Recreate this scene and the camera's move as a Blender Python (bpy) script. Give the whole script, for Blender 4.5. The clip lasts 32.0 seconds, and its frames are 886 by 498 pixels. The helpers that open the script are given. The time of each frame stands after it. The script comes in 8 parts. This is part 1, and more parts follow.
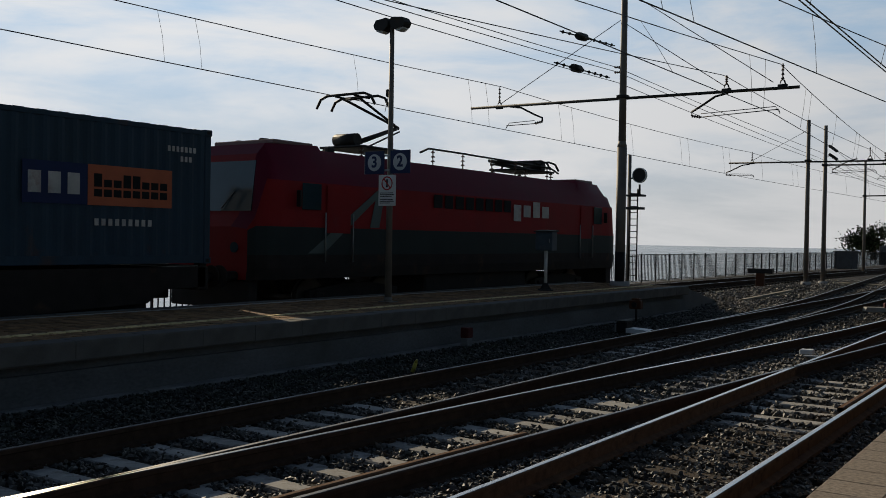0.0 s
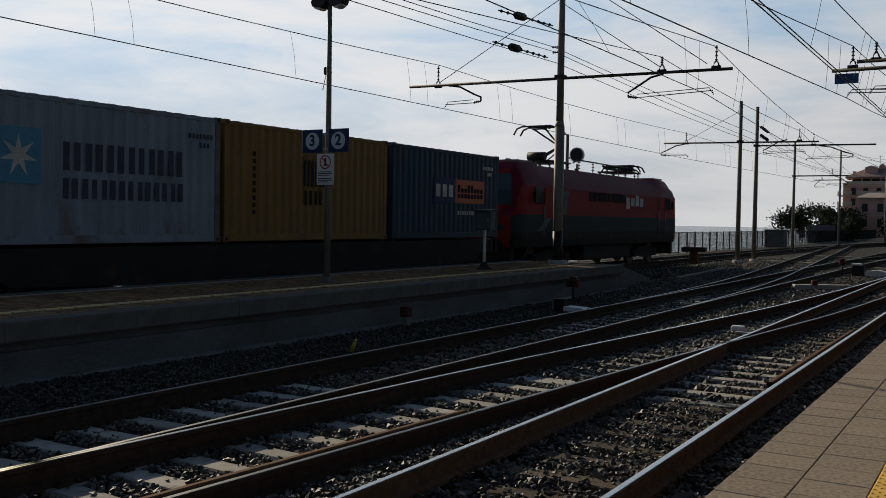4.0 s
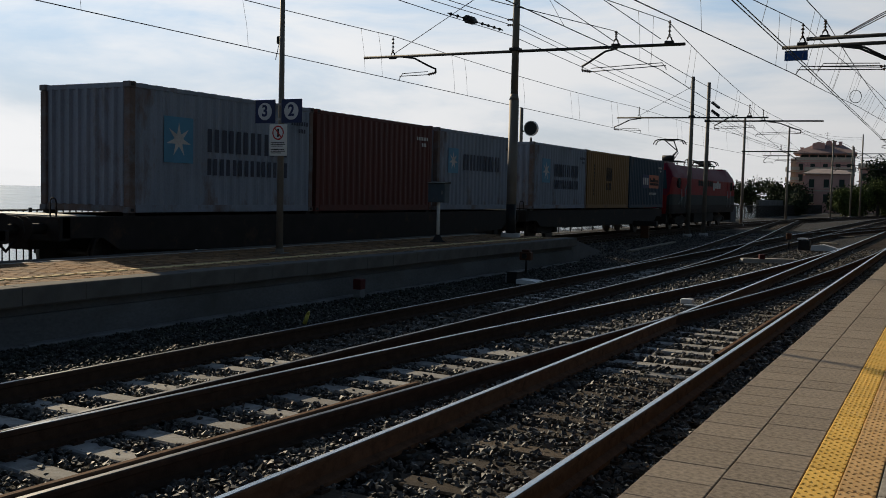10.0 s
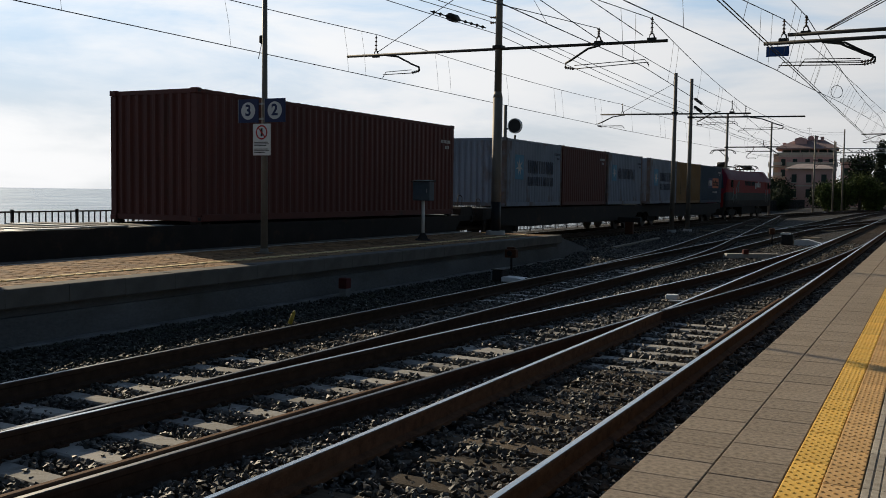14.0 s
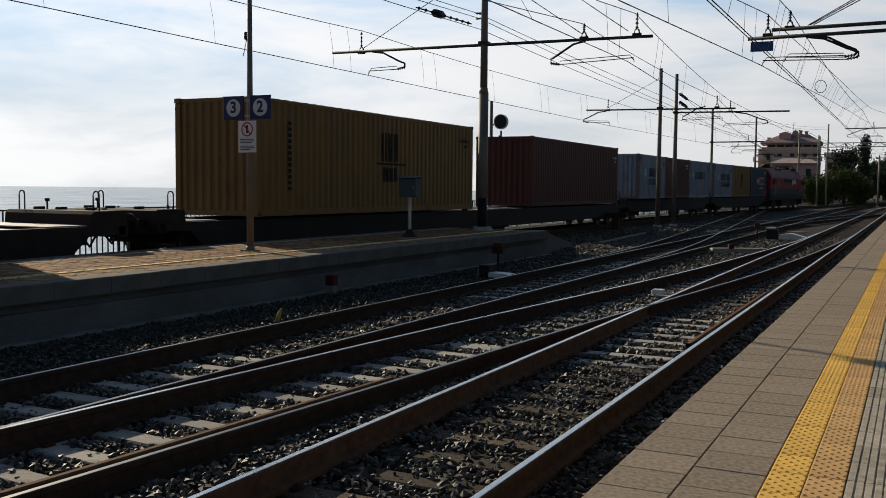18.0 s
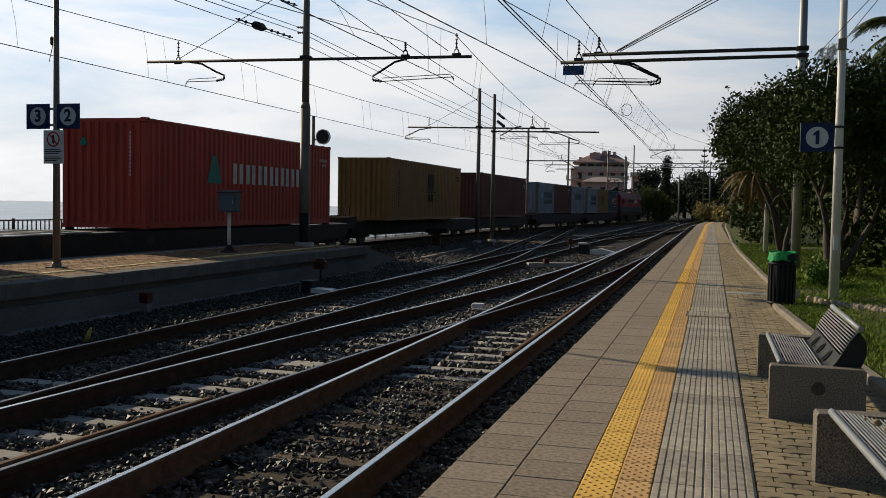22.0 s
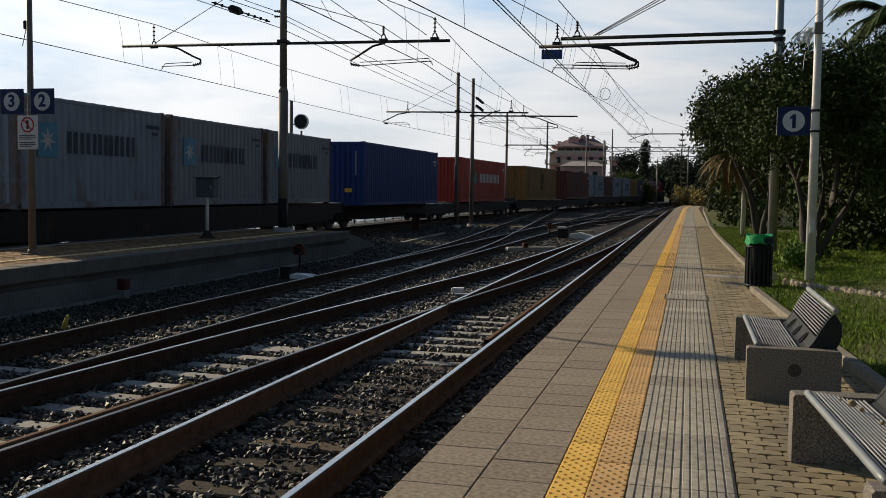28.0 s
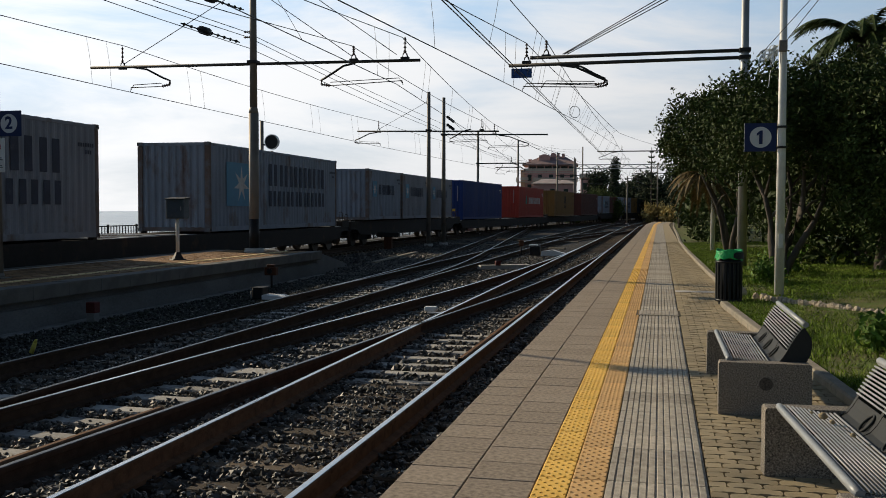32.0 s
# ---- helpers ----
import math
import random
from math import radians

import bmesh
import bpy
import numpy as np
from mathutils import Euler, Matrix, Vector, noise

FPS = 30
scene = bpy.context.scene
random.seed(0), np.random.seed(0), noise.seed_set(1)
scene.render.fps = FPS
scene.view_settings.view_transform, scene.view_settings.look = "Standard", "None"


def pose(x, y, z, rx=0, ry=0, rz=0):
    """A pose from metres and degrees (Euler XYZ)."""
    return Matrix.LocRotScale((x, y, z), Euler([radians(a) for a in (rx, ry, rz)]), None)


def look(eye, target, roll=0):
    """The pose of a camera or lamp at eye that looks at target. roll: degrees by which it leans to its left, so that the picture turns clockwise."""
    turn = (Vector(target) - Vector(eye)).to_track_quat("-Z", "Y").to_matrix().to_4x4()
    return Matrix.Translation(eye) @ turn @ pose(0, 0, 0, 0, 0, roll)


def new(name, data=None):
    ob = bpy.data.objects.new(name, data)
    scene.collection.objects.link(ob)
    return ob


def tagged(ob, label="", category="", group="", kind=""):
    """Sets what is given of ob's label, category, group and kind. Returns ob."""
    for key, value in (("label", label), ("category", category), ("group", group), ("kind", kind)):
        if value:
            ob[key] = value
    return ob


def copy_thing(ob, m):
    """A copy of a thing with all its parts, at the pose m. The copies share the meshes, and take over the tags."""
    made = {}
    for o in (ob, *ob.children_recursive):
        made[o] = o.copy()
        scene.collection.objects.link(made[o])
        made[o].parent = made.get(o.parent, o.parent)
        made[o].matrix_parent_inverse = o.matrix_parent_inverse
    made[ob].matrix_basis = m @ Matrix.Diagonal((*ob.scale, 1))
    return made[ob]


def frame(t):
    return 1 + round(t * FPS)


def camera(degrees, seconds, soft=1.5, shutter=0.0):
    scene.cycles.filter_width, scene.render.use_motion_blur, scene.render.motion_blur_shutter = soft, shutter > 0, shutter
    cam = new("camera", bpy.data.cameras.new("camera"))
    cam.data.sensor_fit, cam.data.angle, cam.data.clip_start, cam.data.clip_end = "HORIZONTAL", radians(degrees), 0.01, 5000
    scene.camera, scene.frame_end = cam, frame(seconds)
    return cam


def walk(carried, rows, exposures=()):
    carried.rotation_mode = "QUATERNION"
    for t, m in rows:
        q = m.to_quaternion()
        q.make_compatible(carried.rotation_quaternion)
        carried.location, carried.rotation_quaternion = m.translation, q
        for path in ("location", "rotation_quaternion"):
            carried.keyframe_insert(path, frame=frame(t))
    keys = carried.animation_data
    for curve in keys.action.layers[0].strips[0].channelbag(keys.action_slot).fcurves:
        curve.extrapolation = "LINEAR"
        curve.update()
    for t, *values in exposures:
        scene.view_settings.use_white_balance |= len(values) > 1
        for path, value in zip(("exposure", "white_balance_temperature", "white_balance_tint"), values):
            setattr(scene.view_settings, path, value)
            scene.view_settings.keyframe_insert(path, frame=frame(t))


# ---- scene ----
cam = camera(49.954, 32.0, soft=0.9)
EYE = (0.0, 0.0, 1.59)


def view(yaw, pitch, roll):
    # yaw to the left of +y, pitch up, roll as look() takes it, all in degrees
    a, b = radians(yaw), radians(pitch)
    ahead = Vector((-math.sin(a) * math.cos(b), math.cos(a) * math.cos(b), math.sin(b)))
    return look(EYE, Vector(EYE) + ahead, roll)


PATH = [
    (0, view(34.630, -0.599, 0.923)),
    (0.5, view(33.804, -0.561, 0.882)),
    (1, view(33.269, -0.483, 0.846)),
    (1.5, view(32.825, -0.687, 0.933)),
    (2, view(32.185, -0.757, 0.823)),
    (2.5, view(32.016, -1.093, 0.791)),
    (3, view(31.370, -1.517, 0.853)),
    (3.5, view(31.086, -1.698, 0.891)),
    (5.5, view(30.383, -2.044, 1.079)),
    (6, view(30.186, -2.156, 1.224)),
    (6.5, view(29.982, -2.260, 1.219)),
    (7, view(29.497, -2.295, 1.475)),
    (7.5, view(29.412, -2.273, 1.504)),
    (8, view(29.316, -2.149, 1.450)),
    (8.5, view(28.916, -2.224, 1.448)),
    (9, view(28.523, -2.519, 1.379)),
    (9.5, view(28.414, -2.985, 1.289)),
    (10, view(28.116, -3.394, 1.331)),
    (10.5, view(28.151, -3.388, 1.340)),
    (11, view(28.084, -3.238, 1.469)),
    (11.5, view(27.868, -3.202, 1.542)),
    (12, view(28.001, -3.184, 1.266)),
    (12.5, view(27.774, -3.373, 1.670)),
    (13, view(27.354, -3.699, 1.400)),
    (13.5, view(27.207, -3.512, 1.038)),
    (14, view(27.221, -3.487, 0.828)),
    (14.5, view(27.330, -3.241, 0.660)),
    (16.5, view(26.881, -3.519, 0.795)),
    (17, view(26.772, -3.673, 0.576)),
    (17.5, view(26.671, -3.664, 0.512)),
    (18, view(26.420, -3.704, 0.531)),
    (18.5, view(26.113, -3.286, 0.685)),
    (19, view(25.531, -3.155, 0.799)),
    (19.5, view(23.023, -3.204, 0.872)),
    (20, view(20.397, -2.931, 0.800)),
    (20.5, view(17.944, -2.802, 1.022)),
    (21, view(16.473, -2.726, 0.814)),
    (21.5, view(16.372, -2.833, 0.740)),
    (22, view(15.758, -2.633, 0.972)),
    (22.5, view(15.559, -2.571, 1.024)),
    (23, view(14.836, -2.791, 1.020)),
    (23.5, view(14.738, -2.942, 0.981)),
    (24, view(14.365, -3.112, 0.965)),
    (24.5, view(14.470, -3.086, 0.900)),
    (25, view(14.532, -3.127, 0.864)),
    (25.5, view(14.527, -3.044, 0.854)),
    (27.5, view(14.556, -3.375, 0.773)),
    (28, view(14.499, -3.534, 0.751)),
    (28.5, view(14.532, -3.693, 0.601)),
    (29, view(14.465, -3.665, 0.640)),
    (29.5, view(14.433, -3.728, 0.595)),
    (30, view(14.300, -3.584, 0.734)),
    (30.5, view(14.253, -3.471, 0.666)),
    (31, view(13.746, -3.382, 0.609)),
    (31.5, view(13.071, -2.169, 0.309)),
    (32, view(12.849, -2.394, 0.158)),
]
EXPOSURES = [(0, -0.63), (3.5, -0.57), (6, -0.47), (10, -0.39), (13, -0.27), (18, -0.25), (24, -0.19), (32, -0.09)]
walk(cam, PATH, EXPOSURES)

# ---- world and sun ----
SUN_EL, SUN_AZ = 24.0, 64.0      # elevation, and azimuth to the left of +y
world = bpy.data.worlds.new("sky")
scene.world = world
world.use_nodes = True


def build_sky():
    """White cloud streaks and haze low over the sea, clear blue sky above and inland."""
    nt = world.node_tree
    nt.nodes.clear()
    N, L = nt.nodes.new, nt.links.new

    def math_node(op, a, b, clamp=False):
        n = N("ShaderNodeMath")
        n.operation, n.use_clamp = op, clamp
        for i, v in enumerate((a, b)):
            if isinstance(v, (int, float)):
                n.inputs[i].default_value = v
            else:
                L(v, n.inputs[i])
        return n.outputs[0]

    def ramp_node(v, lo, hi, to_lo=0.0, to_hi=1.0, smooth=True):
        n = N("ShaderNodeMapRange")
        n.interpolation_type = "SMOOTHSTEP" if smooth else "LINEAR"
        n.inputs["From Min"].default_value, n.inputs["From Max"].default_value = lo, hi
        n.inputs["To Min"].default_value, n.inputs["To Max"].default_value = to_lo, to_hi
        L(v, n.inputs[0])
        return n.outputs[0]
    out, bg, sky = N("ShaderNodeOutputWorld"), N("ShaderNodeBackground"), N("ShaderNodeTexSky")
    sky.sky_type, sky.sun_disc = "NISHITA", False
    sky.sun_elevation, sky.sun_rotation = radians(SUN_EL), radians(-SUN_AZ)
    sky.air_density, sky.dust_density, sky.ozone_density = 0.9, 0.3, 1.2
    co, mp, ns, sep, dot = N("ShaderNodeTexCoord"), N("ShaderNodeMapping"), N("ShaderNodeTexNoise"), N("ShaderNodeSeparateXYZ"), N("ShaderNodeVectorMath")
    mp.inputs["Scale"].default_value = (1.0, 1.3, 5.5)
    mp.inputs["Location"].default_value = (0.35, 0.1, 0.2)
    mp.inputs["Rotation"].default_value = (0.12, 0.05, 0.5)
    ns.inputs["Scale"].default_value, ns.inputs["Detail"].default_value, ns.inputs["Roughness"].default_value, ns.inputs["Distortion"].default_value = 2.3, 9, 0.58, 0.35
    dot.operation = "DOT_PRODUCT"
    dot.inputs[1].default_value = (-0.75, 0.66, 0.0)
    L(co.outputs["Generated"], mp.inputs[0])
    L(mp.outputs[0], ns.inputs["Vector"])
    L(co.outputs["Generated"], dot.inputs[0])
    L(co.outputs["Generated"], sep.inputs[0])
    z, sea = sep.outputs[2], ramp_node(dot.outputs["Value"], -0.2, 0.75)
    low = ramp_node(z, 0.2, 0.5, 1.0, 0.0)
    # streaks where the noise rises over a threshold that climbs with height and away from the sea
    bias = math_node("ADD", math_node("SUBTRACT", math_node("MULTIPLY", sea, 0.40), 0.15), math_node("MULTIPLY", math_node("SUBTRACT", low, 1.0), 0.5))
    cloud = math_node("MULTIPLY", ramp_node(math_node("ADD", ns.outputs[0], bias), 0.55, 0.84), 0.92)
    veil = math_node("MULTIPLY", ramp_node(z, 0.25, 0.75, 0.9, 0.0), ramp_node(dot.outputs["Value"], -0.45, 0.15, 0.08, 1.0))
    haze = math_node("MULTIPLY", ramp_node(z, 0.0, 0.22, 0.9, 0.0), ramp_node(dot.outputs["Value"], -0.45, 0.3, 0.1, 1.0))
    last = sky.outputs[0]
    for amount, colour in ((veil, (8.3, 11.6, 15.3, 1)), (haze, (11.0, 11.3, 11.4, 1)), (cloud, (15.2, 15.2, 15.3, 1))):
        mix = N("ShaderNodeMix")
        mix.data_type = "RGBA"
        mix.inputs[7].default_value = colour
        L(amount, mix.inputs["Factor"])
        L(last, mix.inputs[6])
        last = mix.outputs[2]
    # the sky is brighter round the sun
    near_sun, glow = N("ShaderNodeVectorMath"), N("ShaderNodeVectorMath")
    near_sun.operation, glow.operation = "DOT_PRODUCT", "SCALE"
    near_sun.inputs[1].default_value = (-math.sin(radians(SUN_AZ)) * math.cos(radians(SUN_EL)), math.cos(radians(SUN_AZ)) * math.cos(radians(SUN_EL)), math.sin(radians(SUN_EL)))
    L(co.outputs["Generated"], near_sun.inputs[0])
    L(last, glow.inputs[0])
    L(ramp_node(near_sun.outputs["Value"], 0.25, 0.95, 0.90, 1.62, False), glow.inputs["Scale"])
    L(glow.outputs[0], bg.inputs[0])
    bg.inputs[1].default_value = 0.05
    L(bg.outputs[0], out.inputs[0])


build_sky()
sun = new("sun", bpy.data.lights.new("sun", "SUN"))
sun.data.energy, sun.data.angle, sun.data.color = 5.0, radians(0.6), (1.0, 0.84, 0.60)
_a, _e = radians(SUN_AZ), radians(SUN_EL)
SUN_DIR = Vector((-math.sin(_a) * math.cos(_e), math.cos(_a) * math.cos(_e), math.sin(_e)))
sun.matrix_world = look(SUN_DIR * 60, (0, 0, 0))

# ---- materials ----


def mat(name, color, rough=0.8, metal=0.0, scale=6.0, var=0.25, fine=60.0, bump=0.15, dist=0.004, tint=None, stain=0.0, islands=0.0, per_object=0.0, spec=0.22, grain=(1, 1, 1)):
    """A surface with variation at two scales, fine relief and, where asked, stains of another colour."""
    m = bpy.data.materials.new(name)
    m.use_nodes = True
    nt = m.node_tree
    N, L = nt.nodes.new, nt.links.new
    b = nt.nodes["Principled BSDF"]
    b.inputs["Metallic"].default_value = metal
    b.inputs["Specular IOR Level"].default_value = spec
    co, mp, n1, n2 = N("ShaderNodeTexCoord"), N("ShaderNodeMapping"), N("ShaderNodeTexNoise"), N("ShaderNodeTexNoise")
    mp.inputs["Scale"].default_value = grain
    L(co.outputs["Object"], mp.inputs[0])
    n1.inputs["Scale"].default_value, n1.inputs["Detail"].default_value = scale, 5
    n2.inputs["Scale"].default_value, n2.inputs["Detail"].default_value = fine, 3
    L(mp.outputs[0], n1.inputs["Vector"])
    L(mp.outputs[0], n2.inputs["Vector"])
    add = N("ShaderNodeMath")
    add.operation = "MULTIPLY_ADD"
    L(n2.outputs[0], add.inputs[0])
    add.inputs[1].default_value = 0.5
    L(n1.outputs[0], add.inputs[2])
    last = add.outputs[0]
    for amount, source in ((islands, "g"), (per_object, "o")):
        if amount:
            src = N("ShaderNodeNewGeometry").outputs["Random Per Island"] if source == "g" else N("ShaderNodeObjectInfo").outputs["Random"]
            k = N("ShaderNodeMath")
            k.operation, k.inputs[1].default_value = "MULTIPLY_ADD", amount
            L(src, k.inputs[0])
            L(last, k.inputs[2])
            sub = N("ShaderNodeMath")
            sub.operation, sub.inputs[1].default_value = "SUBTRACT", amount / 2
            L(k.outputs[0], sub.inputs[0])
            last = sub.outputs[0]
    ramp = N("ShaderNodeMapRange")
    ramp.inputs["From Min"].default_value, ramp.inputs["From Max"].default_value = 0.45, 1.05
    ramp.inputs["To Min"].default_value, ramp.inputs["To Max"].default_value = 1 - var, 1 + var
    L(last, ramp.inputs[0])
    mul = N("ShaderNodeVectorMath")
    mul.operation = "SCALE"
    mul.inputs[0].default_value = color
    L(ramp.outputs[0], mul.inputs["Scale"])
    col = mul.outputs[0]
    if tint:
        n3, r3, mx = N("ShaderNodeTexNoise"), N("ShaderNodeMapRange"), N("ShaderNodeMix")
        n3.inputs["Scale"].default_value, n3.inputs["Detail"].default_value, n3.inputs["Roughness"].default_value = scale * 0.6, 9, 0.68
        L(mp.outputs[0], n3.inputs["Vector"])
        r3.inputs["From Min"].default_value, r3.inputs["From Max"].default_value = 0.66 - 0.3 * stain, 0.78 - 0.2 * stain
        L(n3.outputs[0], r3.inputs[0])
        mx.data_type = "RGBA"
        L(r3.outputs[0], mx.inputs["Factor"])
        L(col, mx.inputs[6])
        mx.inputs[7].default_value = (*tint, 1)
        col = mx.outputs[2]
    L(col, b.inputs["Base Color"])
    rr = N("ShaderNodeMapRange")
    rr.inputs["To Min"].default_value, rr.inputs["To Max"].default_value = max(0.02, rough - 0.12), min(1.0, rough + 0.1)
    L(n1.outputs[0], rr.inputs[0])
    L(rr.outputs[0], b.inputs["Roughness"])
    if bump:
        bp = N("ShaderNodeBump")
        bp.inputs["Strength"].default_value, bp.inputs["Distance"].default_value = bump, dist
        L(n2.outputs[0], bp.inputs["Height"])
        L(bp.outputs[0], b.inputs["Normal"])
    return m


M = {}
# bed far darker than the stones: the shade in their gaps is in its colour
M["ballast"] = mat("ballast", (0.020, 0.018, 0.016), 0.9, scale=5, var=0.45, fine=40, bump=0.9, dist=0.03, tint=(0.07, 0.045, 0.03), stain=0.35)
M["stone"] = mat("stone", (0.078, 0.073, 0.063), 0.6, spec=0.4, scale=3, var=0.6, fine=60, bump=0.3, islands=1.0, tint=(0.10, 0.06, 0.035), stain=0.3)
# stones by the platform wall: green growth, and the wall's shade put into colour
M["shaded_stone"] = mat("shaded_greenish_stone", (0.042, 0.043, 0.036), 0.65, spec=0.35, scale=3, var=0.7, fine=60, bump=0.3, islands=1.3, tint=(0.045, 0.052, 0.025), stain=0.45)
M["rust"] = mat("rusty_steel", (0.066, 0.041, 0.028), 0.85, 0.0, spec=0.1, scale=9, var=0.4, fine=90, bump=0.3, tint=(0.06, 0.038, 0.027), stain=0.4)
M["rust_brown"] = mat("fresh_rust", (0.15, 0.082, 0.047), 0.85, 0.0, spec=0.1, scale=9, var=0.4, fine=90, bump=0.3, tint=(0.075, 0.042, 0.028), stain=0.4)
M["railtop"] = mat("polished_rail", (0.55, 0.535, 0.51), 0.30, 1.0, scale=3, var=0.15, fine=80, bump=0.03, grain=(1, 0.05, 1))
M["dull_rail"] = mat("worn_rail_head", (0.17, 0.16, 0.15), 0.42, 0.9, scale=3, var=0.3, fine=80, bump=0.05, tint=(0.08, 0.05, 0.035), stain=0.2, grain=(1, 0.05, 1))
M["concrete"] = mat("concrete", (0.42, 0.40, 0.37), 0.85, scale=4, var=0.25, fine=70, bump=0.3, tint=(0.22, 0.20, 0.17), stain=0.3)
M["kerb"] = mat("kerb_concrete", (0.27, 0.235, 0.18), 0.9, scale=4, var=0.3, fine=70, bump=0.35, tint=(0.15, 0.14, 0.10), stain=0.4)
M["coping"] = mat("coping_concrete", (0.125, 0.121, 0.112), 0.9, scale=3, var=0.3, fine=70, bump=0.35, tint=(0.12, 0.11, 0.10), stain=0.4)
M["sleeper"] = mat("sleeper_concrete", (0.33, 0.315, 0.29), 0.85, scale=5, var=0.3, fine=60, bump=0.3, tint=(0.11, 0.09, 0.07), stain=0.5, per_object=0.5)
M["old_sleeper"] = mat("weathered_sleeper", (0.13, 0.118, 0.10), 0.9, scale=5, var=0.4, fine=50, bump=0.4, tint=(0.05, 0.042, 0.034), stain=0.6, per_object=0.6)
M["timber"] = mat("sleeper_timber", (0.085, 0.063, 0.043), 0.9, scale=6, var=0.45, fine=40, bump=0.6, dist=0.01, grain=(0.4, 5, 5), per_object=0.5)
M["wall"] = mat("platform_wall", (0.115, 0.116, 0.117), 0.9, scale=1.3, var=0.4, fine=30, bump=0.5, dist=0.012, tint=(0.085, 0.082, 0.075), stain=0.5, grain=(1, 0.5, 1))
M["footing"] = mat("footing_concrete", (0.20, 0.20, 0.198), 0.9, scale=1.5, var=0.4, fine=40, bump=0.4, dist=0.01, tint=(0.12, 0.115, 0.10), stain=0.5)
M["slab"] = mat("edge_slab", (0.29, 0.238, 0.185), 0.92, scale=30, var=0.48, fine=300, bump=0.6, tint=(0.17, 0.14, 0.11), stain=0.2, per_object=0.10, spec=0.12)
M["yellow"] = mat("yellow_tactile", (0.80, 0.49, 0.105), 0.8, scale=3, var=0.2, fine=80, bump=0.2, tint=(0.62, 0.38, 0.13), stain=0.5, per_object=0.25)
M["tan"] = mat("worn_tactile", (0.60, 0.37, 0.155), 0.85, scale=3, var=0.2, fine=80, bump=0.2, tint=(0.36, 0.28, 0.19), stain=0.4, per_object=0.3)
M["groove"] = mat("grooved_tile", (0.37, 0.33, 0.27), 0.88, scale=14, var=0.45, fine=220, bump=0.25, tint=(0.26, 0.24, 0.21), stain=0.35, per_object=0.3)
M["paver"] = mat("paver", (0.31, 0.25, 0.155), 0.9, scale=6, var=0.25, fine=90, bump=0.3, tint=(0.2, 0.19, 0.12), stain=0.3, per_object=0.4, islands=0.4)
M["joint"] = mat("joint_dirt", (0.075, 0.06, 0.038), 0.95, scale=8, var=0.3, fine=60, bump=0.5)
M["small_paver"] = mat("small_paver", (0.25, 0.145, 0.07), 0.9, scale=1.5, var=0.4, fine=120, bump=0.4, tint=(0.15, 0.105, 0.065), stain=0.4, islands=0.7)
M["soil"] = mat("soil", (0.10, 0.095, 0.035), 0.95, scale=2, var=0.4, fine=30, bump=0.8, dist=0.03, tint=(0.085, 0.13, 0.02), stain=0.7)
M["far_land"] = mat("far_land", (0.07, 0.075, 0.04), 0.95, scale=0.05, var=0.4, fine=1.0, bump=0.3)
M["sea"] = mat("sea", (0.035, 0.085, 0.095), 0.22, scale=0.02, var=0.2, fine=0.6, bump=0.4, dist=0.10, spec=0.5)
M["steel"] = mat("galvanised_steel", (0.32, 0.33, 0.33), 0.55, 0.6, scale=3, var=0.2, fine=60, bump=0.08, tint=(0.24, 0.22, 0.19), stain=0.2)
M["mast"] = mat("mast_paint", (0.19, 0.172, 0.15), 0.6, 0.2, scale=2, var=0.3, fine=50, bump=0.1, tint=(0.22, 0.12, 0.06), stain=0.35)
M["wire"] = mat("wire", (0.06, 0.06, 0.065), 0.6, 0.3, var=0.1, bump=0)
M["dark"] = mat("dark_iron", (0.035, 0.033, 0.032), 0.65, 0.3, scale=5, var=0.3, fine=60, bump=0.15, tint=(0.06, 0.04, 0.025), stain=0.3)
M["black"] = mat("black_paint", (0.015, 0.015, 0.016), 0.5, var=0.2)
M["porcelain"] = mat("insulator", (0.10, 0.06, 0.045), 0.25, var=0.2, bump=0)
M["blue_sign"] = mat("blue_enamel", (0.011, 0.022, 0.085), 0.4, scale=4, var=0.12, bump=0.02)
M["white_sign"] = mat("white_enamel", (0.72, 0.72, 0.70), 0.5, scale=4, var=0.08, bump=0.02)
M["grey_sign"] = mat("grey_enamel", (0.55, 0.56, 0.57), 0.5, scale=4, var=0.08, bump=0.02)
M["red_sign"] = mat("red_enamel", (0.45, 0.03, 0.03), 0.5, var=0.1, bump=0.02)
M["orange"] = mat("orange_paint", (0.085, 0.030, 0.013), 0.6, scale=6, var=0.25, tint=(0.12, 0.06, 0.03), stain=0.3)
M["board"] = mat("blue_board", (0.02, 0.065, 0.21), 0.5, scale=4, var=0.15, bump=0.02)
M["dry_leaf"] = mat("dry_leaf", (0.20, 0.10, 0.035), 0.85, scale=3, var=0.4, bump=0, islands=0.9)
M["redbox"] = mat("red_paint", (0.085, 0.016, 0.015), 0.65, scale=6, var=0.25)

# ---- mesh building ----


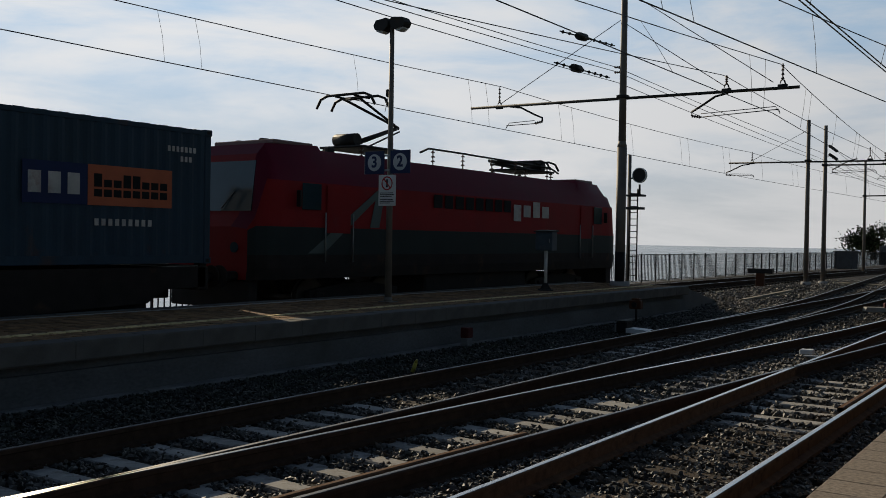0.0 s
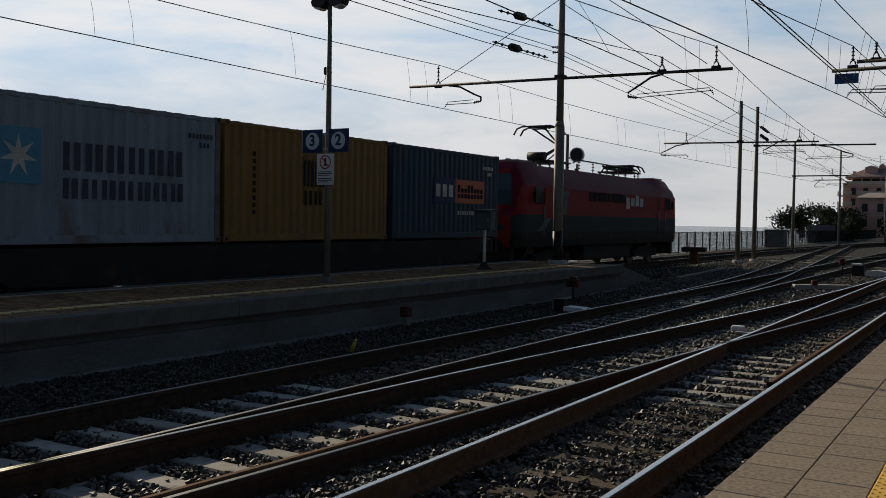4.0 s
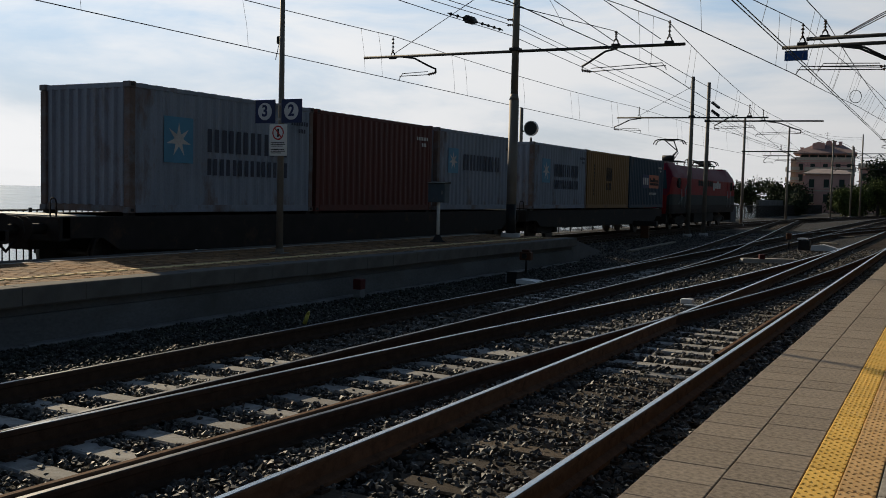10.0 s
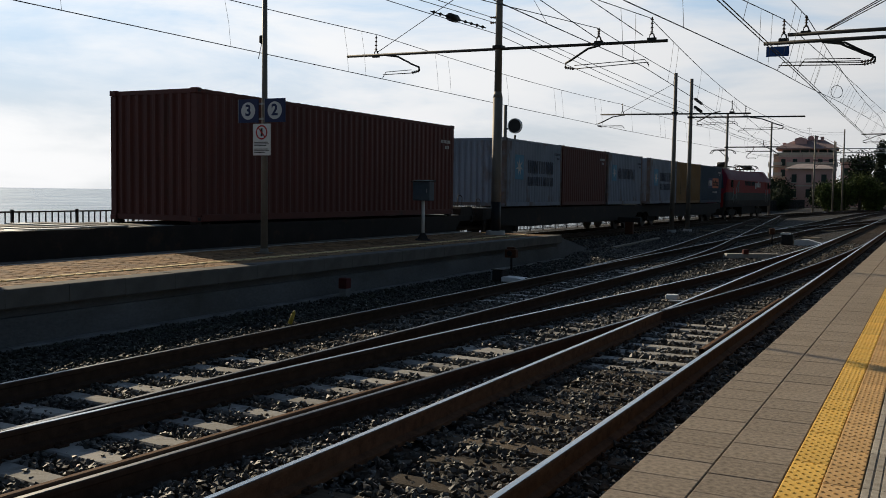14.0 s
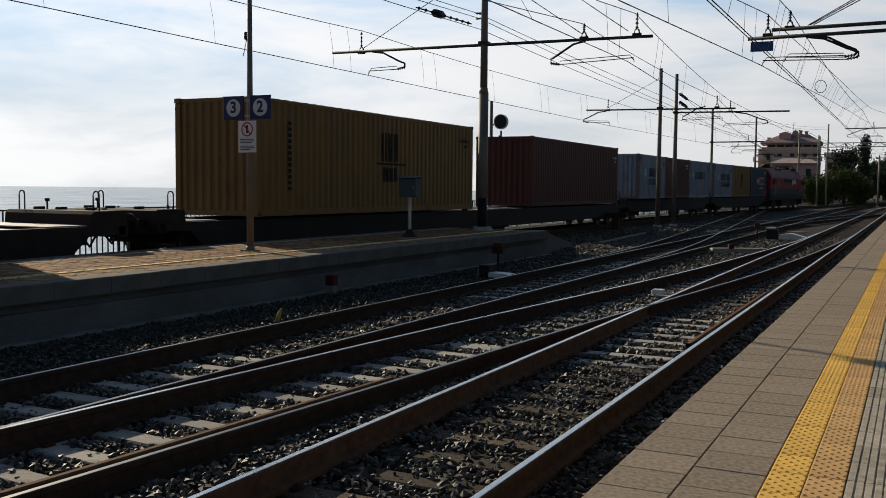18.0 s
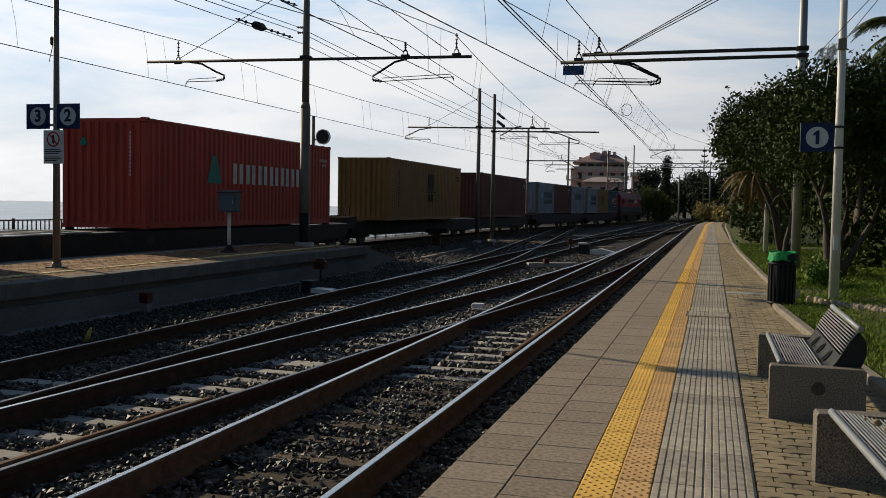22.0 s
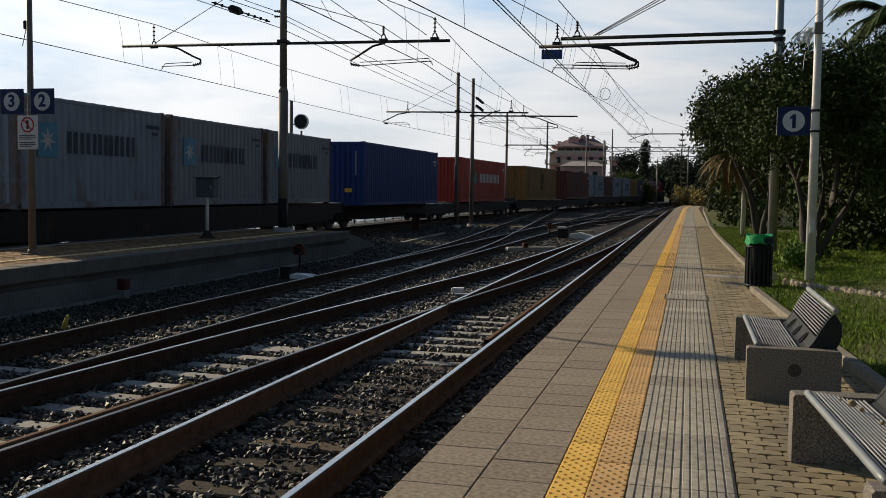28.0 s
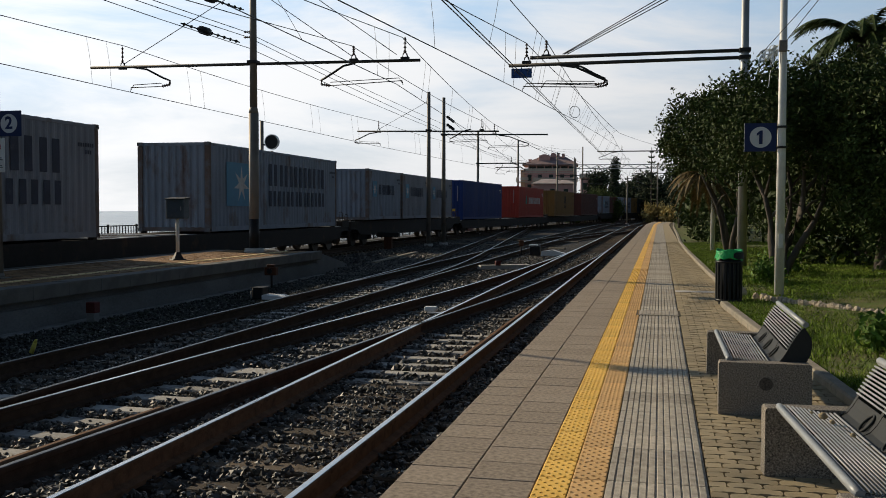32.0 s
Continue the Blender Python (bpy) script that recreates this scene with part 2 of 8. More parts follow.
class Geo:
    """Collects vertices and faces for one mesh; a face may carry a material slot and be smooth."""

    def __init__(self):
        self.v, self.f, self.s, self.k, self.slot = [], [], [], [], 0

    def add(self, verts, faces, smooth=False):
        n = len(self.v)
        self.v.extend(tuple(p) for p in verts)
        self.f.extend([tuple(i + n for i in f) for f in faces])
        self.s.extend([smooth] * len(faces))
        self.k.extend([self.slot] * len(faces))
        return self

    def box(self, x0, x1, y0, y1, z0, z1, b=0.0):
        """A box; b: a chamfer on all its edges."""
        x0, x1, y0, y1, z0, z1 = min(x0, x1), max(x0, x1), min(y0, y1), max(y0, y1), min(z0, z1), max(z0, z1)
        if b <= 0:
            v = [(x, y, z) for z in (z0, z1) for y in (y0, y1) for x in (x0, x1)]
            return self.add(v, [(0, 2, 3, 1), (4, 5, 7, 6), (0, 1, 5, 4), (2, 6, 7, 3), (0, 4, 6, 2), (1, 3, 7, 5)])
        b = min(b, (x1 - x0) / 2.1, (y1 - y0) / 2.1, (z1 - z0) / 2.1)

        def ring(x0, x1, y0, y1, z, c):
            return [(x0 + c, y0, z), (x1 - c, y0, z), (x1, y0 + c, z), (x1, y1 - c, z), (x1 - c, y1, z), (x0 + c, y1, z), (x0, y1 - c, z), (x0, y0 + c, z)]
        v = ring(x0 + b, x1 - b, y0 + b, y1 - b, z0, 0.3 * b) + ring(x0, x1, y0, y1, z0 + b, b) + ring(x0, x1, y0, y1, z1 - b, b) + ring(x0 + b, x1 - b, y0 + b, y1 - b, z1, 0.3 * b)
        f = [tuple(range(7, -1, -1)), tuple(range(24, 32))]
        for r in range(3):
            for i in range(8):
                j = (i + 1) % 8
                f.append((r * 8 + i, r * 8 + j, r * 8 + 8 + j, r * 8 + 8 + i))
        return self.add(v, f)

    def tube(self, p, q, r, r2=None, n=8, caps=True, smooth=True):
        p, q = Vector(p), Vector(q)
        d = q - p
        if d.length < 1e-6:
            return self
        d.normalize()
        a = d.orthogonal().normalized()
        c = d.cross(a)
        r2 = r if r2 is None else r2
        v = []
        for o, rr in ((p, r), (q, r2)):
            for i in range(n):
                t = 2 * math.pi * (i + 0.5) / n
                v.append(o + (a * math.cos(t) + c * math.sin(t)) * rr)
        f = [(i, (i + 1) % n, n + (i + 1) % n, n + i) for i in range(n)]
        self.add(v, f, smooth)
        if caps:
            k = len(self.v) - 2 * n
            self.f += [tuple(k + i for i in range(n - 1, -1, -1)), tuple(k + n + i for i in range(n))]
            self.s += [False, False]
            self.k += [self.slot] * 2
        return self

    def path(self, pts, r, n=6):
        """A round bar along points, with joined rings."""
        pts = [Vector(p) for p in pts]
        rings = []
        up = Vector((0.013, 0.021, 1))
        for i, p in enumerate(pts):
            d = (pts[min(i + 1, len(pts) - 1)] - pts[max(i - 1, 0)]).normalized()
            a = d.cross(up if abs(d.z) < 0.95 else Vector((1, 0.02, 0))).normalized()
            c = a.cross(d)
            rr = r[i] if isinstance(r, (list, tuple)) else r
            rings += [p + (a * math.cos(2 * math.pi * k / n) + c * math.sin(2 * math.pi * k / n)) * rr for k in range(n)]
        f = [(i * n + k, i * n + (k + 1) % n, (i + 1) * n + (k + 1) % n, (i + 1) * n + k) for i in range(len(pts) - 1) for k in range(n)]
        m = (len(pts) - 1) * n
        self.add(rings, f, True)
        self.f += [tuple(len(self.v) - len(rings) + k for k in range(n)), tuple(len(self.v) - n + k for k in range(n - 1, -1, -1))]
        self.s += [False, False]
        self.k += [self.slot] * 2
        return self

    def prism(self, poly, lo, hi, axis="y", smooth=False):
        """A polygon given in the two other axes (in order), drawn out along one axis."""
        def at(a, b, h):
            return {"x": (h, a, b), "y": (a, h, b), "z": (a, b, h)}[axis]
        n = len(poly)
        v = [at(a, b, lo) for a, b in poly] + [at(a, b, hi) for a, b in poly]
        f = [(i, (i + 1) % n, n + (i + 1) % n, n + i) for i in range(n)]
        self.add(v, f, smooth)
        k = len(self.v) - 2 * n
        self.f += [tuple(k + i for i in range(n - 1, -1, -1)), tuple(k + n + i for i in range(n))]
        self.s += [False, False]
        self.k += [self.slot] * 2
        return self

    def sweep(self, profile, pts, closed=True, smooth=False):
        """A profile of (sideways, up) carried along points of the plan; sideways is to the right of the way."""
        pts = [Vector(p) for p in pts]
        v, n = [], len(profile)
        for i, p in enumerate(pts):
            d = pts[min(i + 1, len(pts) - 1)] - pts[max(i - 1, 0)]
            side = Vector((d.y, -d.x, 0)).normalized()
            v += [p + side * a + Vector((0, 0, b)) for a, b in profile]
        m = n if closed else n - 1
        f = [(i * n + k, (i + 1) * n + k, (i + 1) * n + (k + 1) % n, i * n + (k + 1) % n) for i in range(len(pts) - 1) for k in range(m)]
        return self.add(v, f, smooth)

    def disc(self, c, r, axis, h, n=24, r2=None):
        c = Vector(c)
        d = {"x": Vector((h, 0, 0)), "y": Vector((0, h, 0)), "z": Vector((0, 0, h))}[axis]
        return self.tube(c, c + d, r, r2, n)

    def mesh(self, name, *mats, fix=True):
        me = bpy.data.meshes.new(name)
        me.from_pydata(self.v, [], self.f)
        me.polygons.foreach_set("use_smooth", self.s)
        for m in mats:
            me.materials.append(m)
        if len(mats) > 1:
            me.polygons.foreach_set("material_index", self.k)
        if fix:
            bm = bmesh.new()
            bm.from_mesh(me)
            bmesh.ops.recalc_face_normals(bm, faces=bm.faces)
            bm.to_mesh(me)
            bm.free()
        me.update()
        return me


def part(name, g, material, parent, label="", m=None, fix=True):
    """One mesh object under a thing or a part."""
    mats = material if isinstance(material, (list, tuple)) else (material,)
    data = g.mesh(name, *mats, fix=fix) if isinstance(g, Geo) else g
    ob = new(name, data)
    if parent is not None:
        ob.parent = parent
    if m is not None:
        ob.matrix_basis = m
    return tagged(ob, label)


def thing(name, label, category, m=None, group="", kind=""):
    ob = new(name)
    ob.empty_display_size = 0.2
    if m is not None:
        ob.matrix_basis = m
    return tagged(ob, label, category, group, kind)


# ---- plan ----
RAIL_Z = -0.27                   # top of rail; the near platform's top is z = 0
P2_Z = 0.28                      # top of the far platform


def bend(y, y0, r):
    return max(0.0, y - y0) ** 2 / (2 * r)


def t1_x(y):
    return -3.06 + bend(y, 97, 700)


def t3_x(y):
    k = min(1.0, max(0.0, (y - 70) / 30))
    return -15.58 + bend(y, 47, 847) + 0.55 * k * k * (3 - 2 * k)


def t2_x(y):
    d = max(0.0, y - 18)
    x = -6.95 - (d * d / 403 if d < 20 else 20 * 20 / 403 + 0.1 * (d - 20))
    return max(x, t3_x(y))


CROSS = [(-26, -6.95), (-16, -6.80), (-8, -6.35), (0, -5.82), (7, -5.26), (11.4, -4.92), (16, -4.45), (22, -3.88), (30, -3.46), (37, -3.2), (46, -3.06)]


def cross_x(y):
    ys, xs = [c[0] for c in CROSS], [c[1] for c in CROSS]
    return sum(float(np.interp(y + k, ys, xs)) for k in (-2, -1, 0, 1, 2)) / 5


def train_s(t):
    """How far up the line the first container's front has come at t seconds."""
    return 8.25341664e-05 * t ** 3 + 5.60443884e-02 * t ** 2 + 3.41543414 * t + 12.6885


T3_Y = np.arange(-220.0, 330.0, 0.5)
T3_X = np.array([t3_x(y) for y in T3_Y])
T3_S = np.concatenate([[0], np.cumsum(np.hypot(np.diff(T3_X), np.diff(T3_Y)))])
T3_S = T3_S - np.interp(0.0, T3_Y, T3_S)


def t3_pose(s):
    """The pose on the third track at s metres along it, heading up the line."""
    y = float(np.interp(s, T3_S, T3_Y))
    a, b = t3_x(y - 3), t3_x(y + 3)
    return pose(float(t3_x(y)), y, RAIL_Z, 0, 0, -math.degrees(math.atan2(b - a, 6)))


# ---- ground, sea and distance ----
RNG = np.random.default_rng(7)


def straight_x(y):
    return -6.95 + bend(y, 97, 700)


def coast_x(y):
    return -21.2 - 16 * min(1.0, max(0.0, (y - 185) / 60)) ** 1.4


def build_ground():
    ys = [-1500, -400, -120] + list(range(-60, 300, 10)) + [300, 340, 400, 500, 800, 1500, 3000]
    g, cols = Geo(), 11
    v = []
    for y in ys:
        c = coast_x(y) if y > -120 else -21.2
        right = max(0.0, min(1.0, (y - 110) / 200))
        hill = 14 * right
        for x, z in ((c - 60, -14.0), (c - 9, -9.0), (c - 2.5, -2.2), (c, -0.62), (c + 2.2, -0.56), (-14.0, -0.55), (-8.6, -0.515), (-1.5, -0.515), (1.6, -0.47), (60, 1.5 + hill), (2500, 20 + hill * 2)):
            bow = bend(y, 60, 800) if y > 60 else 0.0
            v.append((x + (min(bow, 600) if -20 < x < 10 else 0), y, z))
    f = [(r * cols + k, r * cols + k + 1, (r + 1) * cols + k + 1, (r + 1) * cols + k) for r in range(len(ys) - 1) for k in range(cols - 1)]
    g.add(v, f)
    for i in range(len(g.f)):
        k = i % (cols - 1)
        g.k[i] = 0 if 3 <= k <= 7 and ys[i // (cols - 1)] < 250 else 1
    ob = part("ground", g, (M["ballast"], M["far_land"]), None)
    tagged(ob, "ballast bed darkened for shade between stones, and coastal ground", "ground", kind="structure")
    s = Geo().add([(-4500, -4000, -13), (900, -4000, -13), (900, 4500, -13), (-4500, 4500, -13)], [(0, 1, 2, 3)])
    tagged(part("water", s, M["sea"], None), "calm hazy blue grey sea to the horizon", "sea", kind="structure")


build_ground()


def stones(n, x0, x1, y0, y1, z, lo, hi, keep, m="stone"):
    """Loose ballast stones: jittered octahedra lying on the bed."""
    xy = np.column_stack([RNG.uniform(x0, x1, n), RNG.uniform(y0, y1, n)])
    xy = xy[[keep(a, b) for a, b in xy]]
    n = len(xy)
    size = RNG.uniform(lo, hi, n)
    base = np.array([(1, 0, 0), (-1, 0, 0), (0, 1, 0), (0, -1, 0), (0, 0, 1), (0, 0, -1)], float)
    v = base[None] * RNG.uniform(0.55, 1.25, (n, 6, 1)) + RNG.normal(0, 0.22, (n, 6, 3))
    q = RNG.normal(size=(n, 4))
    q /= np.linalg.norm(q, axis=1, keepdims=True)
    w, a, b, c = q.T
    rot = np.stack([1 - 2 * (b * b + c * c), 2 * (a * b - c * w), 2 * (a * c + b * w), 2 * (a * b + c * w), 1 - 2 * (a * a + c * c), 2 * (b * c - a * w), 2 * (a * c - b * w), 2 * (b * c + a * w), 1 - 2 * (a * a + b * b)], 1).reshape(n, 3, 3)
    v = np.einsum("nij,nkj->nki", rot, v) * size[:, None, None]
    v[..., :2] += xy[:, None, :]
    v[..., 2] = v[..., 2] * 0.8 + (z + RNG.uniform(-0.01, 0.03, n))[:, None]
    tri = np.array([(0, 2, 4), (2, 1, 4), (1, 3, 4), (3, 0, 4), (2, 0, 5), (1, 2, 5), (3, 1, 5), (0, 3, 5)])
    faces = (np.arange(n)[:, None, None] * 6 + tri[None]).reshape(-1, 3)
    me = bpy.data.meshes.new("stones")
    me.from_pydata(v.reshape(-1, 3).tolist(), [], faces.tolist())
    me.materials.append(M[m])
    return me


RAILS = []                       # (x of y, from, to) of every rail


def near_rail(x, y):
    return any(a <= y <= b and abs(f(y) + o - x) < 0.085 for f, o, a, b in RAILS)


RAIL_SIDE = [(-0.017, 0.0), (-0.029, -0.003), (-0.036, -0.010), (-0.036, -0.042), (-0.009, -0.055), (-0.009, -0.142), (-0.075, -0.165), (-0.075, -0.2), (0.075, -0.2), (0.075, -0.165), (0.009, -0.142), (0.009, -0.055), (0.036, -0.042), (0.036, -0.010), (0.029, -0.003), (0.017, 0.0)]
RAIL_HEAD = [(-0.025, -0.0012), (-0.021, 0.001), (0.021, 0.001), (0.025, -0.0012)]


def rail(track, fx, off, y0, y1, shiny=True, lift=0.0, head="railtop", side="rust"):
    step = 1.0
    ys = list(np.arange(y0, y1, step)) + [y1]
    pts = [(fx(y) + off, y, RAIL_Z + lift) for y in ys]
    g = Geo().sweep(RAIL_SIDE, pts)
    g.slot = 1
    g.sweep(RAIL_HEAD, pts, closed=False)
    part("rail", g, (M[side], M[head] if shiny else M[side]), track, "steel rail with a worn bright head" if shiny else "rusty steel guard rail")
    if shiny:
        RAILS.append((fx, off, y0, y1))


SLEEPER = {}
BEDS = {}                        # sleepers by whole metres of y


def sleeper_mesh(kind, length):
    key = (kind, round(length, 1))
    if key not in SLEEPER:
        g = Geo().box(-length / 2, length / 2, -0.12, 0.12, -0.14, 0, 0.015)
        g.slot = 1
        for x in (-0.745, 0.745):
            for s in (-1, 1):
                g.box(x + s * 0.11 - 0.03, x + s * 0.11 + 0.03, -0.05, 0.05, 0, 0.022)
                g.tube((x + s * 0.11, 0, 0), (x + s * 0.11, 0, 0.05), 0.014, n=6)
        SLEEPER[key] = g.mesh("sleeper", M[kind], M["rust"])
    return SLEEPER[key]


def sleepers(track, fx, y0, y1, kind, length=2.5, step=0.6, shift=0.0, z=-0.2, bare=0.86):
    y = y0
    while y < y1:
        d = fx(y + 0.5) - fx(y - 0.5)
        part("sleeper", sleeper_mesh(kind, length), None, track, m=pose(fx(y) + shift, y, RAIL_Z + z, 0, 0, -math.degrees(math.atan(d)) + RNG.uniform(-0.6, 0.6)))
        for k in (int(y - 0.2), int(y + 0.2)):
            BEDS.setdefault(k, []).append((fx(y) + shift, y, length / 2, bare if kind == "sleeper" else (0.3 if kind == "timber" else 0.45)))
        y += step * RNG.uniform(0.96, 1.04)


def sleepers_far(track, fx, y0, y1):
    g = Geo()
    for y in np.arange(y0, y1, 0.6):
        x = fx(y)
        g.box(x - 1.25, x + 1.25, y - 0.12, y + 0.12, RAIL_Z - 0.33, RAIL_Z - 0.2)
    tagged(part("far_sleepers", g, M["timber"], track), kind="stuff")


def build_tracks():
    def track(name, label):
        return thing(name, label, "railway track", kind="structure")
    t1 = track("track_1", "main track with bright rails on weathered sleepers")
    for o in (-0.745, 0.745):
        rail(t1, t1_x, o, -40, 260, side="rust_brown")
    sleepers(t1, t1_x, -1.4, 10.6, "timber")
    sleepers(t1, t1_x, 10.9, 15.6, "sleeper", 1.9, bare=0.8)
    sleepers(t1, t1_x, 15.9, 27, "old_sleeper")
    sleepers(t1, t1_x, 27.2, 60, "timber")
    sleepers_far(t1, t1_x, 60.3, 180)
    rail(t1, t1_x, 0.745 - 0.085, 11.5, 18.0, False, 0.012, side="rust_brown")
    t2 = track("track_2", "middle track of bright rails that swings away")
    for o in (-0.745, 0.745):
        rail(t2, t2_x, o, -40, 112, head="dull_rail")
    sleepers(t2, t2_x, -8, 4, "sleeper", 2.0, shift=0.1)
    sleepers(t2, t2_x, 4.2, 9.4, "sleeper", 1.8)
    sleepers(t2, t2_x, 9.6, 16.0, "timber", 2.5)
    sleepers(t2, t2_x, 16.4, 27.0, "sleeper", 1.9, bare=0.85)
    sleepers(t2, t2_x, 27.3, 29, "old_sleeper", 2.6)
    sleepers(t2, t2_x, 29.3, 60, "old_sleeper", 2.5)
    sleepers_far(t2, t2_x, 60.3, 112)
    ts = track("track_2_through", "through line beside the switch with bright rails")
    for o in (-0.745, 0.745):
        rail(ts, straight_x, o, 20, 260, head="dull_rail")
    sleepers(ts, straight_x, 33, 70, "timber")
    sleepers_far(ts, straight_x, 70, 180)
    tc = track("crossover_track", "crossover between two tracks with worn rails")
    for o in (-0.745, 0.745):
        rail(tc, cross_x, o, -26, 45, head="railtop" if o < 0 else "dull_rail")
    sleepers(tc, cross_x, 4.0, 11.2, "sleeper", 1.75)
    sleepers(tc, cross_x, 11.3, 19.6, "sleeper", 1.75, z=-0.204, bare=0.3)
    sleepers(tc, cross_x, 19.9, 23.6, "sleeper", 1.8, z=-0.204, bare=0.7)
    sleepers(tc, cross_x, 23.9, 27, "old_sleeper", 2.5, shift=-0.1, z=-0.204)
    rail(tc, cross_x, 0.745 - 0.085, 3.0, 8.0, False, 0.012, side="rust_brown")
    t3 = track("track_3", "far track behind the island platform")
    for o in (-0.745, 0.745):
        rail(t3, t3_x, o, -60, 260, head="dull_rail")
    sleepers(t3, t3_x, 28, 70, "timber")
    sleepers_far(t3, t3_x, -40, 28)
    sleepers_far(t3, t3_x, 70, 180)
    far = track("far_crossover", "distant crossover with worn rails")

    def fx(y):
        k = min(1.0, max(0.0, (y - 52) / 42))
        k = k * k * (3 - 2 * k)
        return straight_x(y) * (1 - k) + t1_x(y) * k
    for o in (-0.745, 0.745):
        rail(far, fx, o, 52, 94, head="dull_rail")


build_tracks()


def build_stones():
    def clear(x, y):
        for bx, by, half, share in BEDS.get(int(y), ()):
            if abs(y - by) < 0.14 and abs(x - bx) < half and RNG.uniform() < (0.08 if abs(x - bx) > 0.84 else share):
                return False
        return not near_rail(x, y)
    for k, (n, x0, x1, y0, y1, lo, hi) in enumerate(((23500, -8.3, -1.55, 2.6, 11, 0.015, 0.037), (17500, -8.3, -1.55, 11, 24, 0.022, 0.05), (7000, -10.1, -8.3, 2.6, 11, 0.014, 0.036), (6500, -10.1, -8.3, 11, 28, 0.018, 0.04), (10000, -10.6, -1.5, 24, 45, 0.03, 0.06), (4500, -13.6, -8, 30, 60, 0.04, 0.07))):
        ob = new("ballast_stones", stones(n, x0, x1, y0, y1, -0.480, lo, hi, clear, "shaded_stone" if x1 == -8.3 else "stone"))
        tagged(ob, "loose grey and brown crushed ballast stones", "ballast", kind="stuff")

    # heaped ballast between the crossover and the main track
    def heap(x, y):
        a, b = cross_x(y) + 0.745 + 0.16, -3.805 - 0.2
        return b - a > 0.12 and a < x < b and not near_rail(x, y)
    ob = new("ballast_heap", stones(5200, -4.9, -3.95, 1.5, 10.5, -0.425, 0.016, 0.038, heap))
    tagged(ob, "heaped grey crushed ballast between two tracks", "ballast", kind="stuff")
    # dry leaves blown against the platform's foot
    r = np.random.default_rng(17)
    n = 900
    p = np.column_stack([-1.53 - np.abs(r.normal(0, 0.16, n)), 2.6 + 16 * r.uniform(0, 1, n) ** 1.3, r.uniform(-0.455, -0.425, n)])
    a, s = r.uniform(0, 6.28, n), r.uniform(0.012, 0.03, n)
    d, e = np.column_stack([np.cos(a), np.sin(a), r.normal(0, 0.3, n)]) * s[:, None], np.column_stack([-np.sin(a), np.cos(a), r.normal(0, 0.4, n)]) * s[:, None] * 0.55
    v = np.stack([p - d, p + e, p + d, p - e], 1)
    me = bpy.data.meshes.new("fallen_leaves")
    me.from_pydata(v.reshape(-1, 3).tolist(), [], np.arange(4 * n).reshape(-1, 4).tolist())
    me.materials.append(M["dry_leaf"])
    tagged(new("fallen_leaves", me), "dry brown leaves along the platform foot", "leaves", kind="stuff")


build_stones()

# ---- near platform ----
EDGE, YEL, TAN, GRV, PAV = -1.50, -0.69, -0.49, -0.29, 0.29
KERB = [(1.85, 2.0), (1.64, 6.0), (1.43, 9.6), (1.18, 13.0), (0.98, 16.6), (1.12, 18.0), (1.2, 22.0), (1.15, 24.0), (0.95, 38.0), (0.9, 48.0), (1.05, 66.0), (1.15, 90.0), (1.6, 120.0)]


def kerb_x(y):
    return float(np.interp(y, [k[1] for k in KERB], [k[0] for k in KERB]))


def plat_bow(y):
    return bend(y, 97, 700)


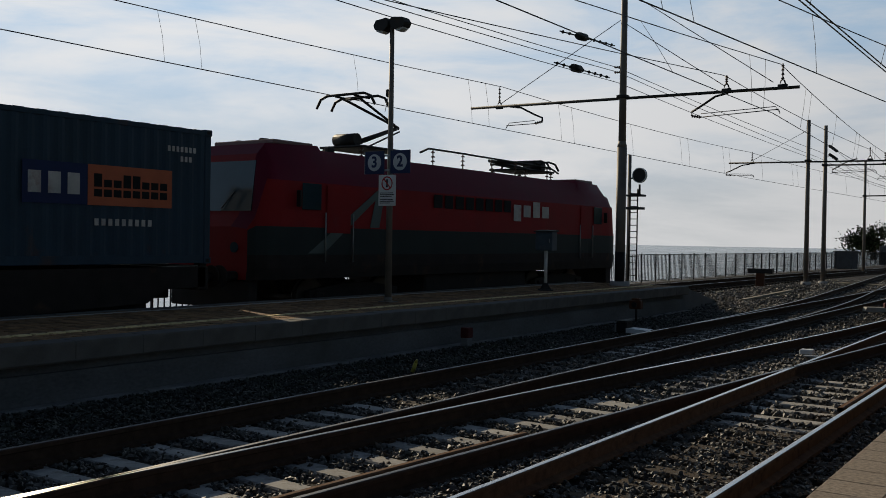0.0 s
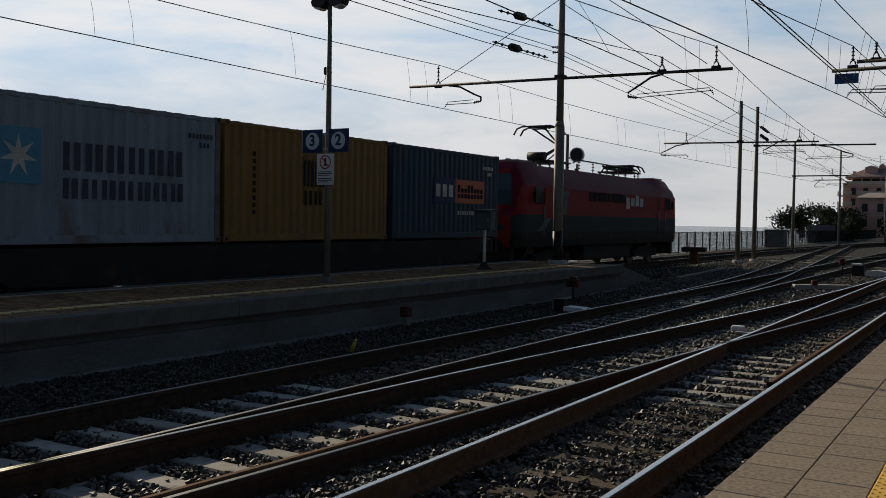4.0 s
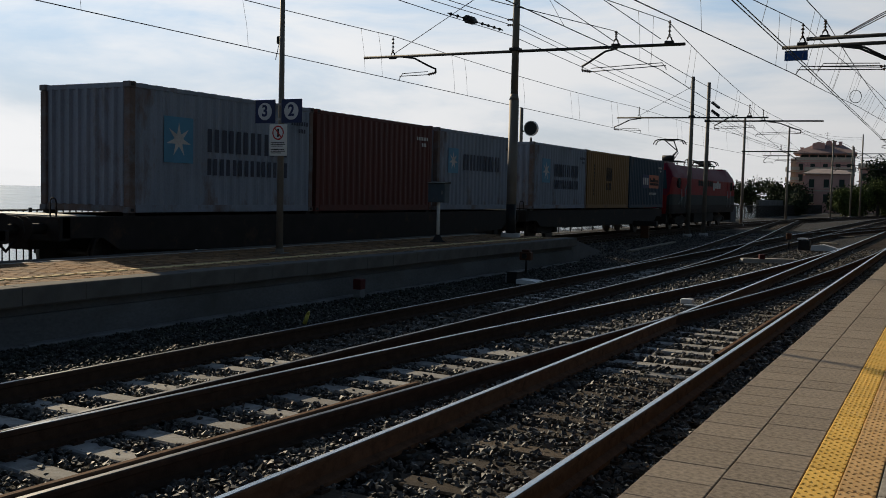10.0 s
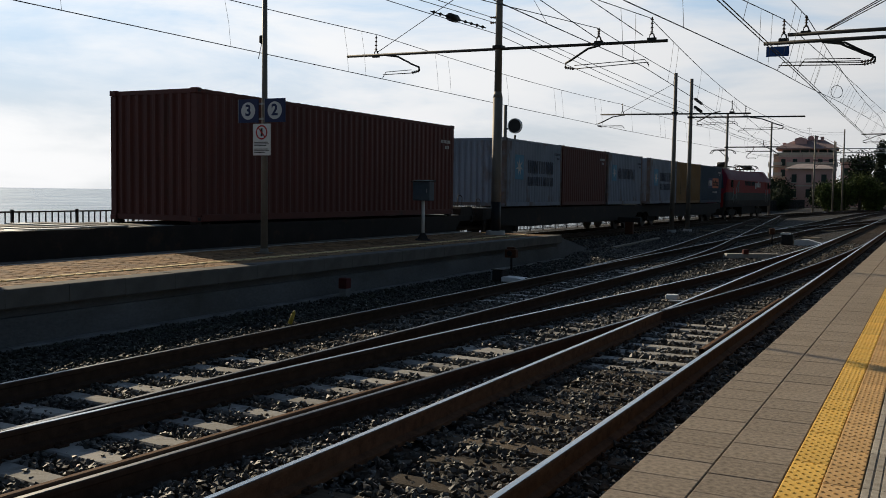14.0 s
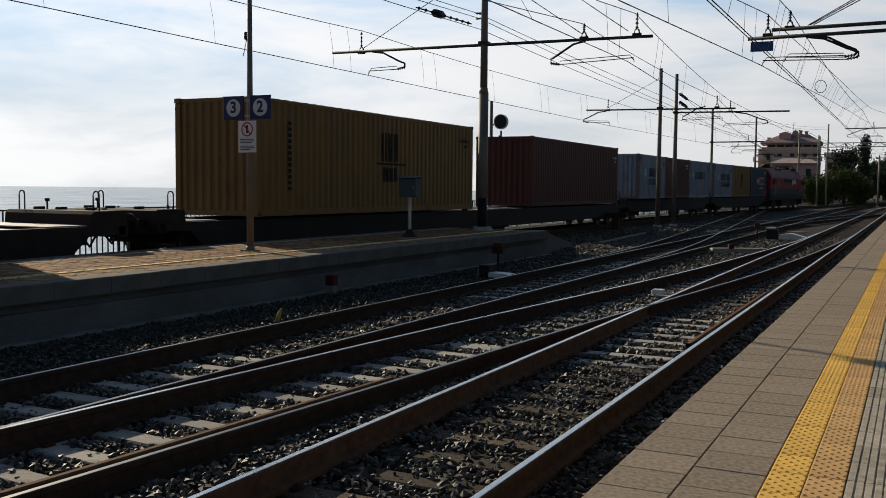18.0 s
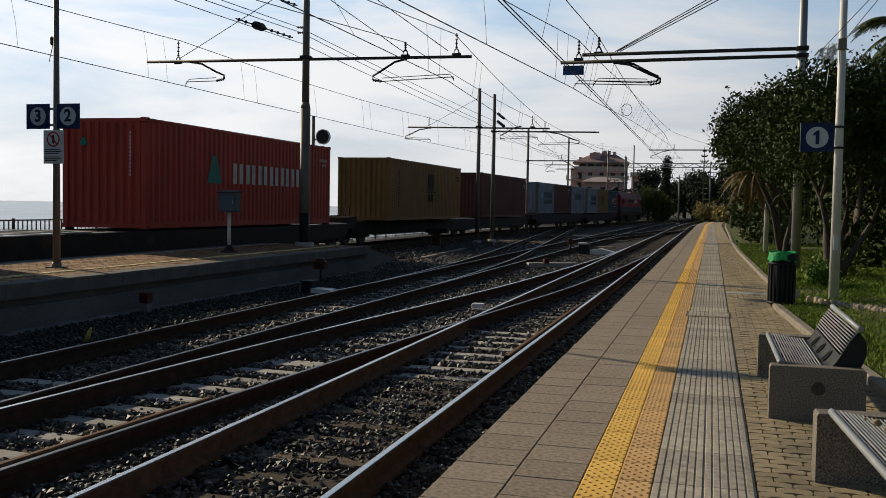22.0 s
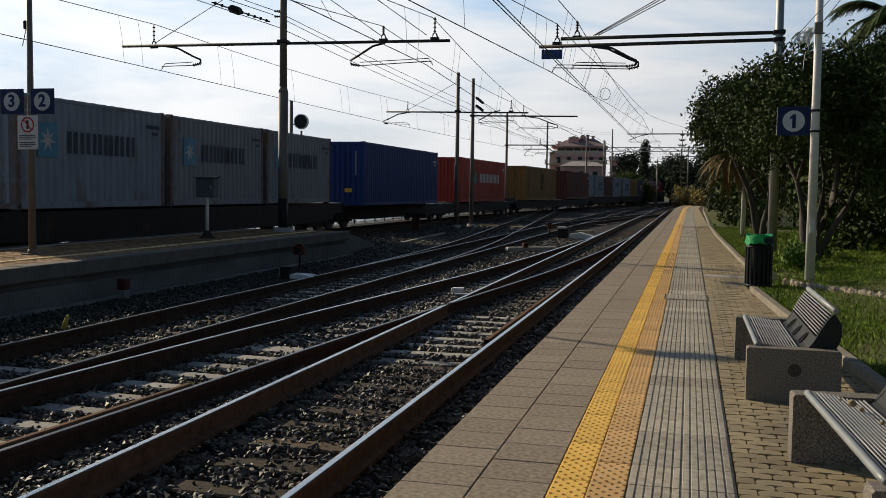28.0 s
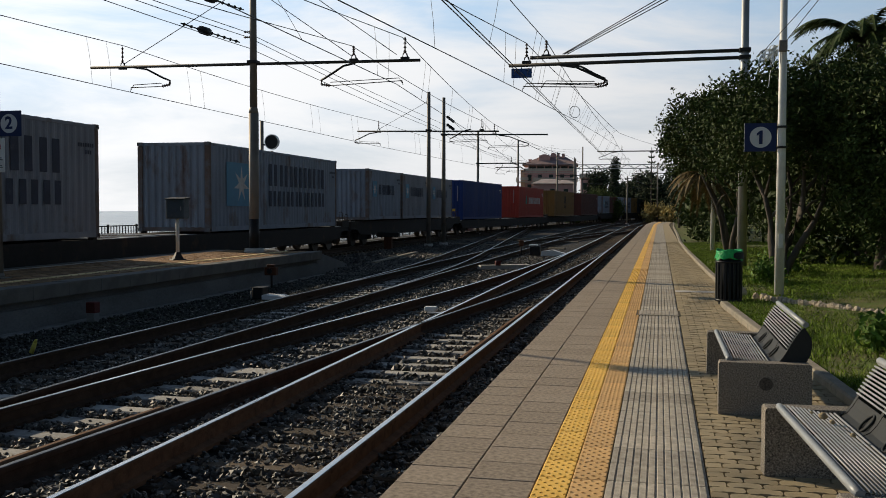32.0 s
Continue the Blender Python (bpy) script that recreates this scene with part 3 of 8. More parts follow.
def build_platform_1():
    g = Geo()
    ys = [-60] + list(range(0, 132, 4)) + [131]
    g.sweep([(EDGE + 0.06, -0.04), (EDGE + 0.06, -0.6), (3.0, -0.6), (3.0, -0.04)], [(plat_bow(y), y, 0) for y in ys])
    p = part("platform_1", g, M["joint"], None)
    tagged(p, "paved station platform with a yellow warning strip", "platform", kind="structure")
    # edge slabs in two rows
    wide = (YEL - EDGE) / 2
    slab = Geo().box(0.003, wide - 0.003, 0.002, 0.383, -0.10, 0, 0.005).mesh("slab", M["slab"])
    for r in range(2):
        y = 2.215 + 0.18 * r
        while y < 61.8:
            part("slab", slab, None, p, m=pose(EDGE + r * wide, y, RNG.uniform(-0.0015, 0.0015)))
            y += 0.385
        far = Geo()
        for y in np.arange(62.2, 130, 0.8):
            far.box(EDGE + r * wide + plat_bow(y), EDGE + (r + 1) * wide - 0.006 + plat_bow(y), y, y + 0.794, -0.1, 0)
        tagged(part("far_slabs", far, M["slab"], p), kind="stuff")
        back = Geo()
        for y in np.arange(-40, 2.2, 0.8):
            back.box(EDGE + r * wide, EDGE + (r + 1) * wide - 0.006, y, min(y + 0.794, 2.21 + 0.18 * r), -0.1, 0)
        tagged(part("rear_slabs", back, M["slab"], p), kind="stuff")

    def domed(w, n, rows, name, m):
        g = Geo().box(0.002, w - 0.002, 0.002, 0.398, -0.05, 0, 0.004)
        for i in range(n):
            for j in range(rows):
                x, y = w * (i + 0.5) / n, 0.4 * (j + 0.25 + 0.5 * (i % 2)) / rows
                g.tube((x, y, -0.001), (x, y, 0.0055), 0.0125, 0.0085, n=6, smooth=False)
        return g.mesh(name, m)
    for x0, key, label in ((YEL, "yellow", "yellow_tile"), (TAN, "tan", "worn_tile")):
        near = domed(0.2, 6, 4, label, M[key])
        plain = Geo().box(0.002, 0.198, 0.002, 0.398, -0.05, 0.002, 0.004)
        for i in range(4):
            plain.box(0.2 * (i + 0.5) / 4 - 0.012, 0.2 * (i + 0.5) / 4 + 0.012, 0.01, 0.39, 0.001, 0.006)
        plain = plain.mesh(label, M[key])
        for k in range(120):
            y = 3.2 + 0.4 * k
            part(label, near if y < 26 else plain, None, p, m=pose(x0, y, 0.001 + RNG.uniform(-0.001, 0.001)))
        far = Geo()
        for y in np.arange(51.2, 128, 0.8):
            far.box(x0 + plat_bow(y), x0 + 0.2 + plat_bow(y), y, y + 0.794, -0.05, 0.003)
        for y in np.arange(-40, 3.2, 0.8):
            far.box(x0, x0 + 0.2, y, min(y + 0.794, 3.195), -0.05, 0.003)
        tagged(part("far_" + label + "s", far, M[key], p), kind="stuff")
    # grooved guidance tiles
    w = PAV - GRV
    g = Geo().box(0.002, w - 0.002, 0.002, 0.398, -0.05, -0.005, 0.003)
    x = 0.006
    for k in range(12):
        wide = 0.0395
        g.prism([(x, -0.006), (x + 0.003, 0.002), (x + wide - 0.003, 0.002), (x + wide, -0.006)], 0.004, 0.396, "y")
        x += wide + ((0.0085, 0.0055)[k % 2] if k != 5 else 0.012)
    tile = g.mesh("grooved_tile", M["groove"])
    for k in range(110):
        part("grooved_tile", tile, None, p, m=pose(GRV, 3.2 + 0.4 * k, RNG.uniform(-0.001, 0.001)))
    far = Geo()
    for y in np.arange(47.2, 128, 0.8):
        b = plat_bow(y)
        far.box(GRV + b, PAV + b, y, y + 0.794, -0.05, -0.003)
        for k in range(6):
            far.box(GRV + b + 0.02 + k * 0.096, GRV + b + 0.08 + k * 0.096, y, y + 0.794, -0.004, 0.004)
    for y in np.arange(-40, 3.2, 0.8):
        far.box(GRV, PAV, y, min(y + 0.794, 3.195), -0.05, 0.002)
    tagged(part("far_grooved_tiles", far, M["groove"], p), kind="stuff")
    # interlocking pavers
    poly = [(0.0, 0.012), (0.03, 0.0), (0.07, 0.0), (0.1, 0.012), (0.1, 0.05), (0.112, 0.07), (0.112, 0.13), (0.1, 0.15), (0.1, 0.188), (0.07, 0.2), (0.03, 0.2), (0.0, 0.188), (0.0, 0.15), (0.012, 0.13), (0.012, 0.07), (0.0, 0.05)]
    poly = [(0.004 + b * 0.965, 0.003 + a * 0.94) for a, b in poly]
    paver = Geo().prism([(a, b) for a, b in poly], -0.06, 0.0, "z").mesh("paver", M["paver"])
    count, rest = 0, Geo()
    y, row = 3.4, 0
    while y < 48:
        x = PAV + 0.004 - (0.1 if row % 2 else 0.0)
        if row % 2:
            rest.box(PAV + 0.006, PAV + 0.1, y + 0.004, y + 0.1, -0.05, 0.0)
        while x < kerb_x(y) - 0.05:
            if x > PAV - 0.02:
                m = (x, y, RNG.uniform(-0.003, 0.003))
                if count < 300 and y > 4.6 and x < 1.3:
                    part("paver", paver, None, p, m=pose(*m))
                    count += 1
                elif y < 22:
                    rest.add([(m[0] + a, m[1] + b, m[2] - 0.05) for a, b in poly] + [(m[0] + a, m[1] + b, m[2]) for a, b in poly], [tuple(range(16, 32))] + [(i, (i + 1) % 16, 16 + (i + 1) % 16, 16 + i) for i in range(16)])
                else:
                    rest.box(m[0] + 0.004, m[0] + 0.196, m[1] + 0.003, m[1] + 0.1, -0.05, m[2])
            x += 0.2
        y += 0.106
        row += 1
    tagged(part("small_pavers", rest, M["paver"], p, fix=False), kind="stuff")
    far = Geo().sweep([(0, -0.05), (0, 0), (0.62, 0), (0.62, -0.05)], [(PAV + 0.004 + plat_bow(y), y, 0) for y in range(48, 129, 4)])
    far.box(PAV + 0.004, 1.9, -40, 3.39, -0.05, 0)
    tagged(part("far_paving", far, M["paver"], p), kind="stuff")
    # drain strip and inspection plate
    g = Geo()
    for k in range(2):
        g.box(0.30, 1.06, 18.9 + k * 0.2, 19.06 + k * 0.2, -0.02, 0.006, 0.004)
    part("drain_strip", g, M["concrete"], p, "pale concrete drain strip")
    g = Geo().box(-0.30, 0.29, 14.62, 15.3, -0.01, 0.007, 0.004)
    for k in range(10):
        g.box(-0.28 + k * 0.057, -0.245 + k * 0.057, 14.66, 15.26, 0.006, 0.011)
    part("plate_frame", Geo().box(-0.335, 0.315, 14.575, 15.345, -0.02, 0.0045), M["joint"], p, "dark rim round the plate")
    part("inspection_plate", g, M["groove"], p, "grooved inspection plate")
    # kerb
    k1 = thing("kerb", "weathered concrete kerb between paving and lawn", "kerb", kind="structure")
    for a, b in ((1.0, 16.4), (18.2, 118.0)):
        y, n = a, 0
        while y < b - 0.2:
            e = min(y + 1.0, b)
            x0, x1 = kerb_x(y), kerb_x(e)
            g = Geo().add([(x0, y, -0.05), (x0 + 0.13, y, -0.05), (x0 + 0.12, y, 0.075), (x0 + 0.02, y, 0.08), (x0, y, 0.062), (x1, e - 0.008, -0.05), (x1 + 0.13, e - 0.008, -0.05), (x1 + 0.12, e - 0.008, 0.075), (x1 + 0.02, e - 0.008, 0.08), (x1, e - 0.008, 0.062)],
                          [(0, 1, 2, 3, 4), (5, 6, 7, 8, 9), (0, 1, 6, 5), (1, 2, 7, 6), (2, 3, 8, 7), (3, 4, 9, 8), (4, 0, 5, 9)])
            part("kerb_stone", g, M["kerb"], k1)
            y = e


build_platform_1()

# ---- island platform ----


def build_platform_2():
    x0, x1, end = -13.95, -10.25, 28.0
    p = thing("platform_2", "narrow island platform of small brown pavers with concrete kerbs", "platform", kind="structure")
    g = Geo().box(x0 + 0.12, x1 - 0.16, -60, end, -0.6, P2_Z - 0.14)
    g.add([(x0 + 0.12, end, -0.6), (x1 - 0.16, end, -0.6), (x1 - 0.16, end, P2_Z - 0.02), (x0 + 0.12, end, P2_Z - 0.02), (x0 + 0.12, end + 6, -0.6), (x1 - 1.0, end + 6, -0.6), (x1 - 1.0, end + 5.6, -0.47), (x0 + 0.12, end + 5.6, -0.47)],
          [(0, 1, 5, 4), (0, 3, 2, 1), (3, 7, 6, 2), (1, 2, 6, 5), (0, 4, 7, 3), (4, 5, 6, 7)])
    part("retaining_wall", g, M["wall"], p, "stained concrete platform wall")
    # the wall below the overhanging kerb leans out in a battered face, then a narrow ledge at its foot
    g = Geo().prism([(x1 - 0.2, -0.09), (x1 - 0.10, -0.10), (x1 - 0.02, -0.46), (x1 - 0.2, -0.47)], -60, end - 0.1, "y")
    part("wall_face", g, M["wall"], p, "rough stained concrete face")
    ledge = Geo().prism([(-0.2, -0.62), (-0.2, -0.435), (0.11, -0.447), (0.13, -0.465), (0.14, -0.62)], 0.006, 1.994, "y").mesh("ledge_stone", M["footing"])
    for k in range(-4, 14):
        part("ledge_stone", ledge, None, p, "pale worn ledge", m=pose(x1 + RNG.uniform(-0.012, 0.012), 2.0 * k, RNG.uniform(-0.012, 0.012)))
    part("rear_ledge", Geo().box(x1 - 0.2, x1 + 0.13, -60, -8.004, -0.62, -0.45, 0.02), M["footing"], p)
    part("paving", Geo().box(x0 + 0.35, x1 - 0.35, -60, end, P2_Z - 0.14, P2_Z - 0.012), M["joint"], p, "sandy bed of the paving")
    # rows of small pavers
    g, row, y = Geo(), 0, 5.0
    while y < end - 0.11:
        x = x0 + 0.352 - (0.1 if row % 2 else 0.0)
        while x < x1 - 0.36:
            a, b = max(x, x0 + 0.352), min(x + 0.194, x1 - 0.354)
            if b - a > 0.03:
                g.box(a, b, y, y + 0.112, P2_Z - 0.05, P2_Z + RNG.uniform(-0.006, 0.002))
            x += 0.2
        y += 0.12
        row += 1
    tagged(part("small_pavers", g, M["small_paver"], p, "small brown pavers", fix=False), kind="stuff")
    part("rear_paving", Geo().box(x0 + 0.352, x1 - 0.354, -60, 4.99, P2_Z - 0.05, P2_Z - 0.002), M["small_paver"], p)
    cop = Geo().prism([(0.0, -0.2), (0.0, 0.0), (0.325, 0.0), (0.345, -0.006), (0.35, -0.03), (0.35, -0.235), (0.33, -0.26), (0.1, -0.26)], 0.004, 0.996, "y").mesh("coping_stone", M["coping"])
    for x, turn in ((x1 - 0.35, 0), (x0 + 0.35, 180)):
        for y in range(-6, int(end)):
            part("coping_stone", cop, None, p, m=pose(x, y + (1 if turn else 0), P2_Z + RNG.uniform(-0.004, 0.004), 0, 0, turn))
    part("rear_coping", Geo().box(x1 - 0.35, x1, -60, -6.004, P2_Z - 0.26, P2_Z), M["coping"], p)
    part("rear_coping", Geo().box(x0, x0 + 0.35, -60, -6.004, P2_Z - 0.26, P2_Z), M["coping"], p)
    tile = Geo().box(0.004, 0.146, 0.02, 0.21, -0.01, 0.014, 0.006)
    tile = tile.mesh("warning_tile", M["p2_yellow"])
    for k in range(110):
        part("warning_tile", tile, None, p, m=pose(x1 - 1.02, 1.0 + 0.24 * k, P2_Z))
    part("rear_warning_line", Geo().box(x1 - 1.02, x1 - 0.874, -60, 0.996, P2_Z - 0.01, P2_Z + 0.003), M["p2_yellow"], p)
    strip = Geo().box(0.0, 0.12, 0.005, 0.995, -0.01, 0.004, 0.002).mesh("pale_strip", M["concrete"])
    for y in range(2, int(end)):
        part("pale_strip", strip, None, p, "pale worn edge strip", m=pose(x0 + 0.48, y, P2_Z))


M["p2_yellow"] = mat("faded_yellow", (0.80, 0.62, 0.32), 0.85, scale=3, var=0.25, fine=60, bump=0.2, tint=(0.35, 0.3, 0.2), stain=0.4, per_object=0.3)
build_platform_2()

# ---- signs ----


def font_mesh(text, size, depth, m):
    cu = bpy.data.curves.new("numeral", "FONT")
    cu.body, cu.size, cu.extrude, cu.align_x, cu.align_y = text, size, depth, "CENTER", "CENTER"
    cu.offset = size * 0.03
    ob = bpy.data.objects.new("numeral", cu)
    scene.collection.objects.link(ob)
    me = bpy.data.meshes.new_from_object(ob.evaluated_get(bpy.context.evaluated_depsgraph_get()))
    bpy.data.objects.remove(ob)
    me.materials.clear()
    me.materials.append(m)
    return me


def number_plate_sign(parent, name, text, x, z, w, h, y):
    """A blue square plate with a pale disc and a numeral, facing -y."""
    s = part(name, Geo().box(x - w / 2, x + w / 2, y - 0.012, y + 0.012, z - h / 2, z + h / 2, 0.004), M["blue_sign"], parent, "blue enamel plate")
    part("disc", Geo().disc((x, y - 0.012, z), h * 0.37, "y", -0.004, 32), M["grey_sign"], s, "pale round disc")
    if text == "1":
        k = h * 0.5
        g = Geo().prism([(x - 0.10 * k, z - 0.48 * k), (x + 0.14 * k, z - 0.48 * k), (x + 0.14 * k, z + 0.48 * k), (x - 0.02 * k, z + 0.48 * k), (x - 0.26 * k, z + 0.28 * k), (x - 0.26 * k, z + 0.10 * k), (x - 0.10 * k, z + 0.20 * k)], y - 0.021, y - 0.0165, "y")
        part("numeral", g, M["blue_sign"], s, "dark blue numeral")
    else:
        part("numeral", font_mesh(text, h * 0.66, 0.002, M["blue_sign"]), None, s, "dark blue numeral", m=pose(x, y - 0.019, z, 90, 0, 0))
    part("rim", Geo().box(x - w / 2 - 0.008, x - w / 2, y - 0.016, y + 0.016, z - h / 2, z + h / 2), M["steel"], s)


def build_lamp_post():
    t = thing("platform_lamp_post", "slim grey lamp post with twin heads and platform signs", "lamp post", m=pose(-12.0, 15.42, P2_Z))
    h = 5.68
    part("pole", Geo().tube((0, 0, 0), (0, 0, h), 0.072, 0.046, n=14), M["mast"], t, "painted steel pole")
    part("base_plate", Geo().box(-0.15, 0.15, -0.15, 0.15, 0, 0.02, 0.005).tube((0, 0, 0), (0, 0, 0.1), 0.1, 0.08, n=12), M["mast"], t)
    for s in (-1, 1):
        g = Geo().prism([(s * 0.03, h - 0.04), (s * 0.14, h - 0.13), (s * 0.36, h - 0.09), (s * 0.40, h), (s * 0.34, h + 0.1), (s * 0.08, h + 0.13), (s * 0.02, h + 0.08)], -0.12, 0.12, "y")
        head = part("lamp_head", g, M["dark"], t, "dark streetlight head")
        part("lens", Geo().prism([(s * 0.16, h - 0.128), (s * 0.34, h - 0.095), (s * 0.34, h - 0.12), (s * 0.25, h - 0.16), (s * 0.17, h - 0.155)], -0.1, 0.1, "y"), M["grey_sign"], head, "clear lamp cover")
    number_plate_sign(t, "track_sign", "3", -0.33, 2.86, 0.5, 0.47, -0.09)
    number_plate_sign(t, "track_sign", "2", 0.33, 2.86, 0.5, 0.47, -0.09)
    part("bracket", Geo().box(-0.35, 0.35, -0.075, -0.05, 2.98, 3.02).box(-0.35, 0.35, -0.075, -0.05, 2.68, 2.72), M["steel"], t)
    s = part("warning_sign", Geo().box(-0.22, 0.22, -0.092, -0.078, 1.97, 2.60, 0.004), M["white_sign"], t, "white no-crossing notice")
    ring = Geo().path([(0.13 * math.cos(2 * math.pi * k / 28), -0.0945, 2.43 + 0.13 * math.sin(2 * math.pi * k / 28)) for k in range(29)], 0.016, 6)
    for k, p in enumerate(ring.v):
        ring.v[k] = (p[0], -0.0945 + (p[1] + 0.0945) * 0.18, p[2])
    part("ring", ring, M["red_sign"], s, "red prohibition ring")
    g = Geo()
    g.add([(-0.095, -0.098, 2.52), (-0.075, -0.098, 2.535), (0.095, -0.098, 2.34), (0.075, -0.098, 2.325), (-0.095, -0.094, 2.52), (-0.075, -0.094, 2.535), (0.095, -0.094, 2.34), (0.075, -0.094, 2.325)], [(0, 1, 2, 3), (4, 7, 6, 5), (0, 4, 5, 1), (1, 5, 6, 2), (2, 6, 7, 3), (3, 7, 4, 0)])
    part("slash", g, M["red_sign"], s)
    part("pictogram", Geo().box(-0.022, 0.022, -0.096, -0.0925, 2.35, 2.51), M["black"], s)
    for k, wd in enumerate((0.34, 0.36, 0.3, 0.0, 0.34, 0.36, 0.26)):
        if wd:
            part("text_bar", Geo().box(-0.18, -0.18 + wd, -0.096, -0.0925, 2.225 - k * 0.034, 2.24 - k * 0.034), M["black"], s)
    part("speaker", Geo().box(-0.10, -0.03, -0.07, 0.07, 4.2, 4.36, 0.02).tube((-0.08, 0, 4.2), (-0.16, 0, 3.9), 0.008, n=5), M["dark"], t, "small dark speaker box")


def build_track_one_post():
    t = thing("sign_post", "tall pale steel post with a blue platform sign", "sign post", m=pose(2.08, 17.8, 0.02))
    part("pole", Geo().tube((0, 0, -0.1), (0, 0, 6.4), 0.086, 0.055, n=16), M["white_post"], t, "pale grey steel pole")
    part("junction_box", Geo().box(-0.08, 0.06, -0.11, -0.05, 4.35, 4.55, 0.01), M["mast"], t, "pale brown junction box")
    part("hatch", Geo().box(-0.04, 0.04, -0.092, -0.08, 0.9, 1.15, 0.004), M["white_post"], t)
    number_plate_sign(t, "track_sign", "1", -0.36, 2.86, 0.54, 0.5, -0.02)
    for z in (2.68, 3.04):
        part("bracket", Geo().box(-0.2, 0.09, -0.01, 0.02, z - 0.015, z + 0.015).tube((0, 0, z - 0.02), (0, 0, z + 0.02), 0.085, n=14), M["dark"], t)


M["white_post"] = mat("pale_steel_paint", (0.62, 0.61, 0.57), 0.6, 0.1, scale=2, var=0.18, fine=50, bump=0.08, tint=(0.33, 0.3, 0.25), stain=0.25, grain=(1, 1, 0.4))
M["film"] = mat("torn_white_film", (0.62, 0.64, 0.64), 0.5, scale=9, var=0.25, fine=60, bump=0.2)
build_lamp_post()
build_track_one_post()


def build_torn_film():
    """Shreds of white plastic film caught on the post's bracket, and the two cables that leave it."""
    t = thing("torn_plastic_film", "shredded white plastic film caught on the post", "plastic film")
    r = random.Random(8)
    for k in range(26):
        a = Vector((1.99 + r.uniform(-0.03, 0.02), 17.72 + r.uniform(-0.05, 0.05), 4.50 - r.uniform(0, 0.2)))
        n, w = 7, r.uniform(0.006, 0.02)
        out, drop = r.uniform(0.06, 0.36), r.uniform(0.05, 0.30)
        if k == 0:
            out, drop = 0.11, 0.72
        g, v = Geo(), []
        for i in range(n):
            u = i / (n - 1)
            c = a + Vector((-out * u ** 0.7 + 0.02 * math.sin(5 * u + k), 0.05 * math.sin(3 * u + k), -drop * u * u + 0.03 * math.sin(7 * u + 2 * k)))
            v += [c + Vector((w * math.cos(k + 2 * u), 0.004, w * math.sin(k + 2 * u))), c - Vector((w * math.cos(k + 2 * u), 0.004, w * math.sin(k + 2 * u)))]
        g.add(v, [(2 * i, 2 * i + 1, 2 * i + 3, 2 * i + 2) for i in range(n - 1)], True)
        part("shred", g, M["film"], t, fix=False)
    c = thing("service_cable", "thin dark cables leaving the platform post", "cable")
    part("strand", Geo().path([(1.72, 17.75, 4.36), (2.2, 17.6, 4.9), (4.1, 17.0, 7.0)], 0.007, 5), M["wire"], c)
    part("strand", Geo().path([(2.1, 17.7, 4.53), (2.37, 17.5, 4.89), (4.0, 16.9, 7.0)], 0.007, 5), M["wire"], c)


build_torn_film()


def build_control_box():
    t = thing("control_box", "grey metal cabinet on a thin platform post", "control box", m=pose(-12.0, 22.15, P2_Z))
    part("post", Geo().tube((0, 0, 0), (0, 0, 1.1), 0.045, n=10), M["white_post"], t, "pale steel post")
    part("foot", Geo().tube((0, 0, 0), (0, 0, 0.03), 0.24, 0.22, n=4, smooth=False).tube((0, 0, 0.03), (0, 0, 0.2), 0.17, 0.06, n=4, smooth=False), M["dark"], t, "dark flared foot")
    b = part("cabinet", Geo().box(-0.25, 0.25, -0.14, 0.14, 1.05, 1.54, 0.012), M["box_blue"], t, "blue grey metal cabinet")
    part("door", Geo().box(-0.225, 0.225, -0.152, -0.141, 1.09, 1.50, 0.004), M["box_blue"], b)
    part("roof", Geo().prism([(-0.18, 1.54), (-0.18, 1.56), (0.16, 1.60), (0.16, 1.54)], -0.28, 0.28, "x"), M["dark"], b)
    part("handle", Geo().box(0.17, 0.19, -0.17, -0.152, 1.26, 1.36, 0.004), M["steel"], b)


M["box_blue"] = mat("cabinet_paint", (0.075, 0.10, 0.12), 0.6, scale=5, var=0.25, tint=(0.2, 0.2, 0.19), stain=0.3)
build_control_box()

# ---- overhead line ----


def wire(name, p, q, sag, r, parent, n=10):
    p, q = Vector(p), Vector(q)
    pts = [p.lerp(q, k / n) - Vector((0, 0, 4 * sag * (k / n) * (1 - k / n))) for k in range(n + 1)]
    return part(name, Geo().path(pts, r * 0.72, 5), M["wire"], parent)


def insulator(g, p, q, discs=4, r=0.06):
    p, q = Vector(p), Vector(q)
    g.tube(p, q, 0.018, n=6)
    for k in range(discs):
        a = p.lerp(q, (k + 0.5) / discs)
        d = (q - p).normalized() * 0.02
        g.tube(a - d, a + d, r, r * 0.5, n=8)


def standoff(t, x, z, h):
    """A post insulator on an arm, with the little frame that holds it."""
    g = Geo()
    insulator(g, (x, 0, z + 0.16), (x, 0, z + h), 4, 0.05)
    part("insulator", g, M["porcelain"], t, "ribbed brown insulator")
    part("clamp", Geo().path([(x - 0.09, 0, z), (x - 0.05, 0, z + 0.14), (x, 0, z + 0.18), (x + 0.05, 0, z + 0.14), (x + 0.09, 0, z)], 0.022, 6).box(x - 0.13, x + 0.13, -0.04, 0.04, z - 0.05, z + 0.05, 0.01), M["dark"], t)


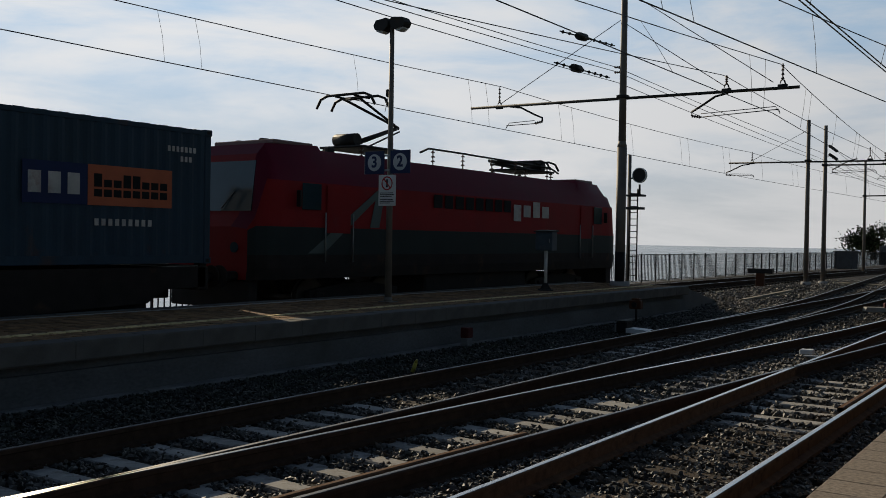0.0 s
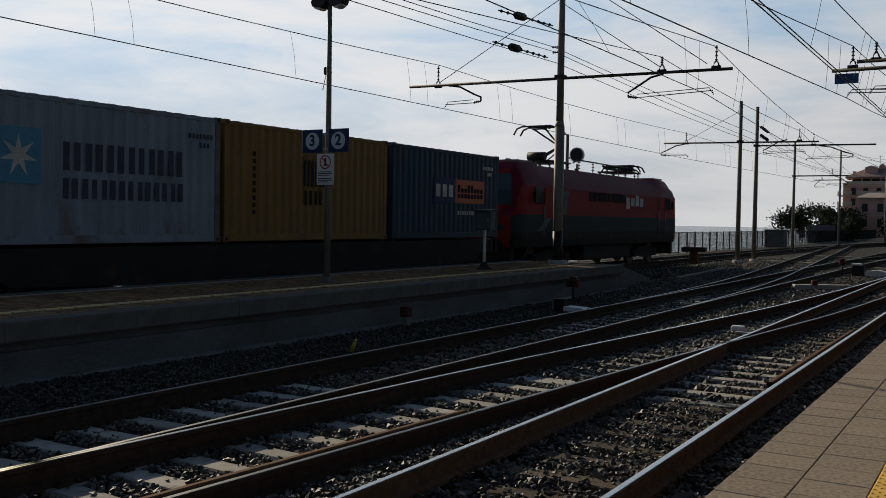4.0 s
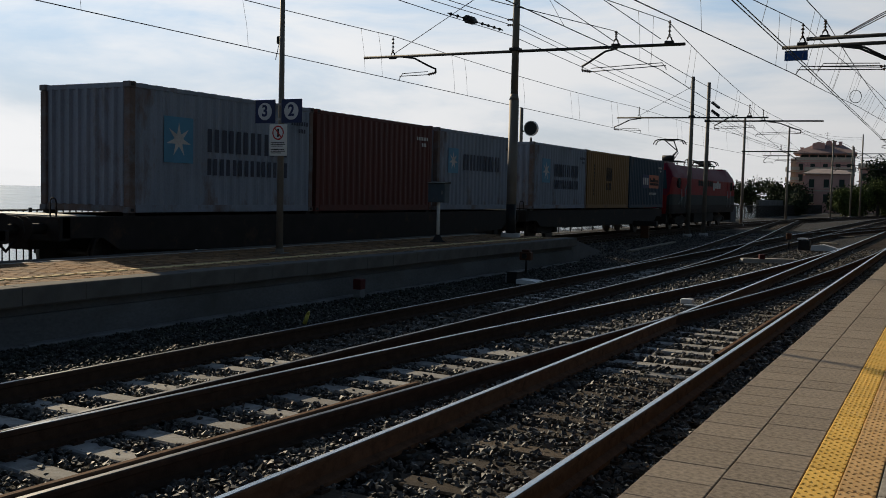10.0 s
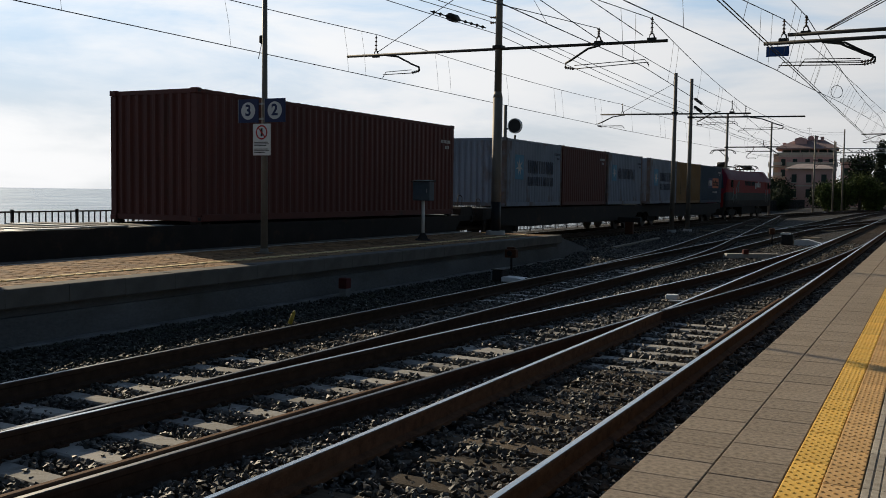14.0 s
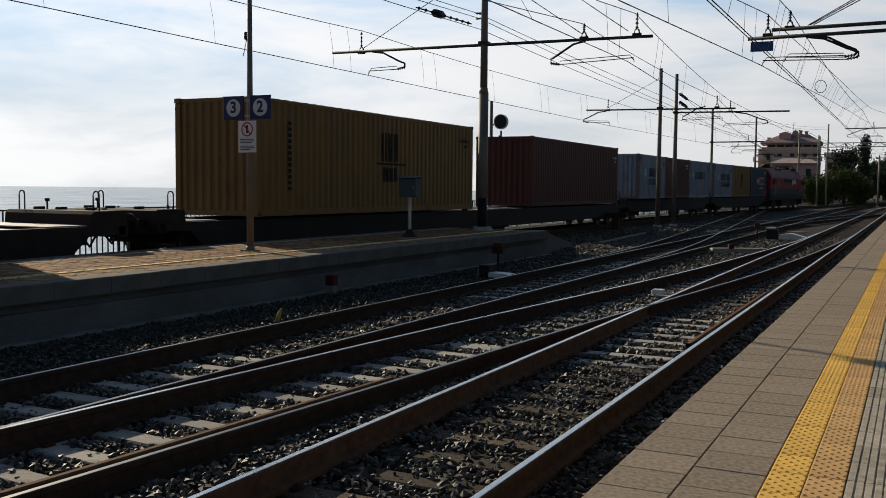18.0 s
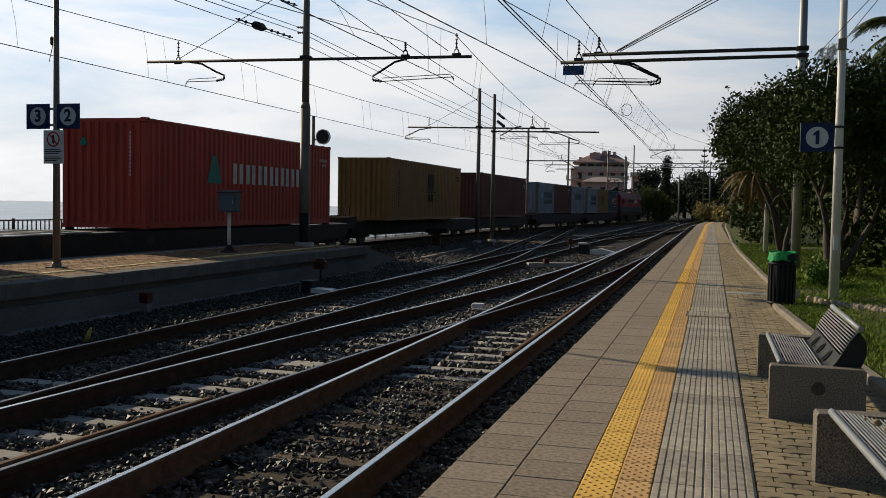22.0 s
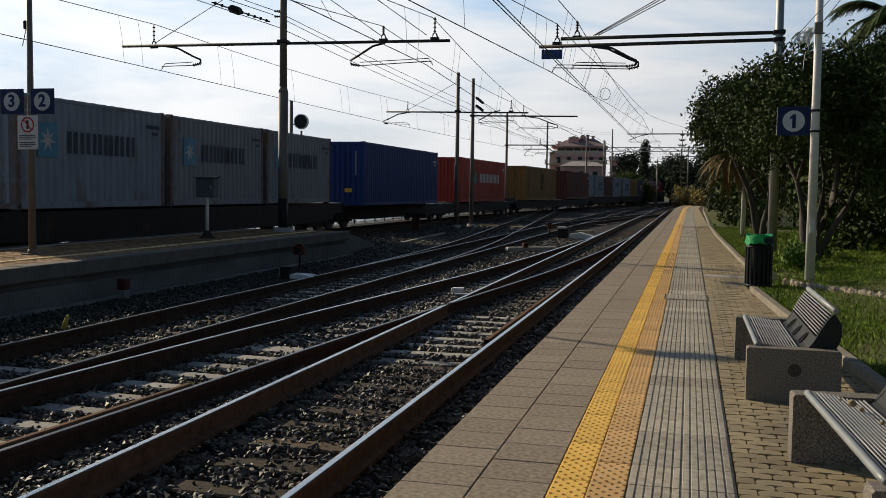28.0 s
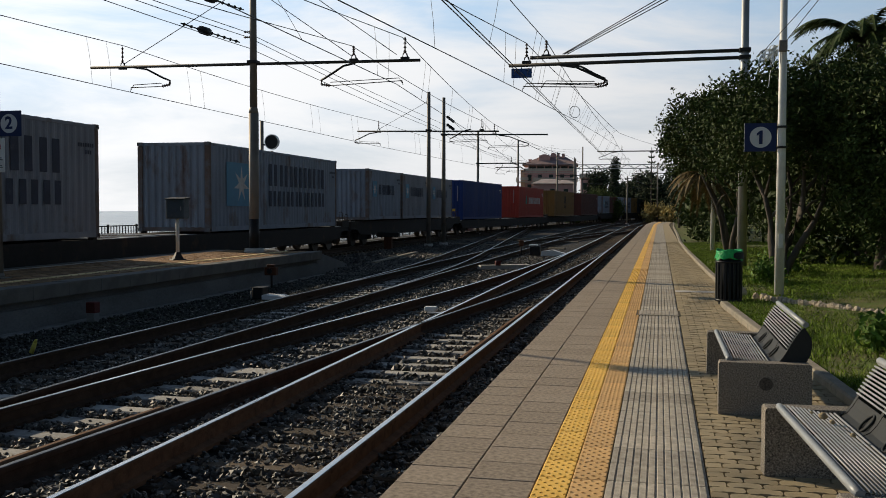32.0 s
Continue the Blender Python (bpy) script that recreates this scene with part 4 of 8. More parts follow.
def steady(t, x0, z0, x1, z1, x2, z2):
    """A bent registration arm: down from the beam, an insulator, then thin rods back to the contact wire."""
    a, b = Vector((x0, 0, z0)), Vector((x1, 0, z1))
    s = 1 if x1 > x0 else -1
    part("registration_arm", Geo().path([a, a.lerp(b, 0.35) + Vector((0, 0, 0.13)), a.lerp(b, 0.75) + Vector((s * 0.06, 0, 0.08)), b + Vector((0, 0, 0.12)), b], 0.032, 6), M["dark"], t, "bent dark steel arm")
    g = Geo()
    insulator(g, b, b + Vector((-s * 0.28, 0, -0.05)), 4, 0.05)
    part("insulator", g, M["porcelain"], t)
    c = b + Vector((-s * 0.28, 0, -0.05))
    part("steady_rod", Geo().path([c, Vector((x2, 0, z2 + 0.12)), Vector((x2 - s * 0.02, 0, z2))], 0.014, 5).path([c + Vector((0, 0, 0.1)), Vector((x2 + s * 0.1, 0, z2 + 0.2)), Vector((x2, 0, z2 + 0.05))], 0.012, 5), M["dark"], t)


def mast(name, label, x, y, z0, top, r=0.13, neck=None, skin="mast"):
    t = thing(name, label, "catenary mast", m=pose(x, y, 0), group="overhead line masts")
    if neck:
        g = Geo().tube((0, 0, z0), (0, 0, neck), r, r, n=14).tube((0, 0, neck), (0, 0, neck + 0.18), r, r * 0.76, n=14).tube((0, 0, neck + 0.18), (0, 0, top), r * 0.76, r * 0.62, n=14)
    else:
        g = Geo().tube((0, 0, z0), (0, 0, top), r, r * 0.72, n=12)
    part("pole", g, M[skin], t, "weathered steel pole")
    part("foot", Geo().tube((0, 0, z0 - 0.2), (0, 0, z0 + 0.12), r * 2.2, r * 1.9, n=10), M["concrete"], t, "concrete footing")
    return t


M["beam"] = mat("dark_galvanised_beam", (0.055, 0.052, 0.048), 0.65, 0.2, scale=3, var=0.3, fine=60, bump=0.08, tint=(0.08, 0.05, 0.035), stain=0.3)


def beam(t, x0, x1, z, z1=None, r=0.045):
    part("beam", Geo().tube((x0, 0, z), (x1, 0, z if z1 is None else z1), r, n=8), M["beam"], t, "horizontal tube arm")
    part("beam_clamp", Geo().box(-0.15, 0.15, -0.15, 0.15, z - 0.05, z + 0.05, 0.01), M["dark"], t)


Y_A, Y_B = 26.7, 52.6
Z_LOW = -0.45


def build_overhead():
    a = mast("catenary_mast", "tall tapering steel mast on the island platform", -11.93, Y_A, P2_Z, 9.3, 0.15, 4.45)
    beam(a, -5.45, 5.15, 5.97, 5.87)
    for x, h in ((-4.35, 0.66), (3.15, 0.42), (4.70, 0.62)):
        standoff(a, x, 5.93, h)
    steady(a, -3.95, 5.93, -2.75, 5.38, -4.07, 5.2)
    steady(a, 3.2, 5.85, 2.15, 5.26, 4.62, 5.18)
    for p, q in (((0, 0, 8.35), (-4.3, 0, 6.05)), ((0, 0, 8.2), (3.1, 0, 6.05)), ((0, 0, 9.2), (4.45, 0, 6.05))):
        part("stay", Geo().path([p, q], 0.012, 5), M["wire"], a, "thin steel stay")
    g = Geo().tube((0, 0, P2_Z), (0, 0, P2_Z + 1.0), 0.153, 0.153, n=14)
    part("painted_base", g, M["black"], a, "black painted base")
    for z in (6.72, 6.88):
        g = Geo()
        insulator(g, (-0.1, 0, z), (-0.30, 0, z), 3, 0.04)
        part("insulator", g, M["porcelain"], a)
    b = mast("catenary_mast", "tall steel mast beside the paved platform", 2.15, Y_A, -0.1, 9.3, 0.128, None, "steel")
    beam(b, 0, -5.75, 5.85, 5.83, 0.05)
    beam(b, 0, -6.35, 5.66, 5.63, 0.05)
    standoff(b, -5.85, 5.7, 0.55)
    standoff(b, -5.3, 5.86, 0.45)
    steady(b, -4.9, 5.6, -3.62, 5.02, -5.95, 4.92)
    steady(b, -4.7, 5.6, -3.68, 5.08, -5.4, 4.98)
    part("plate", Geo().box(-6.28, -5.70, -0.02, 0.0, 5.28, 5.54, 0.004), M["board"], b, "small blue number board")
    for x in (-6.0, -5.7):
        part("plate_hanger", Geo().box(x, x + 0.02, -0.01, 0.01, 5.54, 5.66), M["dark"], b)
    for x, z in ((-4.85, 8.55), (-4.8, 8.42), (-4.72, 8.28)):
        part("stay", Geo().tube((x, 0, 5.9), (0, 0, z), 0.014, n=5), M["wire"], b, "thin steel stay")
    c = mast("catenary_mast", "slim steel mast with a cross arm beyond the platform", -12.6, Y_B - 1.0, Z_LOW, 8.1, 0.13)
    beam(c, -4.15, 3.95, 5.98, 5.86)
    for x in (-2.9, 3.0):
        standoff(c, x, 5.94, 0.62)
    steady(c, -3.0, 5.9, -4.3, 5.35, -2.8, 5.15)
    steady(c, 2.4, 6.0, 1.2, 5.35, 3.3, 5.25)
    d = mast("catenary_mast", "slim steel mast paired with its neighbour", -12.2, Y_B + 1.0, Z_LOW, 8.0, 0.13)
    beam(d, 0, 6.0, 5.88, 5.80)
    standoff(d, 2.95, 5.86, 0.6)
    steady(d, 3.2, 5.8, 4.9, 5.2, 2.6, 5.0)
    part("stay", Geo().path([(0, 0, 7.6), (-2.85, 0, 6.1)], 0.012, 5), M["wire"], c)
    for x, y, top, arm in ((-14.45, 76.0, 7.95, 3.9), (-14.55, 99.0, 8.8, -2.4), (-13.1, 124.0, 9.0, 3.0), (-12.3, 140.0, 9.2, -2.5), (-11.1, 140.0, 10.7, 3.0), (-13.05, 150.5, 9.6, 0), (-0.45, 150.5, 8.8, 0), (1.6, 84.0, 8.2, -7.0), (3.4, 118.0, 8.2, -6.5), (-4.6, 138.0, 6.4, 1.6)):
        m = mast("catenary_mast", "distant slim steel mast with a short arm", x, y, Z_LOW, top, 0.12)
        if not arm:
            continue
        h = 6.65 if y == 84.0 else (5.3 if y == 76.0 else 6.0)
        beam(m, 0, arm, h, h, 0.05)
        standoff(m, arm * 0.7, h, 0.5)
        steady(m, arm * 0.75, h - 0.05, arm * 0.98, h - 0.65, arm * 0.6, h - 0.8)
    t = thing("gantry_beam", "distant steel lattice beam over the tracks", "gantry", m=pose(0, 150.5, 0))
    for z in (8.0, 8.6):
        part("chord", Geo().box(-14.0, 4.0, -0.06, 0.06, z - 0.06, z + 0.06), M["steel"], t)
    for k in range(16):
        x = -13.9 + 1.106 * k
        part("lattice_bar", Geo().tube((x, 0, 8.0 if k % 2 else 8.6), (x + 1.106, 0, 8.6 if k % 2 else 8.0), 0.055, n=5), M["steel"], t)
    w = thing("overhead_wires", "thin dark contact and carrier wires with droppers", "overhead wires")
    contact = [
        [(-16.1, -25, 5.2), (-16.1, Y_A, 5.2), (-15.9, Y_B, 5.2), (-14.8, 76, 5.2), (-13.6, 99, 5.2), (-10.6, 124, 5.2), (-6.5, 150, 5.2), (2.0, 190, 5.2)],
        [(-7.6, -25, 5.2), (-7.48, Y_A, 5.2), (-9.3, Y_B, 5.2), (-11.4, 76, 5.2), (-13.0, 99, 5.2)],
        [(-9.0, -25, 5.0), (-3.85, Y_A, 4.92), (-4.08, 34, 5.33), (-4.1, 48, 6.0), (-3.9, 64, 6.5), (-3.7, 84, 7.1)],
        [(-3.4, -25, 4.98), (-3.45, Y_A, 4.98), (-3.5, 60, 4.98), (-3.3, 84, 4.98), (-2.6, 118, 4.98), (-1.0, 150, 4.98), (4.0, 190, 4.98)],
        [(-7.2, Y_B, 5.2), (-6.9, 84, 5.1), (-6.2, 118, 5.1), (-4.8, 150, 5.1), (0.5, 190, 5.1)],
    ]
    carrier = [
        [(-16.2, -25, 6.6), (-16.2, Y_A, 6.6), (-16.0, Y_B, 6.65), (-14.9, 76, 6.6), (-13.7, 99, 6.6), (-10.7, 124, 6.6), (-6.6, 150, 6.6), (2.0, 190, 6.6)],
        [(-13.5, -25, 6.7), (-7.29, Y_A, 6.53), (-9.25, Y_B + 1.0, 6.42), (-8.0, 84, 6.3), (-6.2, 118, 6.3), (-4.8, 150, 6.3)],
        [(-10.2, -25, 6.35), (-3.72, Y_A, 6.25), (-3.76, 42, 6.9), (-3.52, 52, 7.0), (-2.9, 70, 7.1), (-0.63, 84, 7.2)],
        [(-3.6, -25, 6.3), (-3.14, Y_A, 6.27), (-2.95, 60, 6.2), (-3.0, 84, 6.2), (-2.5, 118, 6.2), (-1.0, 150, 6.2), (4.0, 190, 6.2)],
        [(-19.5, -25, 6.9), (-8.84, Y_A, 6.35), (-9.62, Y_B - 1.0, 6.45), (-11.4, 76, 6.3), (-13.0, 99, 6.3)],
    ]
    for runs, name, sag in ((contact, "contact_wire", 0.02), (carrier, "carrier_wire", 0.45)):
        for pts in runs:
            for p, q in zip(pts, pts[1:]):
                for o in ((-0.04, 0.04) if p[2] == 4.98 and p[1] < 60 else (0.0,)):
                    wire(name, (p[0] + o, p[1], p[2]), (q[0] + o, q[1], q[2]), sag * min(1.0, ((q[1] - p[1]) / 45) ** 2), 0.016, w)

    def level(pts, y, sag):
        for p, q in zip(pts, pts[1:]):
            if p[1] <= y <= q[1]:
                u = (y - p[1]) / (q[1] - p[1])
                return Vector(p).lerp(Vector(q), u) - Vector((0, 0, 4 * sag * min(1.0, ((q[1] - p[1]) / 45) ** 2) * u * (1 - u)))
        return None
    for pts, up in zip(contact, carrier):
        for k, y in enumerate(np.arange(1.2, 118, 5.9)):
            for o in ((0.0, 1.0) if k % 3 else (0.4,)):
                p, q = level(pts, y + o, 0.02), level(up, y + o - 0.12, 0.45)
                if p and q and abs(p.x - q.x) < 1.2 and q.z > p.z:
                    part("dropper", Geo().path([p, p.lerp(q, 0.5) + Vector((0.01, 0.03, 0)), q], 0.005, 4), M["wire"], w)
    part("jumper_loop", Geo().path([(-3.47 + 0.2 * math.cos(k * math.pi / 9), 39.5 + 0.1 * math.cos(k * math.pi / 9), 5.6 + 0.24 * math.sin(k * math.pi / 9)) for k in range(19)], 0.013, 5), M["wire"], w, "round jumper loop")
    feed = thing("feeder_lines", "pair of feeder cables strung between masts", "feeder lines")
    for k, (z0, z1, back, sag) in enumerate(((6.88, 6.61, 6.95, 0.55), (6.73, 6.27, 6.9, 0.6), (6.40, 6.13, 6.9, 0.55))):
        x = -12.16 + 0.04 * k
        wire("feeder_wire", (x, -25, back), (x, Y_A, z0), sag, 0.015, feed)
        wire("feeder_wire", (x, Y_A, z0), (-12.5, Y_B + (1.0 if k < 2 else -1.0), z1), 0.06, 0.015, feed)
        wire("feeder_wire", (-12.5, Y_B + (1.0 if k < 2 else -1.0), z1), (-14.5, 99, z1 + 0.3), 0.3, 0.015, feed)
    for k, z in enumerate((6.95, 6.5)):
        g = Geo()
        insulator(g, (-12.1, 54.0, z), (-12.2, 56.4, z - 0.1), 5, 0.09)
        part("tension_insulator", g, M["dark"], feed, "dark strung insulators with a weight")
        wire("feeder_wire", (-12.2, 56.4, z - 0.1), (-14.3, 76, 7.0 - 0.5 * k), 0.1, 0.015, feed)
    for z in (8.7, 8.4):
        wire("feeder_wire", (-14.5, 99, z), (-11.1, 140, z + 1.6), 0.3, 0.015, feed)
    for z, y, dz in ((7.3, 23.1, 0.15), (6.4, 22.8, 0.05)):
        g = Geo()
        insulator(g, (-12.2, y, z), (-12.05, y + 3.2, z + dz), 9, 0.05)
        g.tube((-12.15, y + 1.0, z + dz * 0.35), (-12.13, y + 1.4, z + dz * 0.45), 0.11, 0.11, n=8)
        part("tension_insulator", g, M["dark"], feed, "dark strung insulators with a weight")


build_overhead()


def build_signal():
    t = thing("railway_signal", "black round signal head on a ladder post", "railway signal", m=pose(-18.05, 41.3, Z_LOW))
    part("post", Geo().tube((0, 0, 0), (0, 0, 6.1), 0.09, 0.08, n=10), M["mast"], t, "grey steel post")
    h = part("signal_head", Geo().disc((0.55, -0.16, 5.12), 0.33, "y", 0.1, 28), M["black"], t, "black round backing board")
    rim = Geo()
    for i in range(28):
        a, b = 2 * math.pi * i / 28, 2 * math.pi * (i + 1) / 28
        v = [(0.55 + r * math.cos(k), yy, 5.12 + r * math.sin(k)) for yy in (-0.18, -0.05) for k in (a, b) for r in (0.315, 0.35)]
        rim.add(v, [(0, 1, 3, 2), (4, 6, 7, 5), (1, 5, 7, 3), (0, 2, 6, 4)])
    part("rim", rim, M["white_sign"], h, "white painted rim")
    part("bracket", Geo().tube((0, 0, 5.0), (0.5, -0.05, 5.0), 0.035, n=6).tube((0.55, -0.1, 4.7), (0.55, -0.1, 4.2), 0.05, n=6).tube((0, 0, 4.3), (0.55, -0.1, 4.25), 0.035, n=6), M["dark"], t)
    part("ladder_rail", Geo().tube((0.06, -0.1, 0.3), (0.06, -0.1, 4.5), 0.032, n=6), M["dark"], t)
    part("ladder_rail", Geo().tube((0.46, -0.1, 0.3), (0.46, -0.1, 4.5), 0.032, n=6), M["dark"], t)
    for k in range(14):
        part("rung", Geo().tube((0.06, -0.1, 0.5 + 0.29 * k), (0.46, -0.1, 0.5 + 0.29 * k), 0.02, n=5), M["dark"], t)
    part("platform", Geo().box(-0.05, 0.68, -0.35, 0.25, 3.55, 3.66, 0.01).box(-0.05, 0.75, -0.3, 0.2, 4.15, 4.24, 0.01), M["dark"], t)


build_signal()


def build_fence():
    t = thing("fence", "dark metal railing along the sea edge", "fence")
    x = -20.2
    z0, z1 = -0.6, 0.95
    for k in range(110):
        y = -40 + 2.0 * k
        part("post", Geo().box(x - 0.03, x + 0.03, y - 0.03, y + 0.03, z0 - 0.1, z1 + 0.03), M["dark"], t) if k < 1 else part("post", t.children[0].data, None, t, m=pose(0, 2.0 * k, 0))
    for z in (z0 + 0.12, z1 - 0.03):
        part("fence_rail", Geo().box(x - 0.02, x + 0.02, -40, 178, z - 0.02, z + 0.02), M["dark"], t)
    bar = Geo().box(x - 0.014, x + 0.014, -0.014, 0.014, z0 + 0.1, z1 - 0.04).mesh("bar", M["dark"])
    rest = Geo()
    y = -40.0
    while y < 178:
        y += 0.2
        if 16 < y < 70:
            part("bar", bar, None, t, m=pose(0, y, 0))
        else:
            rest.box(x - 0.012, x + 0.012, y - 0.012, y + 0.012, z0 + 0.1, z1 - 0.04)
    tagged(part("railing_rest", rest, M["dark"], t, fix=False), kind="stuff")
    w = Geo().box(x - 0.25, x + 0.2, -60, 190, -1.2, z0 + 0.02, 0.03)
    tagged(part("sea_wall", w, M["wall"], None), "low concrete coping under the railing", "wall", kind="structure")


build_fence()


M["litter"] = mat("yellow_plastic", (0.5, 0.42, 0.08), 0.6, var=0.2)


def build_trackside():
    t = thing("point_machine", "dark point motor with a white sloping cover", "point machine", m=pose(-8.55, 20.0, -0.44))
    part("motor", Geo().box(-0.38, -0.12, -0.18, 0.16, 0, 0.24, 0.02), M["black"], t, "dark iron motor box")
    part("lid", Geo().box(-0.40, -0.10, -0.20, 0.18, 0.24, 0.265, 0.008), M["dark"], t)
    part("bracket", Geo().box(-0.45, -0.38, -0.1, 0.08, 0, 0.16, 0.01), M["steel"], t)
    part("cover", Geo().prism([(-0.12, 0.0), (-0.12, 0.10), (0.3, 0.085), (0.58, 0.0)], -0.22, 0.22, "y"), M["white_sign"], t, "white painted cover plate")
    part("rod", Geo().tube((-0.1, 0.05, 0.05), (1.0, 0.05, 0.07), 0.02, n=6), M["rust"], t)
    t = thing("orange_lantern", "rusty orange switch lantern on a short stem", "switch lantern", m=pose(-9.8, 23.0, -0.47))
    part("stem", Geo().tube((0, 0, 0), (0, 0, 0.4), 0.03, n=8), M["dark"], t)
    part("housing", Geo().box(-0.17, 0.15, -0.09, 0.09, 0.34, 0.56, 0.02).box(-0.12, 0.1, -0.07, 0.07, 0.56, 0.62, 0.02), M["orange"], t, "rusty orange housing")
    part("lens", Geo().tube((-0.02, -0.09, 0.45), (-0.02, -0.11, 0.45), 0.07, n=14), M["black"], t)
    t = thing("marker_block", "red and white marker block by the wall", "marker", m=pose(-9.98, 15.30, -0.47))
    part("base", Geo().box(-0.08, 0.08, -0.08, 0.08, 0, 0.17, 0.01), M["footing"], t, "whitish concrete base")
    part("cap", Geo().box(-0.09, 0.09, -0.09, 0.09, 0.17, 0.37, 0.012), M["redbox"], t, "red painted top")
    t = thing("litter", "small faded yellow piece of litter", "litter", m=pose(-8.5, 11.55, -0.42, 12, 20, 30))
    part("body", Geo().tube((0, 0, 0), (0, 0, 0.16), 0.035, 0.03, n=8).tube((0, 0, 0.16), (0, 0, 0.21), 0.03, 0.012, n=8), M["litter"], t)
    t = thing("signal_cable_cover", "long white trough with a red box", "cable cover", m=pose(-5.15, 32.3, -0.45, 0, 0, 30))
    part("trough", Geo().prism([(-1.0, 0), (-0.95, 0.14), (0.85, 0.14), (1.1, 0.0)], -0.14, 0.14, "y"), M["concrete"], t, "whitewashed trough")
    part("box", Geo().box(-0.42, -0.24, -0.16, -0.02, 0.12, 0.28, 0.015), M["redbox"], t, "dark red box")
    t = thing("ground_signal", "low switch lantern with white plates", "ground signal", m=pose(-5.5, 42.0, -0.45))
    part("stem", Geo().tube((-0.5, 0, 0), (-0.5, 0, 0.5), 0.04, n=8), M["dark"], t)
    part("lantern", Geo().box(-0.61, -0.39, -0.09, 0.09, 0.42, 0.68, 0.03), M["orange"], t, "dark orange lantern")
    part("motor", Geo().box(-0.1, 0.35, -0.2, 0.2, 0, 0.42, 0.02), M["dark"], t)
    part("lid", Geo().box(-0.14, 0.22, -0.24, 0.24, 0.42, 0.5, 0.02), M["white_sign"], t, "white lid")
    part("cover", Geo().prism([(0.4, 0), (0.42, 0.2), (0.9, 0.26), (1.5, 0.1), (1.6, 0)], -0.25, 0.25, "y"), M["white_sign"], t, "white curved cover")
    t = thing("ground_signal", "orange rusty trackside box on a stand", "ground signal", m=pose(-13.75, 47.5, -0.47))
    part("stand", Geo().box(-0.2, 0.2, -0.12, 0.12, 0, 0.62, 0.01), M["orange"], t, "orange stand")
    part("housing", Geo().box(-0.6, 0.6, -0.16, 0.16, 0.62, 0.86, 0.02), M["dark"], t, "dark flat housing")
    t = thing("switch_box", "small white box with a steel plate by the frog", "switch box", m=pose(-4.42, 18.3, -0.44, 0, 0, 4))
    part("box", Geo().box(-0.12, 0.12, -0.1, 0.1, 0, 0.1, 0.015), M["white_sign"], t, "white painted box")
    part("plate", Geo().box(0.0, 0.4, -0.45, -0.3, 0.0, 0.03, 0.006), M["steel"], t, "pale steel plate")
    for k, (x, y, l, a) in enumerate(((-10.9, 39.0, 9.0, 4), (-10.3, 54.0, 3.2, 60), (-6.2, 60.0, 2.6, 75), (-5.2, 49.5, 1.0, 60), (-9.6, 66.0, 3.5, 70))):
        t = thing("cable_trough", "pale concrete cable trough lid in the ballast", "cable trough", m=pose(x, y, -0.47, 0, 0, a))
        part("lid", Geo().box(-0.09, 0.09, -l / 2, l / 2, 0, 0.07, 0.01), M["kerb"], t)


build_trackside()
# ---- the train ----
MOVERS = []                      # (thing, metres behind the first container's front)


def paint(name, color, rust=(0.10, 0.05, 0.03), stain=0.25, rough=0.6):
    return mat(name, color, rough, 0.0, scale=1.6, var=0.22, fine=45, bump=0.08, tint=rust, stain=stain, grain=(1, 1, 0.45))


PAINT = {
    "slate": paint("slate_blue_paint", (0.026, 0.052, 0.080)),
    "ochre": paint("ochre_paint", (0.205, 0.11, 0.032), (0.12, 0.06, 0.025), 0.3),
    "grey": paint("pale_grey_paint", (0.21, 0.24, 0.295), (0.12, 0.065, 0.04), 0.42),
    "dull_grey": paint("dull_grey_paint", (0.205, 0.215, 0.25), (0.12, 0.08, 0.06), 0.3),
    "brown": paint("oxide_brown_paint", (0.095, 0.029, 0.023), (0.04, 0.03, 0.02), 0.2),
    "red": paint("signal_red_paint", (0.35, 0.042, 0.028), (0.16, 0.05, 0.03), 0.2),
    "navy": paint("navy_blue_paint", (0.014, 0.036, 0.15), (0.05, 0.035, 0.03), 0.2),
}
M["post_rust"] = mat("rusty_corner_post", (0.14, 0.10, 0.085), 0.75, scale=3, var=0.4, tint=(0.17, 0.19, 0.22), stain=0.6)
M["mark_dark"] = mat("dark_lettering", (0.013, 0.015, 0.016), 0.85, scale=3, var=0.2)
M["mark_slate"] = mat("slate_lettering", (0.048, 0.054, 0.078), 0.75, scale=3, var=0.3, tint=(0.12, 0.13, 0.15), stain=0.25)
M["mark_white"] = mat("white_lettering", (0.48, 0.47, 0.45), 0.6, scale=3, var=0.25, tint=(0.3, 0.2, 0.18), stain=0.35)
M["mark_sky"] = mat("light_blue_panel", (0.07, 0.22, 0.34), 0.55, scale=3, var=0.15)
M["mark_navy"] = mat("dark_blue_panel", (0.012, 0.025, 0.09), 0.55, scale=3, var=0.15)
M["mark_orange"] = mat("orange_panel", (0.48, 0.13, 0.06), 0.55, scale=3, var=0.15)
M["mark_green"] = mat("green_triangle", (0.01, 0.16, 0.12), 0.55, scale=3, var=0.15)
M["mark_yellow"] = mat("yellow_label", (0.6, 0.36, 0.05), 0.55, scale=3, var=0.15)
M["underframe"] = mat("wagon_underframe", (0.024, 0.020, 0.018), 0.8, 0.1, scale=3, var=0.4, tint=(0.07, 0.04, 0.025), stain=0.3)
M["wheel"] = mat("wheel_steel", (0.10, 0.085, 0.075), 0.6, 0.6, scale=4, var=0.3)

